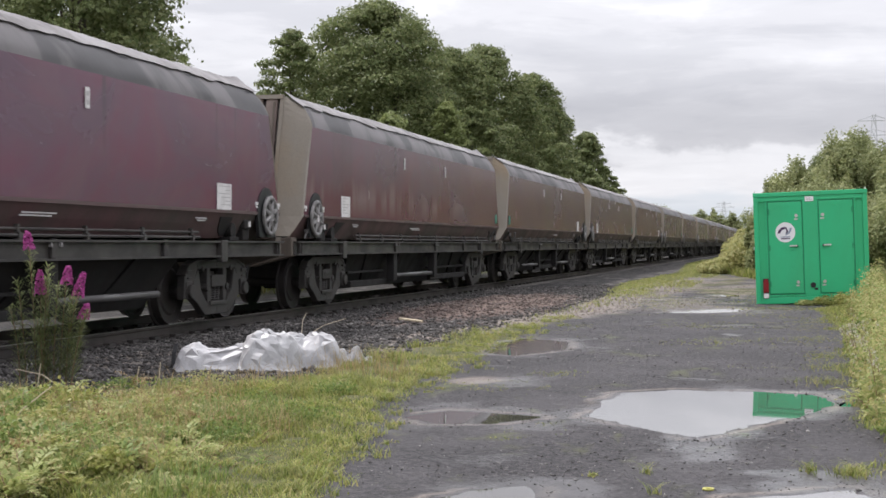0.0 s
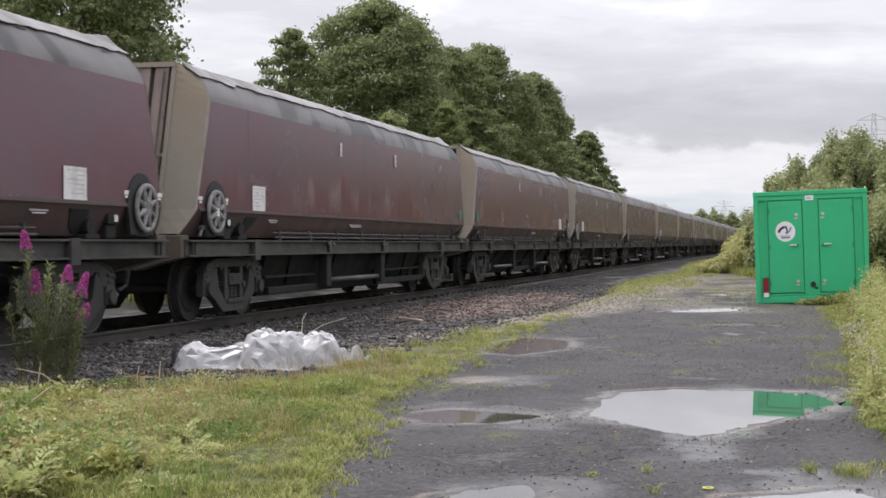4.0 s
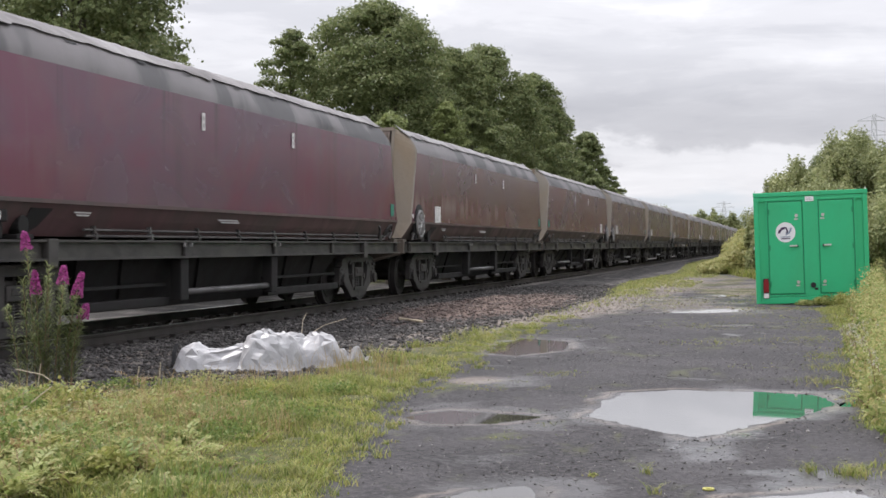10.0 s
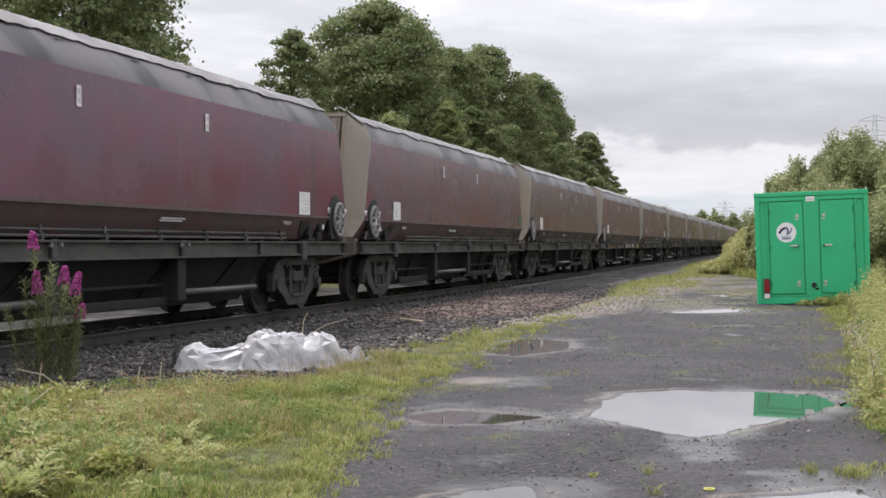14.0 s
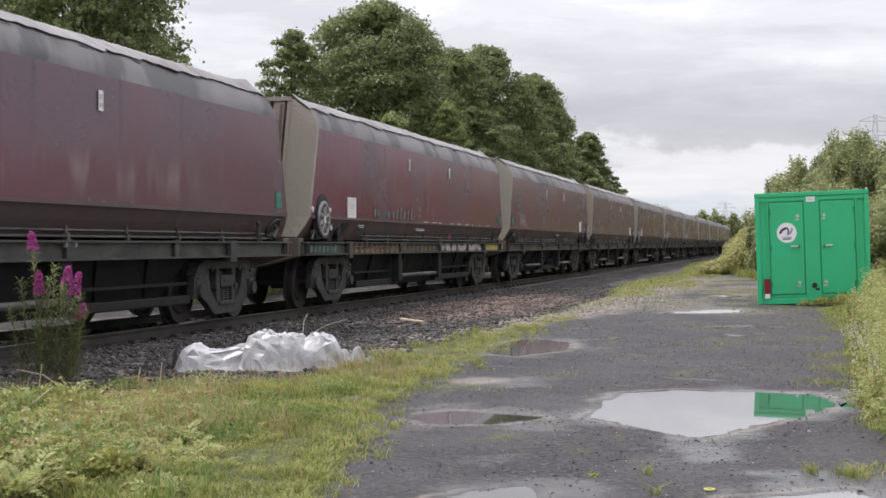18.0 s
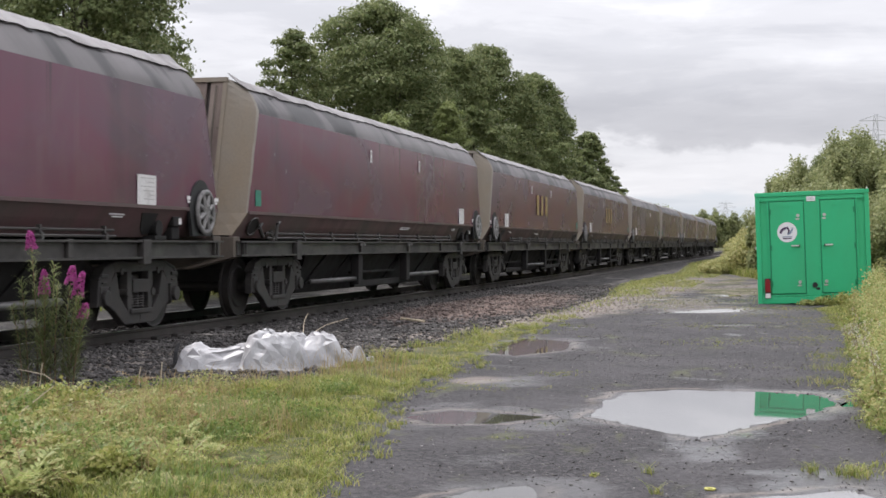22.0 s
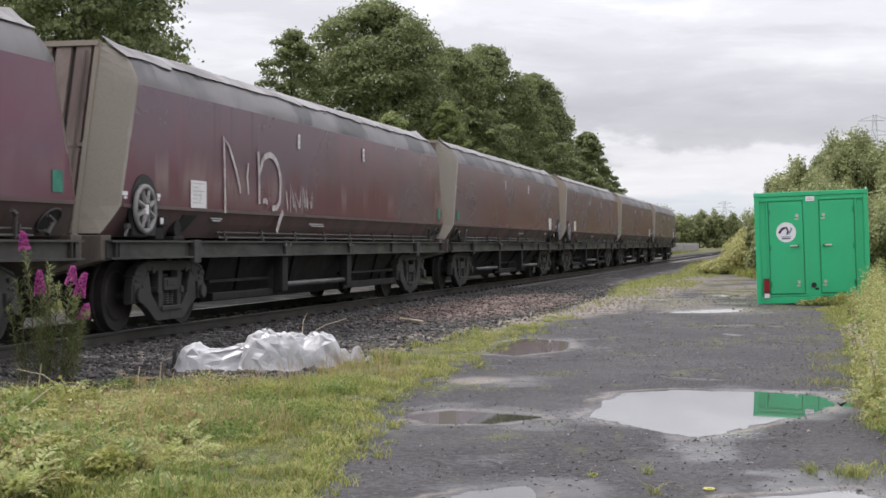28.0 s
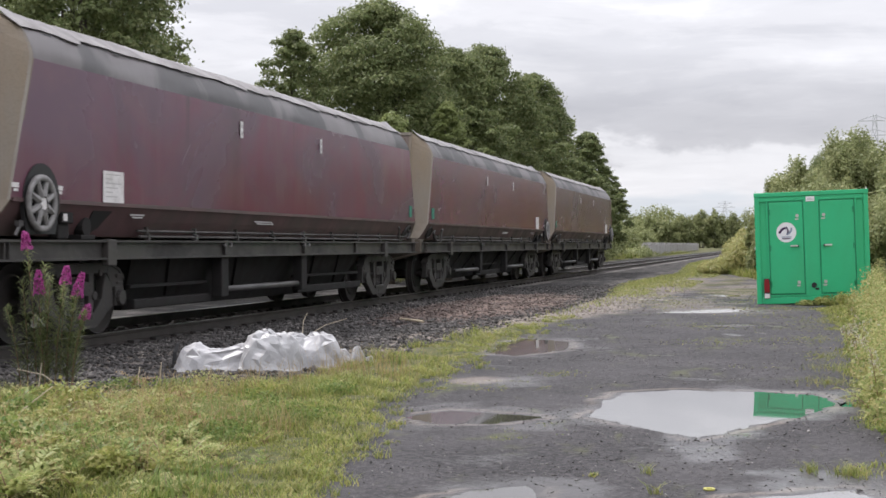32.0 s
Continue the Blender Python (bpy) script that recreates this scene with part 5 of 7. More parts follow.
def build_stones():
    x, y = spots(46000, -8.3, -4.0, 9, 42, 1, lambda a, b: zones(a, b)[1] * (1 - zones(a, b)[3]) * (1 - 0.9 * trails(a, b, 0.0)))
    rs = np.random.RandomState(2)
    scatter_stones("ballast_stones", BALLAST, x, y, rs.uniform(0.012, 0.032, len(x)), 3, "grey broken ballast stones beside the rails", "ballast")
    x, y = spots(9000, -9.8, -8.4, 6, 60, 5, lambda a, b: np.ones(len(a)))
    scatter_stones("ballast_stones", BALLAST, x, y, rs.uniform(0.02, 0.045, len(x)), 6, "dark ballast stones between the rails", "ballast")
    x, y = spots(16000, -7.9, -4.0, 17, 42, 7, lambda a, b: zones(a, b)[3] * (1 - 0.9 * trails(a, b, 0.0)))
    scatter_stones("shale_stones", RED_STONE, x, y, rs.uniform(0.012, 0.034, len(x)), 8, "reddish shale fragments in a low spread heap", "shale")
    x, y = spots(20000, -3.6, 0.6, 6, 34, 9, lambda a, b: (1 - np.clip(sum(zones(a, b)[:3]), 0, 1)) * (value_noise(a, b, 1.2, 21) * 0.5 + 0.5))
    scatter_stones("yard_grit", GRIT, x, y, rs.uniform(0.0025, 0.007, len(x)) * (1 + 1.0 * (rs.uniform(0, 1, len(x)) > 0.95)), 10, "loose pebbles and grit on the yard", "grit")
    def pale_ground(a, b):
        n = value_noise(a, b, 1.1, 61) + 0.6 * value_noise(a, b, 3.3, 62)
        near = smooth(1.0, 0.4, np.hypot((a + 4.6) / 0.75, (b - 18.0) / 1.5) + 0.5 * n)
        edge = smooth(0.6, 0.2, np.abs(a - np.interp(b, [17, 22, 26, 34, 45], [-4.3, -3.9, -3.5, -3.6, -3.4])) / np.clip(b / 26, 0.5, 1.3) + 0.3 * n) * smooth(19, 22, b)
        open_yard = 0.35 * smooth(0.0, 0.6, n + 0.2) * smooth(25, 29, b) * smooth(-3.6, -3.0, a) * smooth(0.4, -0.4, a)
        by_rail = 0.8 * smooth(1.0, 0.4, np.hypot((a + 7.1) / 0.55, (b - 14.7) / 1.7) + 0.4 * n)
        by_sack = 0.7 * smooth(1.0, 0.4, np.hypot((a + 5.55) / 0.5, (b - 12.2) / 0.8) + 0.5 * n)
        return np.clip(trails(a, b, 0.0) + near + by_sack + by_rail + 0.8 * edge + open_yard, 0, 1)
    x, y = spots(32000, -8.0, 0.4, 11, 46, 16, pale_ground)
    scatter_stones("pale_gravel", PALE, x, y, rs.uniform(0.008, 0.022, len(x)), 17, "pale dusty gravel in trails beside the ballast", "gravel")
    x, y = spots(4600, -3.7, 0.6, 6, 40, 14, lambda a, b: (1 - np.clip(sum(zones(a, b)[:3]), 0, 1)) * smooth(-0.2, 0.5, value_noise(a, b, 0.9, 22) + 0.3 * smooth(11, 16, b)))
    scatter_stones("yard_stones", YARD_STONE, x, y, rs.uniform(0.003, 0.0085, len(x)) * (1 + 0.03 * y), 15, "dark small stones strewn over the yard", "stones")


build_stones()


def blades(x, y, height, width, lean, seed, segs=3, root=0.0):
    """Arrays of curved grass blades."""
    rs = np.random.RandomState(seed)
    n = len(x)
    z = ground_height(x, y) + root
    a = rs.uniform(0, 2 * np.pi, n)
    b = a + rs.uniform(1.1, 2.0, n)
    bend = lean * rs.uniform(0.3, 1.4, n) * height
    rows = []
    for i in range(segs + 1):
        t = i / segs
        px = x + np.cos(a) * bend * t * t
        py = y + np.sin(a) * bend * t * t
        pz = z + height * (t - 0.25 * t * t * lean)
        w = width * (1 - t) ** 0.7 * 0.5 + 0.0006
        rows.append((np.stack([px - np.cos(b) * w, py - np.sin(b) * w, pz], -1), np.stack([px + np.cos(b) * w, py + np.sin(b) * w, pz], -1)))
    v = np.stack([p for r in rows for p in r], 1)
    k = 2 * (segs + 1)
    base = (np.arange(n) * k)[:, None]
    f = np.concatenate([base + np.array([[2 * i, 2 * i + 1, 2 * i + 3, 2 * i + 2]]) for i in range(segs)], 0)
    return v.reshape(-1, 3), f


GRASS = leaf_material("grass_blades", [(0.13, 0.18, 0.036), (0.25, 0.30, 0.066), (0.38, 0.39, 0.11), (0.46, 0.40, 0.18), (0.070, 0.105, 0.026)], 0.5, 0.4, 2.6)
DEEP = leaf_material("deep_grass", [(0.11, 0.17, 0.045), (0.17, 0.24, 0.065), (0.24, 0.29, 0.09), (0.14, 0.20, 0.06)], 0.5, 0.4, 2.0)
DRY = leaf_material("dry_grass", [(0.34, 0.25, 0.12), (0.42, 0.33, 0.18), (0.26, 0.19, 0.09)], 0.6, 0.3)
WEED = leaf_material("weed_leaves", [(0.19, 0.25, 0.075), (0.32, 0.36, 0.13), (0.44, 0.44, 0.19), (0.48, 0.40, 0.20), (0.20, 0.26, 0.08)], 0.5, 0.42, 3.0)
HERB = leaf_material("herb_leaves", [(0.11, 0.18, 0.045), (0.19, 0.26, 0.07), (0.28, 0.34, 0.10), (0.09, 0.14, 0.04)], 0.5, 0.4, 3.0)
GRASS_LEAF = leaf_material("yellowing_leaves", [(0.24, 0.28, 0.07), (0.34, 0.36, 0.10), (0.42, 0.38, 0.16), (0.20, 0.23, 0.06)], 0.5, 0.4, 3.0)
WILLOW = leaf_material("willowherb_leaves", [(0.095, 0.135, 0.048), (0.165, 0.205, 0.075), (0.225, 0.25, 0.115), (0.185, 0.21, 0.085)], 0.55, 0.42, 2.0)
FERN = leaf_material("fern_fronds", [(0.20, 0.27, 0.075), (0.34, 0.38, 0.13), (0.46, 0.46, 0.21), (0.24, 0.29, 0.09)], 0.5, 0.42, 2.5)
RUSTY = leaf_material("rusty_leaves", [(0.22, 0.14, 0.07), (0.32, 0.22, 0.11), (0.38, 0.30, 0.16), (0.26, 0.18, 0.09)], 0.6, 0.35, 2.0)
SCRUB = leaf_material("scrub_leaves", [(0.26, 0.28, 0.10), (0.35, 0.35, 0.13), (0.42, 0.38, 0.17), (0.27, 0.28, 0.10)], 0.5, 0.4, 1.5)
FLUFF = leaf_material("seed_fluff", [(0.46, 0.44, 0.38), (0.58, 0.56, 0.50), (0.34, 0.31, 0.24)], 0.8, 0.4)
PETAL = leaf_material("magenta_petals", [(0.40, 0.06, 0.28), (0.52, 0.13, 0.38), (0.30, 0.05, 0.20)], 0.5, 0.35)
CROWN = leaf_material("tree_leaves", [(0.112, 0.146, 0.058), (0.166, 0.200, 0.080), (0.272, 0.292, 0.138), (0.120, 0.154, 0.062)], 0.5, 0.44, 0.8)
HEDGE = leaf_material("hedge_leaves", [(0.17, 0.205, 0.085), (0.27, 0.300, 0.130), (0.37, 0.375, 0.185), (0.15, 0.180, 0.080)], 0.5, 0.40, 0.7)
FRESH = leaf_material("fresh_tree_leaves", [(0.17, 0.21, 0.075), (0.23, 0.27, 0.10), (0.30, 0.33, 0.14), (0.18, 0.22, 0.08)], 0.5, 0.4)
BARK = worn("grey_brown_bark", (0.09, 0.075, 0.06), (0.05, 0.045, 0.038), 0.9, 0, 0.5, 3.0, (1, 1, 0.25), bumps=0.6)
STALK = principled("plant_stalk", (0.20, 0.12, 0.07), 0.7)[0]


def build_grass():
    rs = np.random.RandomState(31)

    def verge(a, b):
        clump = value_noise(a, b, 4.0, 71) + 0.7 * value_noise(a, b, 9.0, 72)
        far = smooth(10.5, 13.5, b)
        return zones(a, b)[0] * smooth(-0.75 + 0.55 * far, 0.25 + 0.55 * far, clump)
    x, y = spots(230000, -6.8, -1.9, 5.6, 24, 32, verge)
    tall = 0.5 + 0.5 * value_noise(x, y, 1.4, 33) + 0.35 * value_noise(x, y, 4.0, 71)
    far = smooth(-2.4, -4.6, x)
    inward = smooth(0.0, 0.8, lerp_line(YARD_EDGE, y) - x + 0.15)
    h = (0.020 + 0.105 * np.clip(tall, 0, 2) ** 1.4 * rs.uniform(0.4, 1.25, len(x))) * (0.55 + 0.9 * far) * (0.35 + 0.65 * inward)
    v, f = blades(x, y, h, rs.uniform(0.003, 0.007, len(x)), 0.8, 34)
    tagged(bulk("grass", v, f, GRASS), "rough yellow-green grass on the verge", "grass", kind="stuff")
    x, y = spots(60000, -6.4, -2.0, 5.8, 15, 52, lambda a, b: zones(a, b)[0] * smooth(0.25, 0.7, value_noise(a, b, 1.9, 53) + 0.5 * value_noise(a, b, 5.0, 54)) * smooth(0.25, 0.9, lerp_line(YARD_EDGE, b) - a))
    v, f = blades(x, y, rs.uniform(0.07, 0.20, len(x)), rs.uniform(0.003, 0.006, len(x)), 0.7, 55)
    tagged(bulk("grass", v, f, DEEP), "deep green tall grass clumps in the verge", "grass", kind="stuff")
    x, y = spots(6000, -6.6, -3.0, 6.6, 13.5, 35, lambda a, b: zones(a, b)[0] * (value_noise(a, b, 1.1, 36) > -0.05))
    v, f = blades(x, y, rs.uniform(0.10, 0.32, len(x)), rs.uniform(0.002, 0.0045, len(x)), 0.45, 37)
    tagged(bulk("dry_grass", v, f, DRY), "straw-coloured dry grass among the green", "grass", kind="stuff")
    x, y = spots(60000, -6.5, -2.6, 24, 110, 38, lambda a, b: np.clip(zones(a, b)[0] + 0.22 * (value_noise(a, b, 0.7, 39) > 0.25) * (b > 32) * (1 - zones(a, b)[1]), 0, 1))
    v, f = blades(x, y, rs.uniform(0.025, 0.09, len(x)), rs.uniform(0.008, 0.018, len(x)), 0.8, 40, 2)
    tagged(bulk("grass", v, f, GRASS), "thin grass spreading over the far yard", "grass", kind="stuff")
    # ragged tufts along the edge of the yard
    cy = 6.2 * (24 / 6.2) ** rs.uniform(0, 1, 420)
    cx = lerp_line(YARD_EDGE, cy) + rs.normal(0.02, 0.13, 420) * np.clip(cy / 10, 0.7, 1.6)
    reps = rs.randint(14, 46, 420)
    size = np.repeat(rs.uniform(0.35, 1.0, 420), reps)
    x = np.repeat(cx, reps) + rs.normal(0, 0.028, reps.sum())
    y = np.repeat(cy, reps) + rs.normal(0, 0.05, reps.sum())
    v, f = blades(x, y, (0.02 + 0.07 * rs.uniform(0, 1, len(x))) * size, rs.uniform(0.003, 0.007, len(x)), 1.0, 56)
    tagged(bulk("grass", v, f, GRASS), "ragged grass tufts along the edge of the yard", "grass", kind="stuff")
    # tufts creeping over the yard
    x, y = spots(60000, -3.5, 1.2, 6.4, 40, 41, lambda a, b: ((value_noise(a, b * 0.5, 1.5, 42) + 0.5 * value_noise(a, b, 5.0, 43) + 0.3 * smooth(15, 23, b) + 0.3 * smooth(-0.4, 0.5, a)) > 0.98) * 0.8)
    v, f = blades(x, y, rs.uniform(0.004, 0.017, len(x)), rs.uniform(0.003, 0.009, len(x)), 1.0, 44, 2)
    tagged(bulk("grass", v, f, GRASS), "low moss and grass tufts on the yard", "grass", kind="stuff")
    # the growth along the right-hand edge
    x, y = spots(90000, 0.2, 3.4, 6.6, 40, 45, lambda a, b: zones(a, b)[2] * smooth(3.6, 1.4, a) * ((b < 29) | (a > 2.0) | (a < -0.9)))
    grow = smooth(0.0, 0.7, x - lerp_line(RIGHT_EDGE, y))
    h = (0.04 + 0.22 * grow * (0.6 + 0.4 * value_noise(x, y, 1.3, 46))) * rs.uniform(0.5, 1.2, len(x))
    v, f = blades(x, y, h, rs.uniform(0.005, 0.011, len(x)), 0.7, 47)
    tagged(bulk("grass", v, f, GRASS), "long grass along the edge of the yard", "grass", kind="stuff")
    tx, ty = [], []
    for cx, cy, rr, nn in ((0.33, 7.80, 0.055, 260), (-0.72, 7.55, 0.015, 30), (0.33, 12.8, 0.12, 200), (0.42, 14.4, 0.15, 200),
                           (0.11, 7.81, 0.03, 70), (-0.62, 6.95, 0.012, 30)):
        tx.append(rs.normal(cx, rr, nn))
        ty.append(rs.normal(cy, rr * 1.6, nn))
    tx, ty = np.concatenate(tx), np.concatenate(ty)
    v, f = blades(tx, ty, rs.uniform(0.015, 0.085, len(tx)), rs.uniform(0.002, 0.005, len(tx)), 1.0, 81)
    tagged(bulk("grass", v, f, GRASS), "separate grass tufts at the edge of the puddle", "grass", kind="stuff")
    sx, sy = [], []
    for cx, cy, rx, ry, nn in ((-1.0, 17.9, 0.34, 0.35, 200), (0.24, 18.7, 0.30, 0.5, 340), (-1.1, 21.6, 0.40, 0.5, 200), (0.1, 27.6, 0.9, 0.5, 1100), (0.45, 23.0, 0.25, 0.9, 400), (-0.3, 24.6, 0.5, 0.4, 180),
                               (-0.99, 7.45, 0.018, 0.03, 60), (-2.1, 13.2, 0.12, 0.2, 120), (0.36, 15.9, 0.10, 0.3, 300), (-2.4, 30.0, 0.5, 1.6, 900), (-0.4, 31.5, 0.5, 1.4, 700)):
        sx.append(rs.normal(cx, rx, nn))
        sy.append(rs.normal(cy, ry, nn))
    sx, sy = np.concatenate(sx), np.concatenate(sy)
    v, f = blades(sx, sy, rs.uniform(0.004, 0.018, len(sx)) * (1 + 0.02 * sy), rs.uniform(0.003, 0.007, len(sx)) * (1 + 0.03 * sy), 1.0, 83)
    tagged(bulk("grass", v, f, GRASS), "sparse grass strips creeping across the yard", "grass", kind="stuff")
    x, y = spots(50000, -6.0, 1.0, 36, 130, 48, lambda a, b: zones(a, b)[2])
    v, f = blades(x, y, rs.uniform(0.12, 0.45, len(x)), rs.uniform(0.015, 0.035, len(x)), 0.6, 49)
    tagged(bulk("grass", v, f, GRASS), "tall pale grass under the hedge", "grass", kind="stuff")
    x, y = spots(45000, -30.0, -12.6, 20, 200, 50, lambda a, b: zones(a, b)[2])
    v, f = blades(x, y, rs.uniform(0.2, 0.6, len(x)), rs.uniform(0.02, 0.05, len(x)), 0.6, 51, 2)
    tagged(bulk("grass", v, f, GRASS), "grass on the bank beyond the track", "grass", kind="stuff")


build_grass()


def leaf_cloud(centres, radii, count, size, seed, shell=0.55, droop=0.3, up=0.0, loose=0.0):
    """Leaves, each a folded diamond, in lumps round the centres: arrays."""
    rs = np.random.RandomState(seed)
    centres, radii = np.asarray(centres, float), np.asarray(radii, float)
    w = (radii.mean(1) ** 2)
    pick = rs.choice(len(centres), count, p=w / w.sum())
    d = rs.normal(size=(count, 3))
    d /= np.linalg.norm(d, axis=1)[:, None]
    d[:, 2] = np.where(rs.uniform(0, 1, count) < up, np.abs(d[:, 2]), d[:, 2])
    r = shell + (1 - shell) * rs.uniform(0, 1, count) ** 0.6
    lump = 1 + 0.22 * value_noise(d[:, 0] * 3 + pick, d[:, 1] * 3 + d[:, 2] * 2, 1.0, seed % 97) + 0.05 * rs.normal(size=count) + loose * np.abs(rs.normal(size=count)) ** 2
    p = centres[pick] + d * (r * lump)[:, None] * radii[pick]
    # leaf frame: faces lean outwards and up
    nrm = d + rs.normal(scale=0.7, size=(count, 3)) + np.array([0, 0, 0.5])
    nrm /= np.linalg.norm(nrm, axis=1)[:, None]
    t = rs.normal(size=(count, 3)) - np.array([0, 0, droop])
    t -= (t * nrm).sum(1)[:, None] * nrm
    t /= np.linalg.norm(t, axis=1)[:, None] + 1e-9
    b = np.cross(nrm, t)
    s = size * rs.uniform(0.6, 1.35, count)[:, None]
    v = np.stack([p - t * s * 0.5, p + b * s * 0.34 + nrm * s * 0.1, p + t * s * 0.55, p - b * s * 0.34 + nrm * s * 0.1], 1)
    f = np.concatenate([(np.arange(count) * 4)[:, None] + np.array([[0, 1, 2, 3]])], 0)
    return v.reshape(-1, 3), f


def tree(name, base, height, spread, seed, leaves, size, lumps, label, material, crown_from=0.25, category="tree", trunk_r=None):
    """A tapered trunk with limbs and a crown of leaf lumps at the limbs' ends."""
    rng = random.Random(seed)
    x0, y0 = base
    z0 = float(ground_height(np.array([x0]), np.array([y0]))[0])
    t = empty(name, pose(x0, y0, z0 - 0.05))
    tagged(t, label, category)
    r = trunk_r or height * 0.022
    g = Geo()
    tip = Vector((rng.uniform(-0.3, 0.3), rng.uniform(-0.3, 0.3), height * 0.72))
    steps = 6
    path = [Vector((tip.x * (i / steps) ** 2, tip.y * (i / steps) ** 2, tip.z * i / steps)) for i in range(steps + 1)]
    g.pipe(path, [r * (1 - 0.14 * i) * (1.3 if i == 0 else 1) for i in range(steps + 1)], 9)
    part("trunk", g, BARK, t)
    centres, radii = [], []
    turn = rng.uniform(0, 6.28)
    for i in range(lumps):
        u = ((i + 0.5) / lumps) ** 0.9
        a = i * 2.39996
        prof = math.sqrt(max(0.02, 1 - (abs(u - 0.38) / (0.62 if u > 0.38 else 0.60)) ** 2.9))
        rr = (spread * rng.uniform(0.13, 0.23) + 0.10) * (0.75 + 0.25 * prof)
        out = max(0.0, spread * prof * (1 + 0.13 * math.sin(2 * a + turn) + 0.09 * math.sin(3 * a + 2 * turn)) * (rng.uniform(0.84, 1.06) if i % 4 else rng.uniform(0.2, 0.7)) - 0.6 * rr)
        c = Vector((math.cos(a) * out, math.sin(a) * out, height * (crown_from + (1 - crown_from) * u) - 0.6 * rr))
        centres.append(c)
        radii.append((rr * rng.uniform(0.95, 1.3), rr * rng.uniform(0.95, 1.3), rr * rng.uniform(0.55, 0.8)))
        j = min(steps - 1, int(u * 0.62 * steps))
        if i % 8 == 0:
            s = path[j]
            m = (s + c) * 0.5 + Vector((0, 0, 0.03 * height * rng.random()))
            part("limb", Geo().pipe([s, m, c], [r * 0.42, r * 0.28, r * 0.08], 6), BARK, t)
    v, f = leaf_cloud(centres, radii, leaves, size, seed, 0.45, 0.3, 0.7, 0.07)
    ob = tagged(bulk("crown", v, f, material), kind="stuff")
    ob.parent = t
    return t


def build_trees():
    row = [((-15.7, 30.0), 9.6, 2.3, 64000, 0.11, 150), ((-18.0, 34.6), 10.5, 2.2, 22000, 0.12, 80), ((-16.5, 36.2), 6.4, 1.0, 12000, 0.10, 60),
           ((-15.5, 53.8), 10.5, 3.55, 100000, 0.125, 210), ((-17.0, 48.2), 8.5, 1.45, 24000, 0.115, 80), ((-16.6, 60.0), 9.4, 2.4, 30000, 0.14, 90), ((-15.9, 68.0), 10.5, 2.5, 40000, 0.145, 110),
           ((-15.8, 75.0), 11.6, 3.1, 66000, 0.15, 170), ((-15.6, 89.0), 11.7, 2.7, 46000, 0.17, 140), ((-15.6, 97.0), 10.5, 1.9, 24000, 0.18, 100),
           ((-15.6, 114.0), 9.9, 2.0, 28000, 0.19, 110), ((-15.6, 126.0), 7.4, 1.6, 16000, 0.19, 70),
           ((-12.0, 50.6), 6.5, 0.85, 11000, 0.11, 60), ((-12.5, 44.8), 5.6, 1.0, 11000, 0.11, 60), ((-14.4, 66.0), 7.6, 1.8, 16000, 0.15, 50), ((-14.6, 84.0), 8.0, 2.3, 16000, 0.17, 50),
           ((-14.6, 104.0), 7.0, 2.3, 14000, 0.20, 50), ((-14.8, 122.0), 6.0, 1.8, 9000, 0.22, 40)]
    for i, (b, h, sp, n, s, lumps) in enumerate(row):
        tree("broadleaf_tree", b, h, sp, 100 + i, n, s, lumps, "full dark-green sycamore-like tree behind the railway" if h > 8 else "young leafy tree on the bank behind the railway",
             FRESH if h in (6.5, 5.6) else CROWN, 0.10 if h > 8 else 0.2)


build_trees()


def bush(name, base, radii, leaves, size, seed, label, material=None, category="bush"):
    x0, y0 = base
    z0 = float(ground_height(np.array([x0]), np.array([y0]))[0])
    t = empty(name, pose(x0, y0, z0))
    tagged(t, label, category)
    rng = random.Random(seed)
    cs, rs_ = [], []
    rx, ry, rz = radii
    count = 34 if rz > 2 else 12
    for i in range(count):
        a = i * 2.4
        k = math.sqrt((i + 0.5) / count)
        c = Vector((rx * 0.7 * k * math.cos(a), ry * 0.7 * k * math.sin(a), rz * ((0.75 - 0.45 * k) * rng.uniform(0.8, 1.25) if count == 12 else (0.92 - 0.5 * k * k) * (1.0 - 0.75 * rng.random() ** 1.6))))
        cs.append(c)
        q = rng.uniform(0.30, 0.5) if count == 12 else rng.uniform(0.15, 0.27)
        rs_.append((rx * q, ry * q, rz * q * 0.9))
        if i % 4 == 0 and (rz > 0.3 or name == "leafy_herb"):
            low = category == "weeds"
            part("stem", Geo().tube((c.x * 0.2, c.y * 0.2, -0.02), c, 0.004 if low else 0.012 + 0.01 * rz, 0.003, 5), STALK if low else BARK, t)
    v, f = leaf_cloud(cs, rs_, leaves, size, seed, 0.3)
    v[:, 2] = np.maximum(v[:, 2], 0.0)
    ob = tagged(bulk("foliage", v, f, material or HEDGE), kind="stuff")
    ob.parent = t
    return t


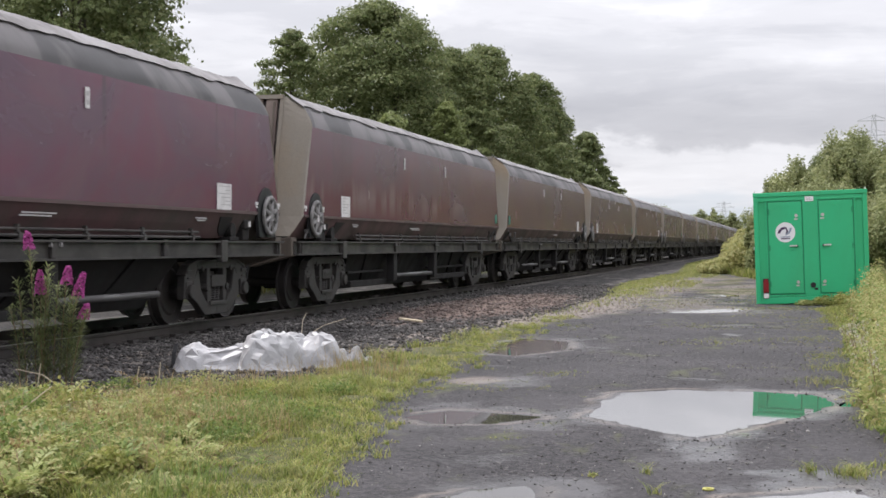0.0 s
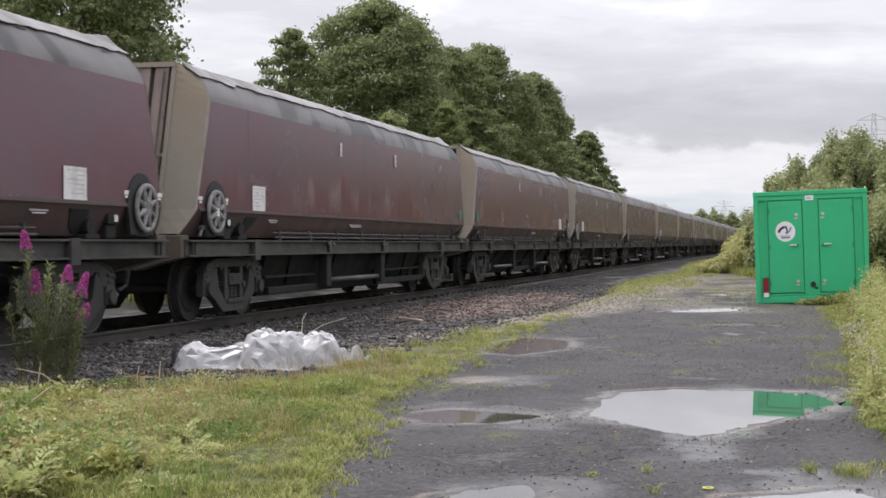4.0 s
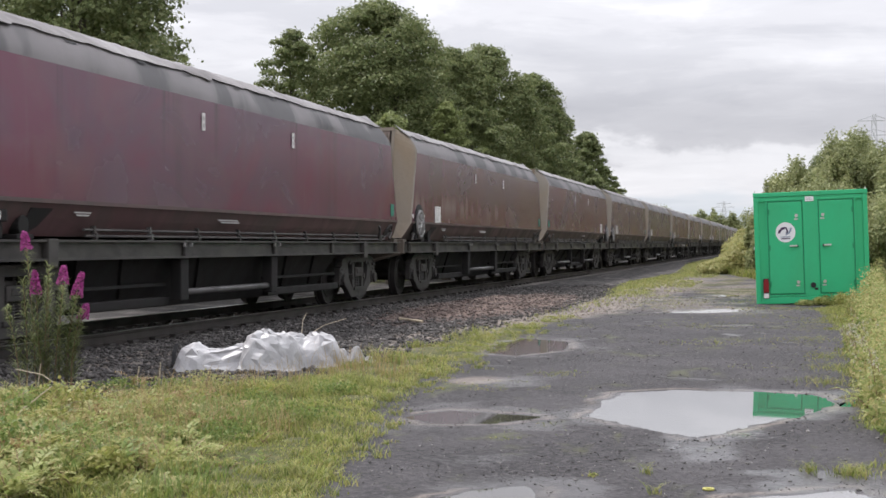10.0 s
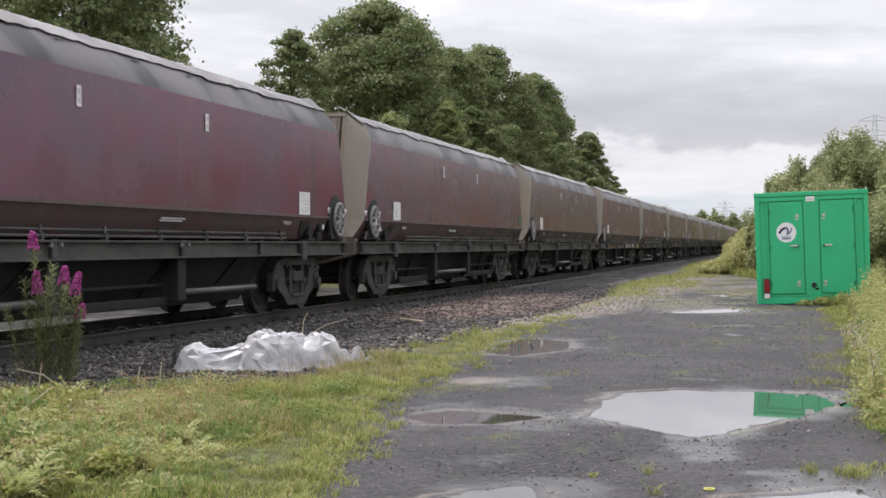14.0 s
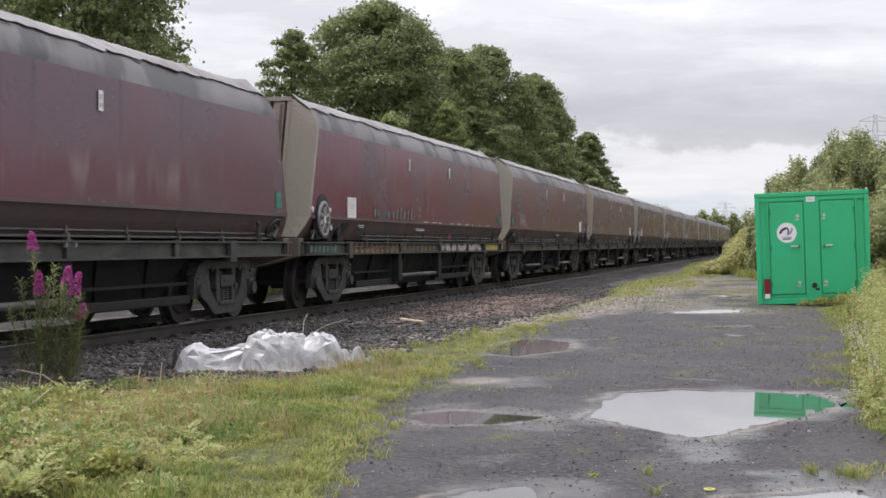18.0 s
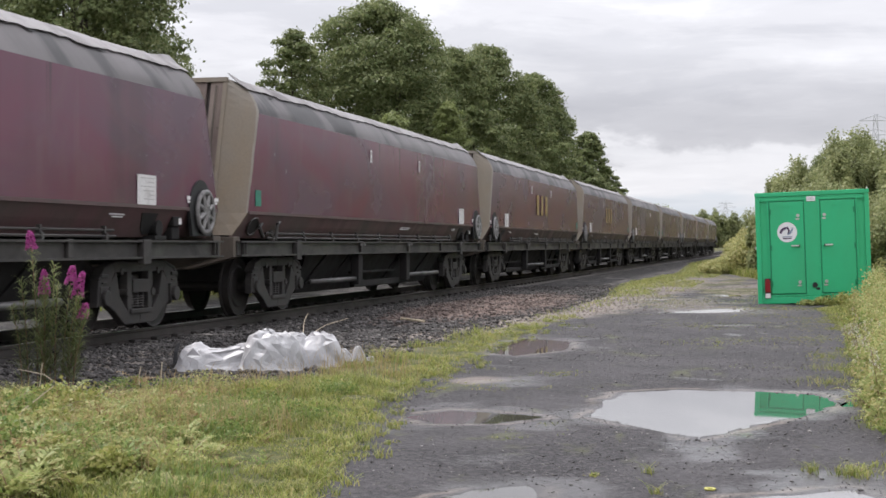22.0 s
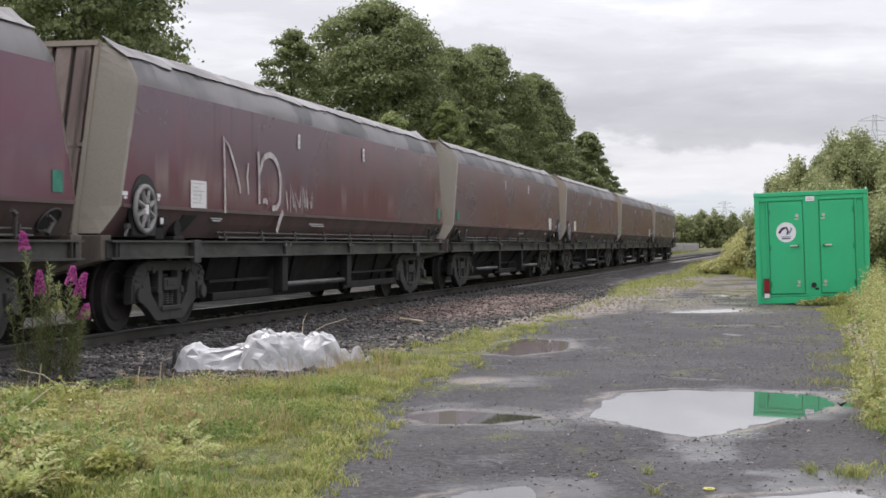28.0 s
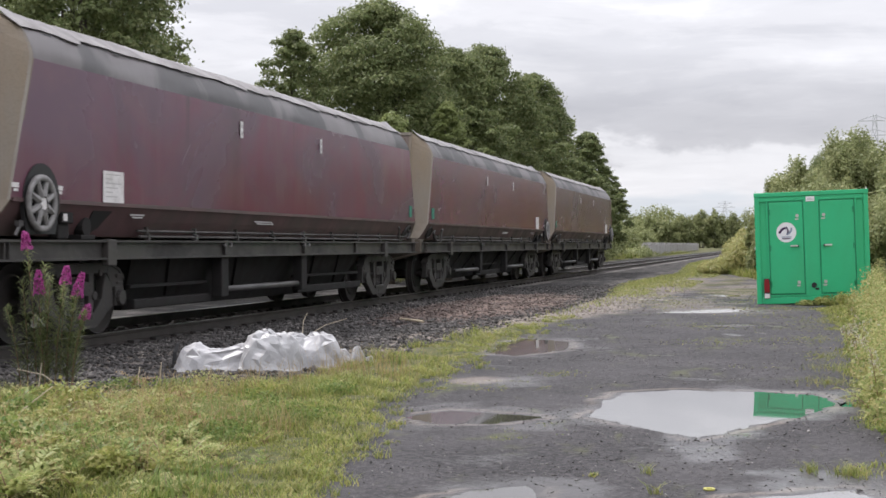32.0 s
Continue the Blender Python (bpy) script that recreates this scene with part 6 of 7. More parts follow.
def build_hedges():
    # behind the trailer and along the right
    specs = [((4.2, 76.0), (3.0, 6.0, 6.2)), ((4.0, 95.0), (3.0, 7.0, 7.6)), ((3.5, 118.0), (3.0, 8.0, 8.2)), ((3.0, 145.0), (3.2, 10.0, 9.0)), ((2.5, 180.0), (3.5, 14.0, 10.0)), ((2.0, 225.0), (3.5, 18.0, 11.0)),
             ((1.5, 285.0), (4.0, 24.0, 12.0)), ((2.2, 38.0), (2.2, 3.0, 2.6)), ((4.0, 36.0), (2.4, 2.5, 3.4)), ((1.2, 46.0), (2.4, 3.0, 3.0)), ((3.6, 44.0), (2.6, 3.0, 4.2)), ((5.4, 41.0), (2.6, 3.0, 4.8)),
             ((0.6, 56.0), (2.0, 3.0, 4.4)), ((-0.6, 60.0), (1.0, 2.5, 3.5)), ((1.7, 54.0), (1.6, 3.0, 4.9)), ((-1.7, 66.0), (1.1, 4.0, 1.35)), ((-2.3, 62.0), (0.9, 2.5, 0.9)), ((-3.0, 60.0), (0.8, 2.0, 0.55)), ((-1.6, 59.0), (0.8, 2.0, 1.5)), ((-0.95, 57.3), (0.9, 2.0, 2.9)), ((-0.5, 59.0), (1.1, 2.5, 4.2)), ((-2.3, 78.0), (1.2, 5.0, 1.6)), ((-2.9, 95.0), (1.2, 6.0, 2.2)), ((2.8, 56.0), (3.0, 4.0, 5.5)), ((5.5, 54.0), (3.0, 4.0, 6.4)), ((-0.4, 68.0), (1.6, 4.0, 2.2)), ((1.6, 70.0), (2.4, 4.0, 4.6)),
             ((-1.2, 84.0), (1.6, 5.0, 2.2)), ((1.0, 86.0), (2.2, 4.0, 4.0)), ((-2.0, 104.0), (1.6, 6.0, 2.2)), ((0.4, 108.0), (2.2, 5.0, 4.4)), ((-2.6, 130.0), (1.8, 7.0, 2.4)), ((-0.5, 140.0), (2.6, 9.0, 5.0)), ((-3.2, 165.0), (2.2, 12.0, 3.2)), ((-1.0, 170.0), (3.0, 12.0, 6.0)), ((-3.4, 205.0), (2.4, 16.0, 3.6)), ((-1.0, 215.0), (3.2, 16.0, 6.0)), ((-3.6, 260.0), (2.6, 22.0, 4.0)), ((-1.0, 280.0), (3.4, 24.0, 6.5)),
             ((0.1, 58.0), (1.3, 2.5, 4.1)), ((0.6, 52.0), (1.4, 2.5, 3.6)), ((3.2, 31.5), (0.9, 1.6, 1.9)), ((2.9, 27.0), (0.9, 1.8, 1.3)), ((2.6, 22.5), (0.8, 1.8, 1.0)), ((3.6, 29.5), (1.2, 1.6, 2.6))]
    for i, (b, r) in enumerate(specs):
        n = int(4500 + 900 * r[0] * r[2])
        # beyond y = 100: mostly hidden bushes, added dark for the wagon sides to reflect
        bush("hedge_bush", b, r, int(n * 2.3), 0.044 + b[1] * 0.00115, 300 + i, "dense light-green hedgerow bush beside the yard" if r[2] < 4 else "tall rounded hedgerow tree-bush", CROWN if b[1] > 100 else SCRUB if r[2] < 2.3 else HEDGE)
    # far side and distance
    for i in range(16):
        y = 140 + i * 17
        bush("far_bush", (-23 + 3.5 * math.sin(i * 1.7) - i * 0.9, y), (4.0, 7, 4.4 + 1.2 * math.sin(i * 2.3)), 4200, 0.34, 400 + i, "distant green bushes along the line", HEDGE)
    for i in range(10):
        bush("lineside_bush", (-13.6 - (i % 3) * 0.8, 36 + i * 11), (1.6, 4.0, 1.3 + 0.4 * math.sin(i * 1.9)), 2600, 0.16, 450 + i, "low green scrub beyond the rails", HEDGE)
    for i, (x, y, r, h) in enumerate([(-30, 330, 4.5, 7.0), (-26.5, 334, 4.2, 6.4), (-23, 331, 4.5, 7.6), (-19.5, 335, 4.4, 8.0), (-16.2, 333, 4.2, 8.8), (-12.8, 336, 4.0, 8.2), (-35, 340, 5, 7.4), (-41, 336, 5, 8.0), (-8, 420, 10, 13), (4, 430, 10, 9), (-48, 360, 12, 12), (-34, 380, 10, 11)]):
        bush("distant_tree", (x, y), (r, r, h), 5000, 0.55, 480 + i, "distant rounded tree on the skyline", HEDGE, "tree")


build_hedges()


def build_distance():
    wall = empty("boundary_wall", pose(-13.6, 0, 0))
    tagged(wall, "pale grey concrete panel wall beside the line", "wall", kind="structure")
    con = worn("pale_concrete", (0.42, 0.41, 0.40), (0.28, 0.27, 0.25), 0.85, 0, 0.5, 1.5)
    for i in range(40):
        y = 138 + i * 3.0
        p = part("wall_panel", Geo().box(-0.06, 0.06, -1.45, 1.45, -0.3, 1.25 + 0.1 * math.sin(i * 2.1)), con, wall)
        p.location = (-i * 0.05, y, 0)
        q = part("wall_post", Geo().box(-0.1, 0.1, -0.08, 0.08, -0.3, 1.4), con, wall)
        q.location = (-i * 0.05, y + 1.5, 0)
    # distance haze is mixed into the lattice colour, which makes it paler
    steel = principled("hazed_lattice", (0.52, 0.53, 0.55), 0.6, 0.0)[0]
    for x, y, h in ((26.0, 470.0, 41.0), (-44.8, 1050.0, 24.0), (14.5, 700.0, 40.0)):
        t = empty("pylon", pose(x, y, float(ground_height(np.array([x]), np.array([y]))[0])))
        tagged(t, "grey steel lattice electricity pylon far off", "pylon")
        g = Geo()
        w = lambda z: 3.2 * (1 - z / h) ** 1.2 + 0.5
        lv = [h * k / 9 for k in range(10)]
        for sx in (-1, 1):
            for sy in (-1, 1):
                for a, b in zip(lv, lv[1:]):
                    g.tube((sx * w(a), sy * w(a), a), (sx * w(b), sy * w(b), b), 0.13, n=4)
        for a, b in zip(lv, lv[1:]):
            for s in (-1, 1):
                g.tube((-w(a), s * w(a), a), (w(b), s * w(b), b), 0.09, n=4).tube((w(a), s * w(a), a), (-w(b), s * w(b), b), 0.09, n=4)
        part("tower", g, steel, t)
        for z, half in ((h * 0.72, 5.5), (h * 0.84, 7.5), (h * 0.95, 5.0)):
            part("cross_arm", Geo().tube((-half, 0, z), (half, 0, z), 0.18, n=4).tube((-half, 0, z), (0, 0, z + 1.8), 0.12, n=4).tube((half, 0, z), (0, 0, z + 1.8), 0.12, n=4), steel, t)


build_distance()

# ---- the green trailer ----


def build_trailer():
    t = empty("welfare_trailer", pose(-0.60, 29.5, -0.098, 0, -2.0, 0) @ Matrix.Diagonal((1.039, 1.0, 1.083, 1.0)))
    tagged(t, "bright green steel box trailer with two closed doors", "trailer")
    W, H, L = 2.09, 2.14, 3.8
    part("body", Geo().box(0.0, W, 0.03, L, 0.10, H - 0.03), BOX_GREEN, t, bevel=0.02)
    part("roof_edge", Geo().box(-0.015, W + 0.015, -0.02, L, H - 0.08, H), BOX_GREEN, t, bevel=0.012)
    for x0, x1 in ((-0.01, 0.08), (W - 0.08, W + 0.01)):
        part("corner_post", Geo().box(x0, x1, -0.015, 0.06, 0.09, H - 0.082), BOX_GREEN, t, bevel=0.012)
    part("sill", Geo().box(0.082, W - 0.082, -0.015, 0.05, 0.09, 0.21), BOX_GREEN, t, bevel=0.01)
    part("centre_panel", Geo().box(0.925, 1.165, -0.006, 0.05, 0.212, H - 0.084), BOX_GREEN, t, bevel=0.008)
    part("header", Geo().box(0.082, W - 0.082, -0.004, 0.05, H - 0.16, H - 0.084), BOX_GREEN, t)
    for x0, x1, hinge in ((0.26, 0.885, 0.275), (1.205, 1.83, 1.815)):
        d = part("door", Geo().box(x0, x1, -0.012, 0.028, 0.275, 1.955), BOX_GREEN, t, bevel=0.008)
        part("door_gap", Geo().box(x0 - 0.018, x1 + 0.018, 0.004, 0.0295, 0.255, 1.975), BOX_SEAM, d)
        part("door_frame", Geo().box(x0 - 0.05, x0 - 0.02, -0.01, 0.03, 0.23, 1.99).box(x1 + 0.02, x1 + 0.05, -0.01, 0.03, 0.23, 1.99)
             .box(x0 - 0.05, x1 + 0.05, -0.01, 0.03, 1.98, 2.01).box(x0 - 0.05, x1 + 0.05, -0.01, 0.03, 0.22, 0.25), BOX_GREEN, d, bevel=0.005)
        for z in (0.45, 1.12, 1.78):
            part("hinge", Geo().tube((hinge, -0.02, z - 0.05), (hinge, -0.02, z + 0.05), 0.012, n=8), BOX_SEAM, d)
        part("vent", Geo().box(0.5 * (x0 + x1) - 0.10, 0.5 * (x0 + x1) - 0.02, -0.02, -0.011, 1.86, 1.89).box(0.5 * (x0 + x1) + 0.02, 0.5 * (x0 + x1) + 0.10, -0.02, -0.011, 1.86, 1.89), BOX_GREEN, d)
        inner = x1 - 0.10 if hinge < x1 - 0.3 else x0 + 0.07
        for z in (1.70, 0.48):
            part("lock", Geo().tube((inner, -0.035, z), (inner, -0.01, z), 0.032, n=14).box(inner - 0.045, inner + 0.025, -0.02, -0.011, z - 0.075, z - 0.05), CHROME, d, "steel lock")
        k = -1 if hinge < x1 - 0.3 else 1
        h = part("door_handle", Geo().box(min(inner, inner + k * 0.14) - 0.0, max(inner, inner + k * 0.14), -0.075, -0.055, 1.13, 1.16), CHROME, d, "steel lever handle", bevel=0.006)
        part("handle_rose", Geo().tube((inner, -0.06, 1.145), (inner, -0.01, 1.145), 0.022, n=10), BLACK, h)
    # roundel with plain strokes
    n = 40
    cx, cz, r = 0.575, 1.40, 0.185
    g = Geo().add([(cx + r * math.cos(2 * math.pi * i / n), -0.0155, cz + r * math.sin(2 * math.pi * i / n)) for i in range(n)], [tuple(range(n))])
    logo = part("roundel", g, LOGO_WHITE, t, "white round sticker with a dark swoosh")
    for pts, wd, mt in ((arc(cx + 0.0, cz - 0.05, 0.13, 165, 95, 8), 0.045, LOGO_DARK), ([(cx + 0.0, cz + 0.10), (cx + 0.035, cz + 0.03), (cx + 0.02, cz - 0.03)], 0.03, LOGO_DARK),
                        (arc(cx - 0.02, cz + 0.08, 0.12, 0, -80, 8), 0.035, LOGO_GREY), ([(cx - 0.09, cz - 0.085), (cx + 0.09, cz - 0.085)], 0.016, LOGO_GREY), ([(cx - 0.08, cz - 0.115), (cx + 0.08, cz - 0.115)], 0.02, LOGO_DARK)):
        g = stroke(pts, wd, 0, 1)
        g.v = [(b, -0.0175, c) for a, b, c in g.v]
        part("swoosh", g, mt, logo)
    plate = part("sign_plate", Geo().box(0.955, 1.115, -0.016, -0.006, 1.955, 2.045), LOGO_WHITE, t, "small white plate")
    part("plate_ink", Geo().box(0.975, 1.095, -0.018, -0.0165, 1.985, 1.995).box(0.975, 1.06, -0.018, -0.0165, 2.01, 2.02), GREY_INK, plate)
    lamp = part("tail_lamp", Geo().box(0.125, 0.235, -0.035, 0.0, 0.19, 0.56), BLACK, t, "red tail lamp cluster", bevel=0.01)
    part("red_lens", Geo().add([(0.13 + 0.1 * a, -0.045, 0.31 + z) for a, z in ((0, 0), (1, 0), (1, 0.19), (0.7, 0.245), (0.3, 0.245), (0, 0.19))], [(0, 1, 2, 3, 4, 5)]), LAMP_RED, lamp)
    part("red_lens", Geo().box(0.132, 0.228, -0.046, -0.034, 0.305, 0.40), LAMP_RED, lamp)
    part("clear_lens", Geo().box(0.132, 0.228, -0.046, -0.034, 0.20, 0.285), LAMP_CLEAR, lamp)
    part("socket_hole", Geo().tube((1.06, -0.03, 0.42), (1.06, 0.0, 0.42), 0.05, n=16).box(1.08, 1.15, -0.012, -0.008, 0.33, 0.37), BLACK, t)
    for x in (0.14, W - 0.14):
        part("support_foot", Geo().box(x - 0.05, x + 0.08, 0.1, 0.3, 0.04, 0.10), BLACK, t)
        part("roof_lug", Geo().tube((x - 0.12 if x < 1 else x + 0.12, 0.02, H), (x - 0.12 if x < 1 else x + 0.12, 0.02, H + 0.035), 0.012, n=8), LAMP_CLEAR, t)
    for x in (0.25, W - 0.25):
        w = part("road_wheel", Geo().lathe(x - 0.09, [(0.0, 0.15), (0.0, 0.27), (0.03, 0.31), (0.15, 0.31), (0.18, 0.27), (0.18, 0.15)], 2.0, 0.40, 24), BLACK, t)
        part("hub", Geo().lathe(x - 0.08, [(0.0, 0.03), (0.0, 0.14), (0.16, 0.14), (0.16, 0.03)], 2.0, 0.40, 16), CHROME, w)
    part("marker", Geo().box(-0.03, -0.011, 0.05, 0.12, 1.10, 1.15), LAMP_CLEAR, t)


build_trailer()

# ---- the crumpled sacks ----


def sack(base, turn, half_l, half_d, lumps, rough, seed, label, material):
    """A collapsed woven sack: a loose skin over slumped contents, with sharp creases."""
    x0, y0 = base
    z0 = float(ground_height(np.array([x0]), np.array([y0]))[0])
    rng = random.Random(seed)
    t = empty("bulk_sack", pose(x0, y0, z0 - 0.02, 0, 0, turn))
    tagged(t, label, "sack", "discarded sacks")
    rings, spokes = 7, 22
    verts = []
    for i in range(rings + 1):
        q = (i + 0.4) / (rings + 0.4)
        for j in range(spokes):
            th = 2 * math.pi * (j + 0.5 * (i % 2)) / spokes
            rad = 1 + 0.16 * noise.noise((2.2 * math.cos(th), 2.2 * math.sin(th), seed))
            c, d = math.cos(th), math.sin(th)
            x = half_l * q * rad * math.copysign(abs(c) ** 0.75, c)
            y = half_d * q * rad * math.copysign(abs(d) ** 0.75, d)
            h = 0.03
            for cx, cy, rx, ry, hh in lumps:
                e = 1 - abs((x - cx) / rx) ** 2.6 - abs((y - cy) / ry) ** 2.6
                if e > 0:
                    h = max(h, hh * e ** 0.5)
            rim = i == rings
            k = 0.0 if rim else rough
            verts.append((x + k * rng.uniform(-1, 1), y + k * rng.uniform(-1, 1), 0.0 if rim else max(0.01, h * rng.uniform(0.90, 1.05) * (1 - q ** 9))))
    bm = bmesh.new()
    vs = [bm.verts.new(p) for p in verts]
    for i in range(rings):
        for j in range(spokes):
            a0, a1, b0, b1 = i * spokes + j, i * spokes + (j + 1) % spokes, (i + 1) * spokes + j, (i + 1) * spokes + (j + 1) % spokes
            for tri in (((a0, b0, b1), (a0, b1, a1)) if (i + j) % 2 else ((a0, b0, a1), (a1, b0, b1))):
                bm.faces.new([vs[n] for n in tri])
    bm.faces.new(vs[:spokes])
    bm.faces.new(vs[rings * spokes:][::-1])
    bmesh.ops.triangulate(bm, faces=[f for f in bm.faces if len(f.verts) > 3])
    bmesh.ops.subdivide_edges(bm, edges=bm.edges, cuts=2, use_grid_fill=True)
    for _ in range(1):
        bmesh.ops.smooth_vert(bm, verts=[v for v in bm.verts if v.co.z > 0.012], factor=0.45, use_axis_x=True, use_axis_y=True, use_axis_z=True)
    for v in bm.verts:
        if v.co.z > 0.012:
            w = 0.25 - abs(noise.noise((v.co.x * 9 + seed, v.co.y * 7, v.co.z * 9)))
            v.co += Vector((0.0, -0.5, 0.8)) * (0.030 * w)
    bmesh.ops.recalc_face_normals(bm, faces=bm.faces)
    me = bpy.data.meshes.new("skin")
    bm.to_mesh(me)
    bm.free()
    part("skin", me, material, t)
    return t


def band(points, width, parent):
    """A flat strap laid through points."""
    rows = [[(x - width / 2, y, z), (x + width / 2, y, z)] for x, y, z in points]
    part("strap", Geo().sheet(rows, 0.008, (0, -1, 0.3)), STRAP, parent, "black carrying strap")


def build_sacks():
    a = sack((-5.24, 13.0), 14, 0.54, 0.30, [(-0.36, 0.02, 0.20, 0.30, 0.27), (-0.12, 0.02, 0.34, 0.30, 0.20), (0.22, 0.0, 0.34, 0.30, 0.25), (-0.46, -0.02, 0.09, 0.2, 0.30)], 0.030, 3, "crumpled white woven bulk bag lying on ballast", FABRIC)
    band([(-0.455, -0.235, 0.27), (-0.47, -0.285, 0.19), (-0.475, -0.31, 0.08)], 0.035, a)
    band([(0.19, -0.235, 0.22), (0.23, -0.30, 0.15), (0.27, -0.32, 0.07)], 0.035, a)
    sack((-4.84, 13.02), 14, 0.32, 0.32, [(-0.04, 0.03, 0.26, 0.34, 0.37), (0.12, 0.08, 0.24, 0.26, 0.36)], 0.024, 11, "slumped cloudy white bulk bag leaning on another", FILM)
    sack((-4.62, 13.50), 14, 0.38, 0.28, [(-0.16, 0.02, 0.24, 0.26, 0.33), (0.14, 0.02, 0.26, 0.24, 0.34), (0.0, -0.14, 0.32, 0.16, 0.2)], 0.030, 31, "crumpled translucent white bulk bag beside the verge", FABRIC)
    sack((-4.28, 13.95), 10, 0.29, 0.15, [(-0.13, 0.0, 0.11, 0.11, 0.16), (0.04, 0.0, 0.06, 0.08, 0.19), (0.18, -0.02, 0.06, 0.06, 0.10)], 0.016, 21, "torn trailing end of a white bulk bag", FILM)


build_sacks()

# ---- plants by the camera ----
STEMS = []


def willowherb(base, height, lean, seed, flower=0.3, leaves=150):
    x0, y0 = base
    z0 = float(ground_height(np.array([x0]), np.array([y0]))[0])
    t = empty("rosebay_willowherb", pose(x0, y0, z0))
    tagged(t, "tall willowherb with narrow leaves and magenta flower spike" if flower else "leafy willowherb stem without flowers", "wild flower", "willowherbs by the track")
    rs = np.random.RandomState(seed)

    def at(k):
        return np.array([lean[0] * k * k, lean[1] * k * k, height * k])
    g = Geo()
    g.pipe([at(i / 6) for i in range(7)], [0.006 * (1 - i * 0.12) for i in range(7)], 5)
    part("stalk", g, STALK, t)
    vs, fs = [], []
    for i in range(leaves):
        k = 0.12 + (0.87 - flower) * i / leaves
        p = at(k)
        a = i * 2.4 + rs.uniform(-0.3, 0.3)
        ln = rs.uniform(0.08, 0.16) * (1.15 - 0.55 * k)
        d = np.array([math.cos(a), math.sin(a), rs.uniform(0.1, 1.1)])
        side = np.array([-math.sin(a), math.cos(a), 0]) * rs.uniform(0.0035, 0.0065)
        m, e = p + d * ln * 0.5 + np.array([0, 0, 0.012]), p + d * ln - np.array([0, 0, 0.02])
        n = len(vs)
        vs += [p, m + side, e, m - side]
        fs.append((n, n + 1, n + 2, n + 3))
    ob = tagged(bulk("foliage", vs, fs, WILLOW), kind="stuff")
    ob.parent = t
    if flower:
        vs, fs = [], []
        for i in range(230):
            k = 1 - flower * (i / 230)
            p = at(k)
            a = rs.uniform(0, 6.28)
            r = (0.012 + 0.035 * (i / 230) ** 0.6)
            c = p + np.array([math.cos(a) * r, math.sin(a) * r, rs.uniform(-0.01, 0.01)])
            u = rs.normal(size=3)
            u /= np.linalg.norm(u)
            w = np.cross(u, rs.normal(size=3))
            w /= np.linalg.norm(w)
            s = rs.uniform(0.007, 0.014)
            n = len(vs)
            vs += [c - u * s, c + w * s, c + u * s, c - w * s]
            fs.append((n, n + 1, n + 2, n + 3))
        ob = bulk("flower_spike", vs, fs, PETAL)
        ob.parent = t
    STEMS.append(t)


def frond_plant(base, fronds, length, seed, label, material, pairs=9, size=0.055):
    """A herb of arching stalks with paired leaflets."""
    x0, y0 = base
    z0 = float(ground_height(np.array([x0]), np.array([y0]))[0])
    t = empty("verge_herb", pose(x0, y0, z0))
    tagged(t, label, "weeds", "herbs in the verge")
    rs = np.random.RandomState(seed)
    vs, fs = [], []
    for k in range(fronds):
        a = k * 2.4 + rs.uniform(-0.4, 0.4)
        ln = length * rs.uniform(0.6, 1.15)
        rise = rs.uniform(0.55, 1.15)
        o = rs.uniform(-0.06, 0.06, 2)
        side = np.array([-math.sin(a), math.cos(a), 0.0])
        pts = [np.array([o[0] + math.cos(a) * ln * 0.75 * q, o[1] + math.sin(a) * ln * 0.75 * q, ln * (rise * q - 0.55 * q * q)]) for q in np.linspace(0, 1, pairs)]
        if k < 4:
            part("stalk", Geo().pipe(pts, [0.0035 - 0.0025 * i / pairs for i in range(pairs)], 4), STALK, t)
        for i in range(2, pairs):
            d = pts[i] - pts[i - 1]
            d /= np.linalg.norm(d)
            up = np.cross(d, side)
            for sgn in (-1, 1):
                s = min(size, ln * 0.21) * (1.1 - 0.63 * i / pairs) * rs.uniform(0.75, 1.2)
                e = side * sgn * 0.85 + d * 0.5 + up * rs.uniform(-0.2, 0.35)
                w = d * s * 0.24
                m = pts[i] + e * s * 0.5
                n = len(vs)
                vs += [pts[i], m - w + up * s * 0.06, pts[i] + e * s, m + w + up * s * 0.06]
                fs.append((n, n + 1, n + 2, n + 3))
    ob = tagged(bulk("foliage", vs, fs, material), kind="stuff")
    ob.parent = t


def seed_head(base, height, seed):
    """A bleached stalk with branched fluffy tufts."""
    x0, y0 = base
    z0 = float(ground_height(np.array([x0]), np.array([y0]))[0])
    t = empty("seeding_weed", pose(x0, y0, z0))
    tagged(t, "bleached weed gone to pale fluffy seed", "weeds", "seeding weeds at the yard's edge")
    rs = np.random.RandomState(seed)
    lean = rs.uniform(-0.12, 0.06), rs.uniform(-0.06, 0.06)
    part("stalk", Geo().pipe([(lean[0] * k * k, lean[1] * k * k, height * k) for k in (0, 0.35, 0.7, 1.0)], [0.004, 0.0035, 0.003, 0.002], 5), STALK, t)
    cs = [(lean[0] * k * k + rs.uniform(-0.05, 0.05), lean[1] * k * k + rs.uniform(-0.05, 0.05), height * k) for k in rs.uniform(0.45, 1.05, 9)]
    v, f = leaf_cloud(cs, [(0.014, 0.014, 0.026)] * 9, 110, 0.011, seed, 0.2)
    ob = tagged(bulk("seed_tuft", v, f, FLUFF), kind="stuff")
    ob.parent = t
    v, f = leaf_cloud([(lean[0] * k * k, lean[1] * k * k, height * k) for k in (0.2, 0.4, 0.6)], [(0.07, 0.07, 0.09)] * 3, 90, 0.04, seed + 1, 0.3)
    ob = tagged(bulk("foliage", v, f, WEED), kind="stuff")
    ob.parent = t


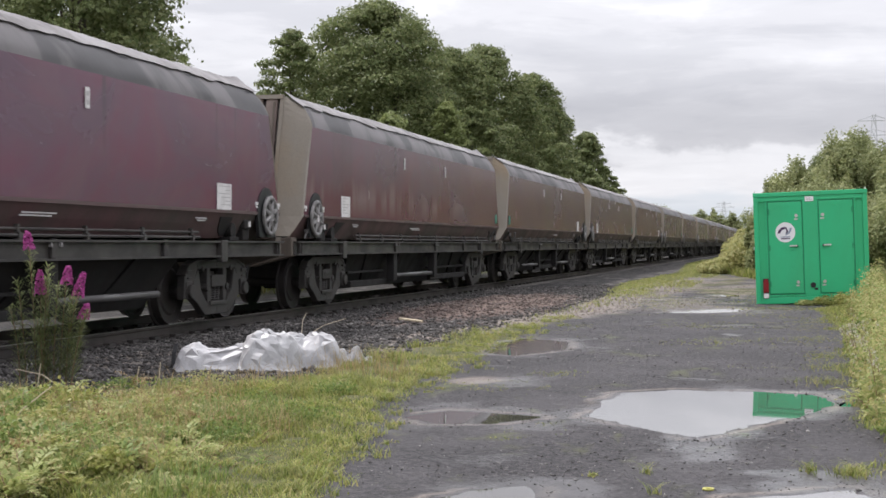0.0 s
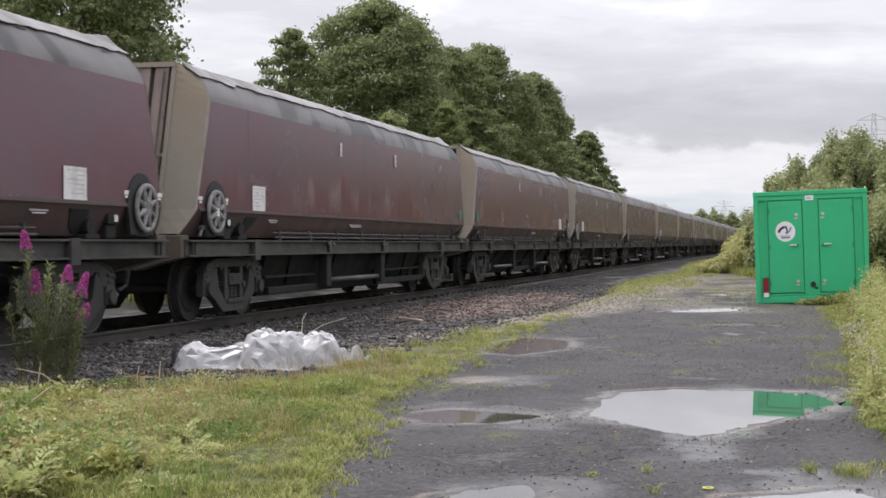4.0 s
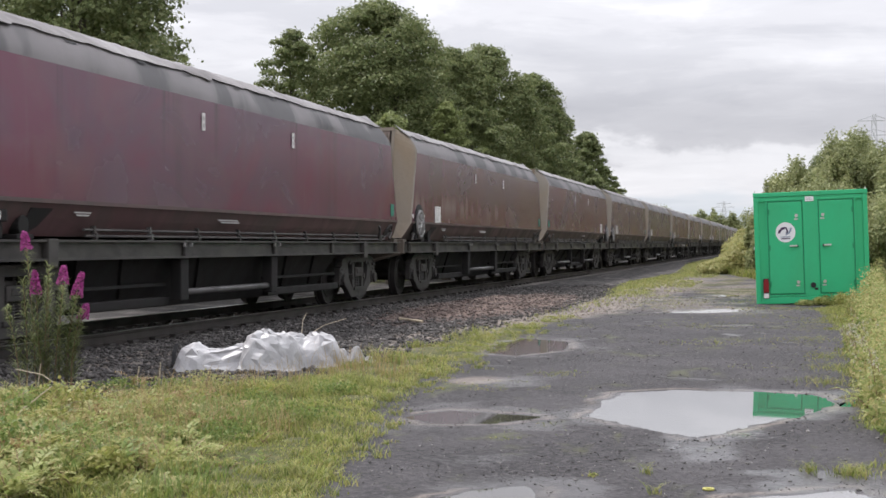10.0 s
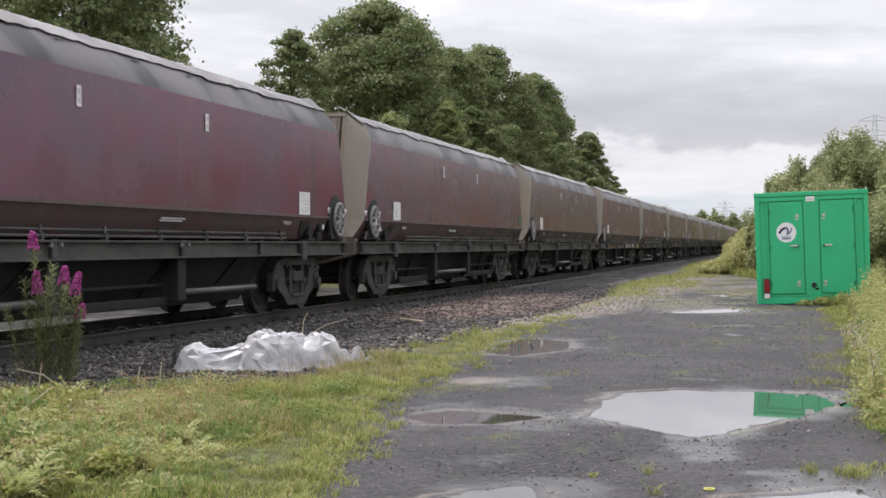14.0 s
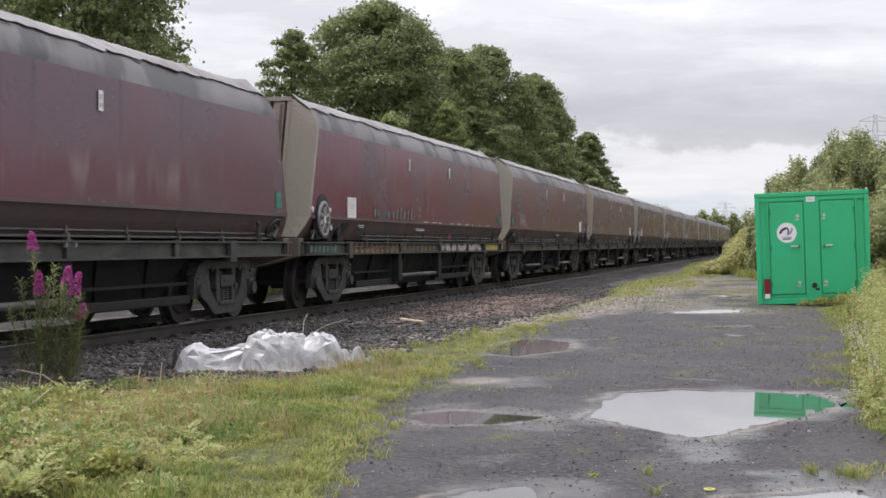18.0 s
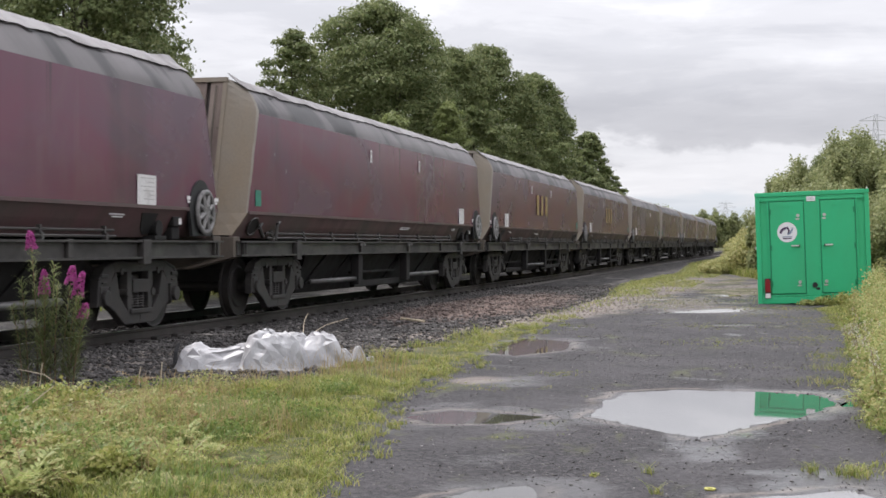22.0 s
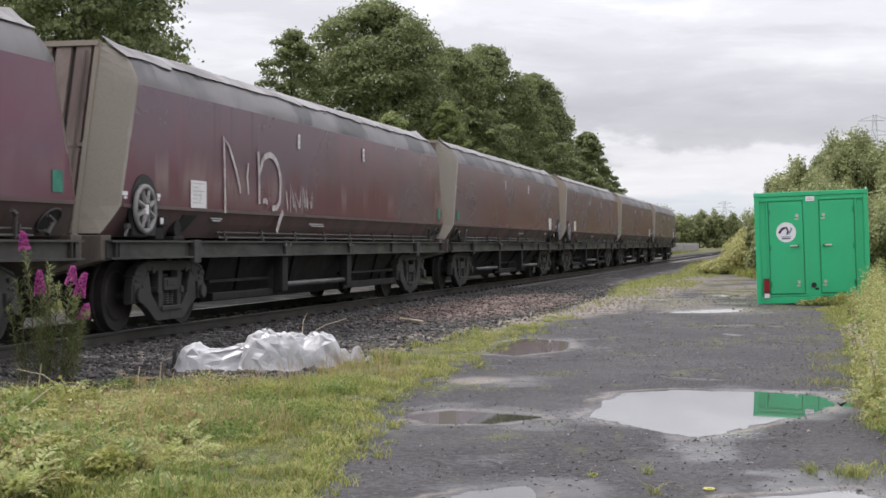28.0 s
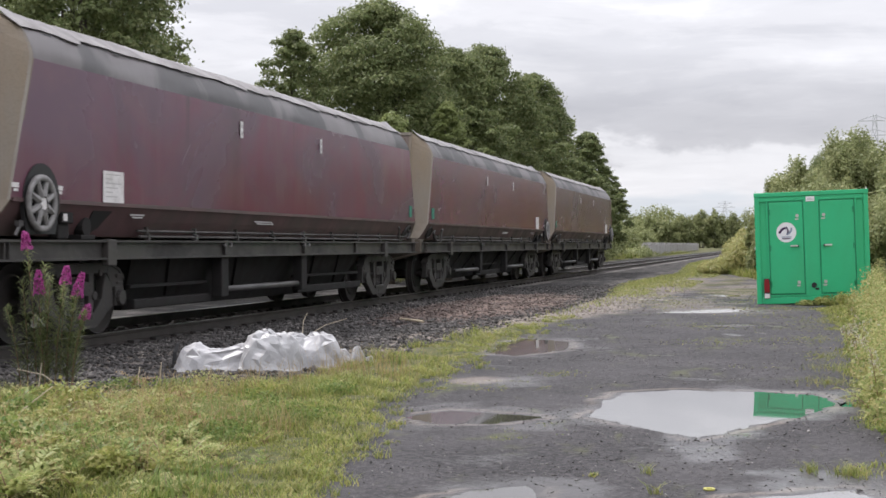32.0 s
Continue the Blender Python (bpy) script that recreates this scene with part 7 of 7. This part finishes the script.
def build_plants():
    for i, (b, h, ln, fl, lv) in enumerate([
            ((-6.05, 10.80), 1.33, (-0.06, -0.03), 0.11, 190), ((-5.98, 10.75), 1.03, (-0.03, 0.0), 0.19, 150), ((-5.86, 10.85), 1.05, (0.06, 0.02), 0.14, 170),
            ((-5.80, 10.82), 1.00, (0.13, 0.04), 0.20, 150), ((-5.74, 10.82), 0.74, (0.11, 0.02), 0.16, 120), ((-5.92, 10.7), 0.98, (0.02, 0.02), 0.0, 190), ((-5.84, 10.72), 0.90, (0.05, 0.03), 0.0, 190),
            ((-6.10, 10.74), 0.95, (-0.06, 0.0), 0.0, 190), ((-5.76, 10.78), 0.82, (0.09, 0.0), 0.0, 170), ((-5.97, 10.86), 1.06, (0.0, 0.03), 0.0, 180),
            ((-6.14, 10.70), 0.74, (-0.12, 0.0), 0.0, 150), ((-5.70, 10.74), 0.66, (0.12, 0.0), 0.0, 150), ((-5.90, 10.66), 0.62, (-0.05, -0.04), 0.0, 150)]):
        willowherb(b, h, ln, 700 + i, fl, int(lv * 1.15))
    rs = np.random.RandomState(900)
    # herbs and weeds in the near verge, thick on the railway side
    rng = random.Random(77)
    n = 0
    while n < 190:
        y = rng.uniform(6.3, 11.2)
        x = rng.uniform(-6.4, -2.4)
        edge = float(lerp_line(YARD_EDGE, np.array([y]))[0]) - x
        bal = x - float(lerp_line(BALLAST_EDGE, np.array([y]))[0])
        if edge < 0.35 or bal < 0.05 or rng.random() > 0.15 + 0.45 * edge:
            continue
        big = min(1.0, 0.45 + 0.3 * edge)
        frond_plant((x, y), rng.randint(9, 16), big * rng.uniform(0.15, 0.34), 1000 + n, "ferny yellow-green herb in the verge" if n % 3 else "low leafy green herb in the verge", (WEED, HERB, GRASS_LEAF)[n % 3])
        n += 1
    # bracken-like fronds, pale and tall, thick towards the railway
    n = 0
    while n < 80:
        y = rng.uniform(6.0, 9.4)
        x = rng.uniform(-5.8, -2.4)
        if x > (-0.60 + 0.22 * rng.random() ** 1.5) * y or x < -0.64 * y + 0.1:
            continue
        frond_plant((x, y), rng.randint(8, 13), rng.uniform(0.20, 0.38), 2000 + n, "pale arching bracken fronds in the verge", (FERN, HERB, FERN, GRASS_LEAF, WEED)[n % 5] if n % 13 else RUSTY, 17, 0.055)
        n += 1
    for i in range(16):
        y = rng.uniform(7.5, 11.0)
        x = -0.45 * y + rng.uniform(-0.5, 0.5)
        frond_plant((x, y), 9, rng.uniform(0.14, 0.26), 2200 + i, "rust-brown dying herb in the verge", RUSTY, 9, 0.05)
    # broad-leaved herbs in the near corner
    for i, (x, y, r, h) in enumerate([(-5.10, 9.1, 0.20, 0.20), (-4.92, 9.0, 0.22, 0.22), (-4.70, 8.95, 0.18, 0.19), (-4.70, 8.3, 0.24, 0.26), (-4.42, 8.0, 0.22, 0.24), (-4.25, 7.5, 0.22, 0.24), (-3.95, 7.1, 0.20, 0.22),
                                      (-3.75, 6.8, 0.18, 0.2), (-3.9, 7.9, 0.2, 0.2), (-3.5, 7.0, 0.16, 0.16), (-4.6, 8.8, 0.2, 0.24), (-3.62, 6.4, 0.2, 0.22), (-4.05, 6.9, 0.2, 0.24), (-3.3, 6.6, 0.15, 0.16)]):
        bush("leafy_herb", (x, y), (r, r, h), 620, 0.031, 2700 + i, "broad-leaved yellow-green herb in the verge", (HERB, GRASS_LEAF, WEED)[i % 3], "weeds")
    for i in range(26):
        y = 6.4 + 4.4 * rng.random()
        x = -3.1 - 2.4 * rng.random() * (y - 4) / 6
        bush("weed_clump", (x, y), (rng.uniform(0.18, 0.4), rng.uniform(0.18, 0.4), rng.uniform(0.09, 0.24)), 700, 0.020, 620 + i, "small-leaved green weeds low in the verge", HERB if i % 2 else WEED, "weeds")
    for i, (x, y, q) in enumerate([(0.72, 9.3, 0.35), (0.80, 10.3, 0.5), (0.78, 11.6, 0.55), (0.86, 12.8, 0.6), (0.95, 14.2, 0.7), (0.98, 15.8, 0.6), (1.05, 17.6, 0.7), (1.1, 19.6, 0.8), (1.2, 22.0, 0.8),
                                   (1.4, 24.6, 0.9), (1.6, 26.8, 0.9), (1.5, 12.5, 1.0), (1.6, 15.5, 1.1), (1.8, 18.5, 1.2), (1.9, 21.0, 1.3), (2.0, 24.0, 1.3)]):
        bush("weed_clump", (x, y), (0.32, 0.6, q), 2600, 0.018 + 0.0007 * y, 560 + i, "tall weeds and nettles at the yard's edge", WEED, "weeds")
    for i in range(46):
        y = 9.0 * (24 / 9.0) ** rng.random()
        x = float(lerp_line(RIGHT_EDGE, np.array([y]))[0]) + 0.05 + 0.22 * rng.random() + 0.025 * max(0.0, y - 12)
        q = rng.uniform(0.16, 0.42) * (0.7 + 0.02 * y)
        if i % 2:
            frond_plant((x, y), rng.randint(10, 16), q, 2400 + i, "nettle-like green herb at the yard's edge", (WEED, FERN, HERB)[i % 3], 12, 0.06)
        else:
            bush("weed_clump", (x, y), (rng.uniform(0.10, 0.18), rng.uniform(0.12, 0.25), q * 1.2), 480, 0.024 + 0.0006 * y, 2500 + i, "upright leafy weeds at the yard's edge", (WEED, GRASS_LEAF, HERB)[i % 3], "weeds")
    for i in range(30):
        y = 9.2 + 9.0 * rng.random()
        seed_head((float(lerp_line(RIGHT_EDGE, np.array([y]))[0]) + 0.03 + 0.16 * rng.random(), y), rng.uniform(0.24, 0.48), 840 + i)
    for i, (x, y) in enumerate([(0.35, 29.1), (0.65, 29.0), (0.95, 29.1), (1.2, 28.9), (1.5, 29.0), (1.75, 28.7), (1.35, 28.3), (1.05, 28.6)]):
        bush("weed_clump", (x, y), (0.26, 0.24, 0.13 + 0.07 * (i % 3) + 0.1 * (x > 1)), 900, 0.035, 590 + i, "grassy weeds at the foot of the trailer", GRASS_LEAF if i % 2 else WEED, "weeds")
    # a lost ring of yellow plastic
    ring = [(-0.38 + 0.024 * math.cos(0.3927 * i), 7.16 + 0.024 * math.sin(0.3927 * i), float(ground_height(np.array([-0.38]), np.array([7.16]))[0]) + 0.006) for i in range(17)]
    tagged(part("plastic_ring", Geo().pipe(ring, [0.006] * 17, 6), principled("yellow_plastic", (0.42, 0.40, 0.10), 0.5)[0], smooth=True), "small yellow plastic ring lying on the yard", "ring")
    # dead stalks and a stick on the ballast
    pale = principled("dry_stalk", (0.42, 0.36, 0.26), 0.8)[0]
    for pts in ([(-4.705, 7.900, -0.037), (-4.579, 8.000, 0.183), (-4.428, 8.100, 0.323)],
                [(-5.450, 10.200, 0.054), (-5.658, 10.200, 0.182), (-5.887, 10.200, 0.221)],
                [(-5.534, 9.900, -0.004), (-5.529, 9.900, 0.134), (-5.506, 9.900, 0.297)],
                [(-5.189, 10.900, 0.000), (-5.189, 10.900, 0.116), (-5.174, 10.900, 0.195)],
                [(-4.989, 10.900, 0.005), (-4.994, 10.900, 0.120), (-4.984, 10.900, 0.236)],
                [(-6.3, 18.2, -0.03), (-6.42, 18.6, 0.16), (-6.5, 19.0, 0.25)], [(-6.2, 18.0, -0.03), (-6.02, 18.3, 0.12), (-5.8, 18.6, 0.20)]):
        ob = part("dry_stalk", Geo().pipe([(pts[0][0], pts[0][1], -0.03)] + pts if pts[0][2] > 0.1 else pts, [0.005, 0.005, 0.004, 0.003][:len(pts) + (pts[0][2] > 0.1)], 5), pale)
        tagged(ob, "bleached dead stalk standing in the verge", "stalk")
    ob = part("stick", Geo().tube((-5.95, 21.9, 0.03), (-5.35, 21.0, 0.04), 0.022, 0.018, 6), pale)
    tagged(ob, "pale bare stick lying on the ballast", "stick")


build_plants()


def motions():
    times = list(range(0, 33))
    for k, w in WAGONS.items():
        walk(w, [(t, pose(TRACK_X, wagon_y(k, t), RAIL_Z, 0, 0, 0 if FIRST[k] else 180)) for t in times])
    # wheels roll; those of turned wagons spin the other way in their own space
    first = {}
    for ob in WHEELSETS:
        turned = ob.parent.parent.matrix_basis.to_euler().z > 1
        if turned not in first:
            rows = []
            for i in range(int(SECONDS * 15) + 1):
                t = i / 15
                a = (wagon_y(0, t) - wagon_y(0, 0)) / WHEEL_RADIUS
                rows.append((t, Matrix.Rotation(a if turned else -a, 4, "X")))
            walk(ob, rows)
            first[turned] = ob.animation_data.action
        else:
            ob.rotation_mode = "QUATERNION"
            ob.animation_data_create()
            ob.animation_data.action = first[turned]
            ob.animation_data.action_slot = first[turned].slots[0]
    # stems sway in the draught
    for i, s in enumerate(STEMS):
        m = s.matrix_basis.copy()
        rows = []
        for j in range(0, 65):
            t = j * 0.5
            rows.append((t, m @ pose(0, 0, 0, 1.2 * math.sin(2.1 * t + i), 1.8 * math.sin(2.9 * t + 0.7 * i) + 0.8 * math.sin(5.1 * t + 2 * i), 0)))
        walk(s, rows)


motions()
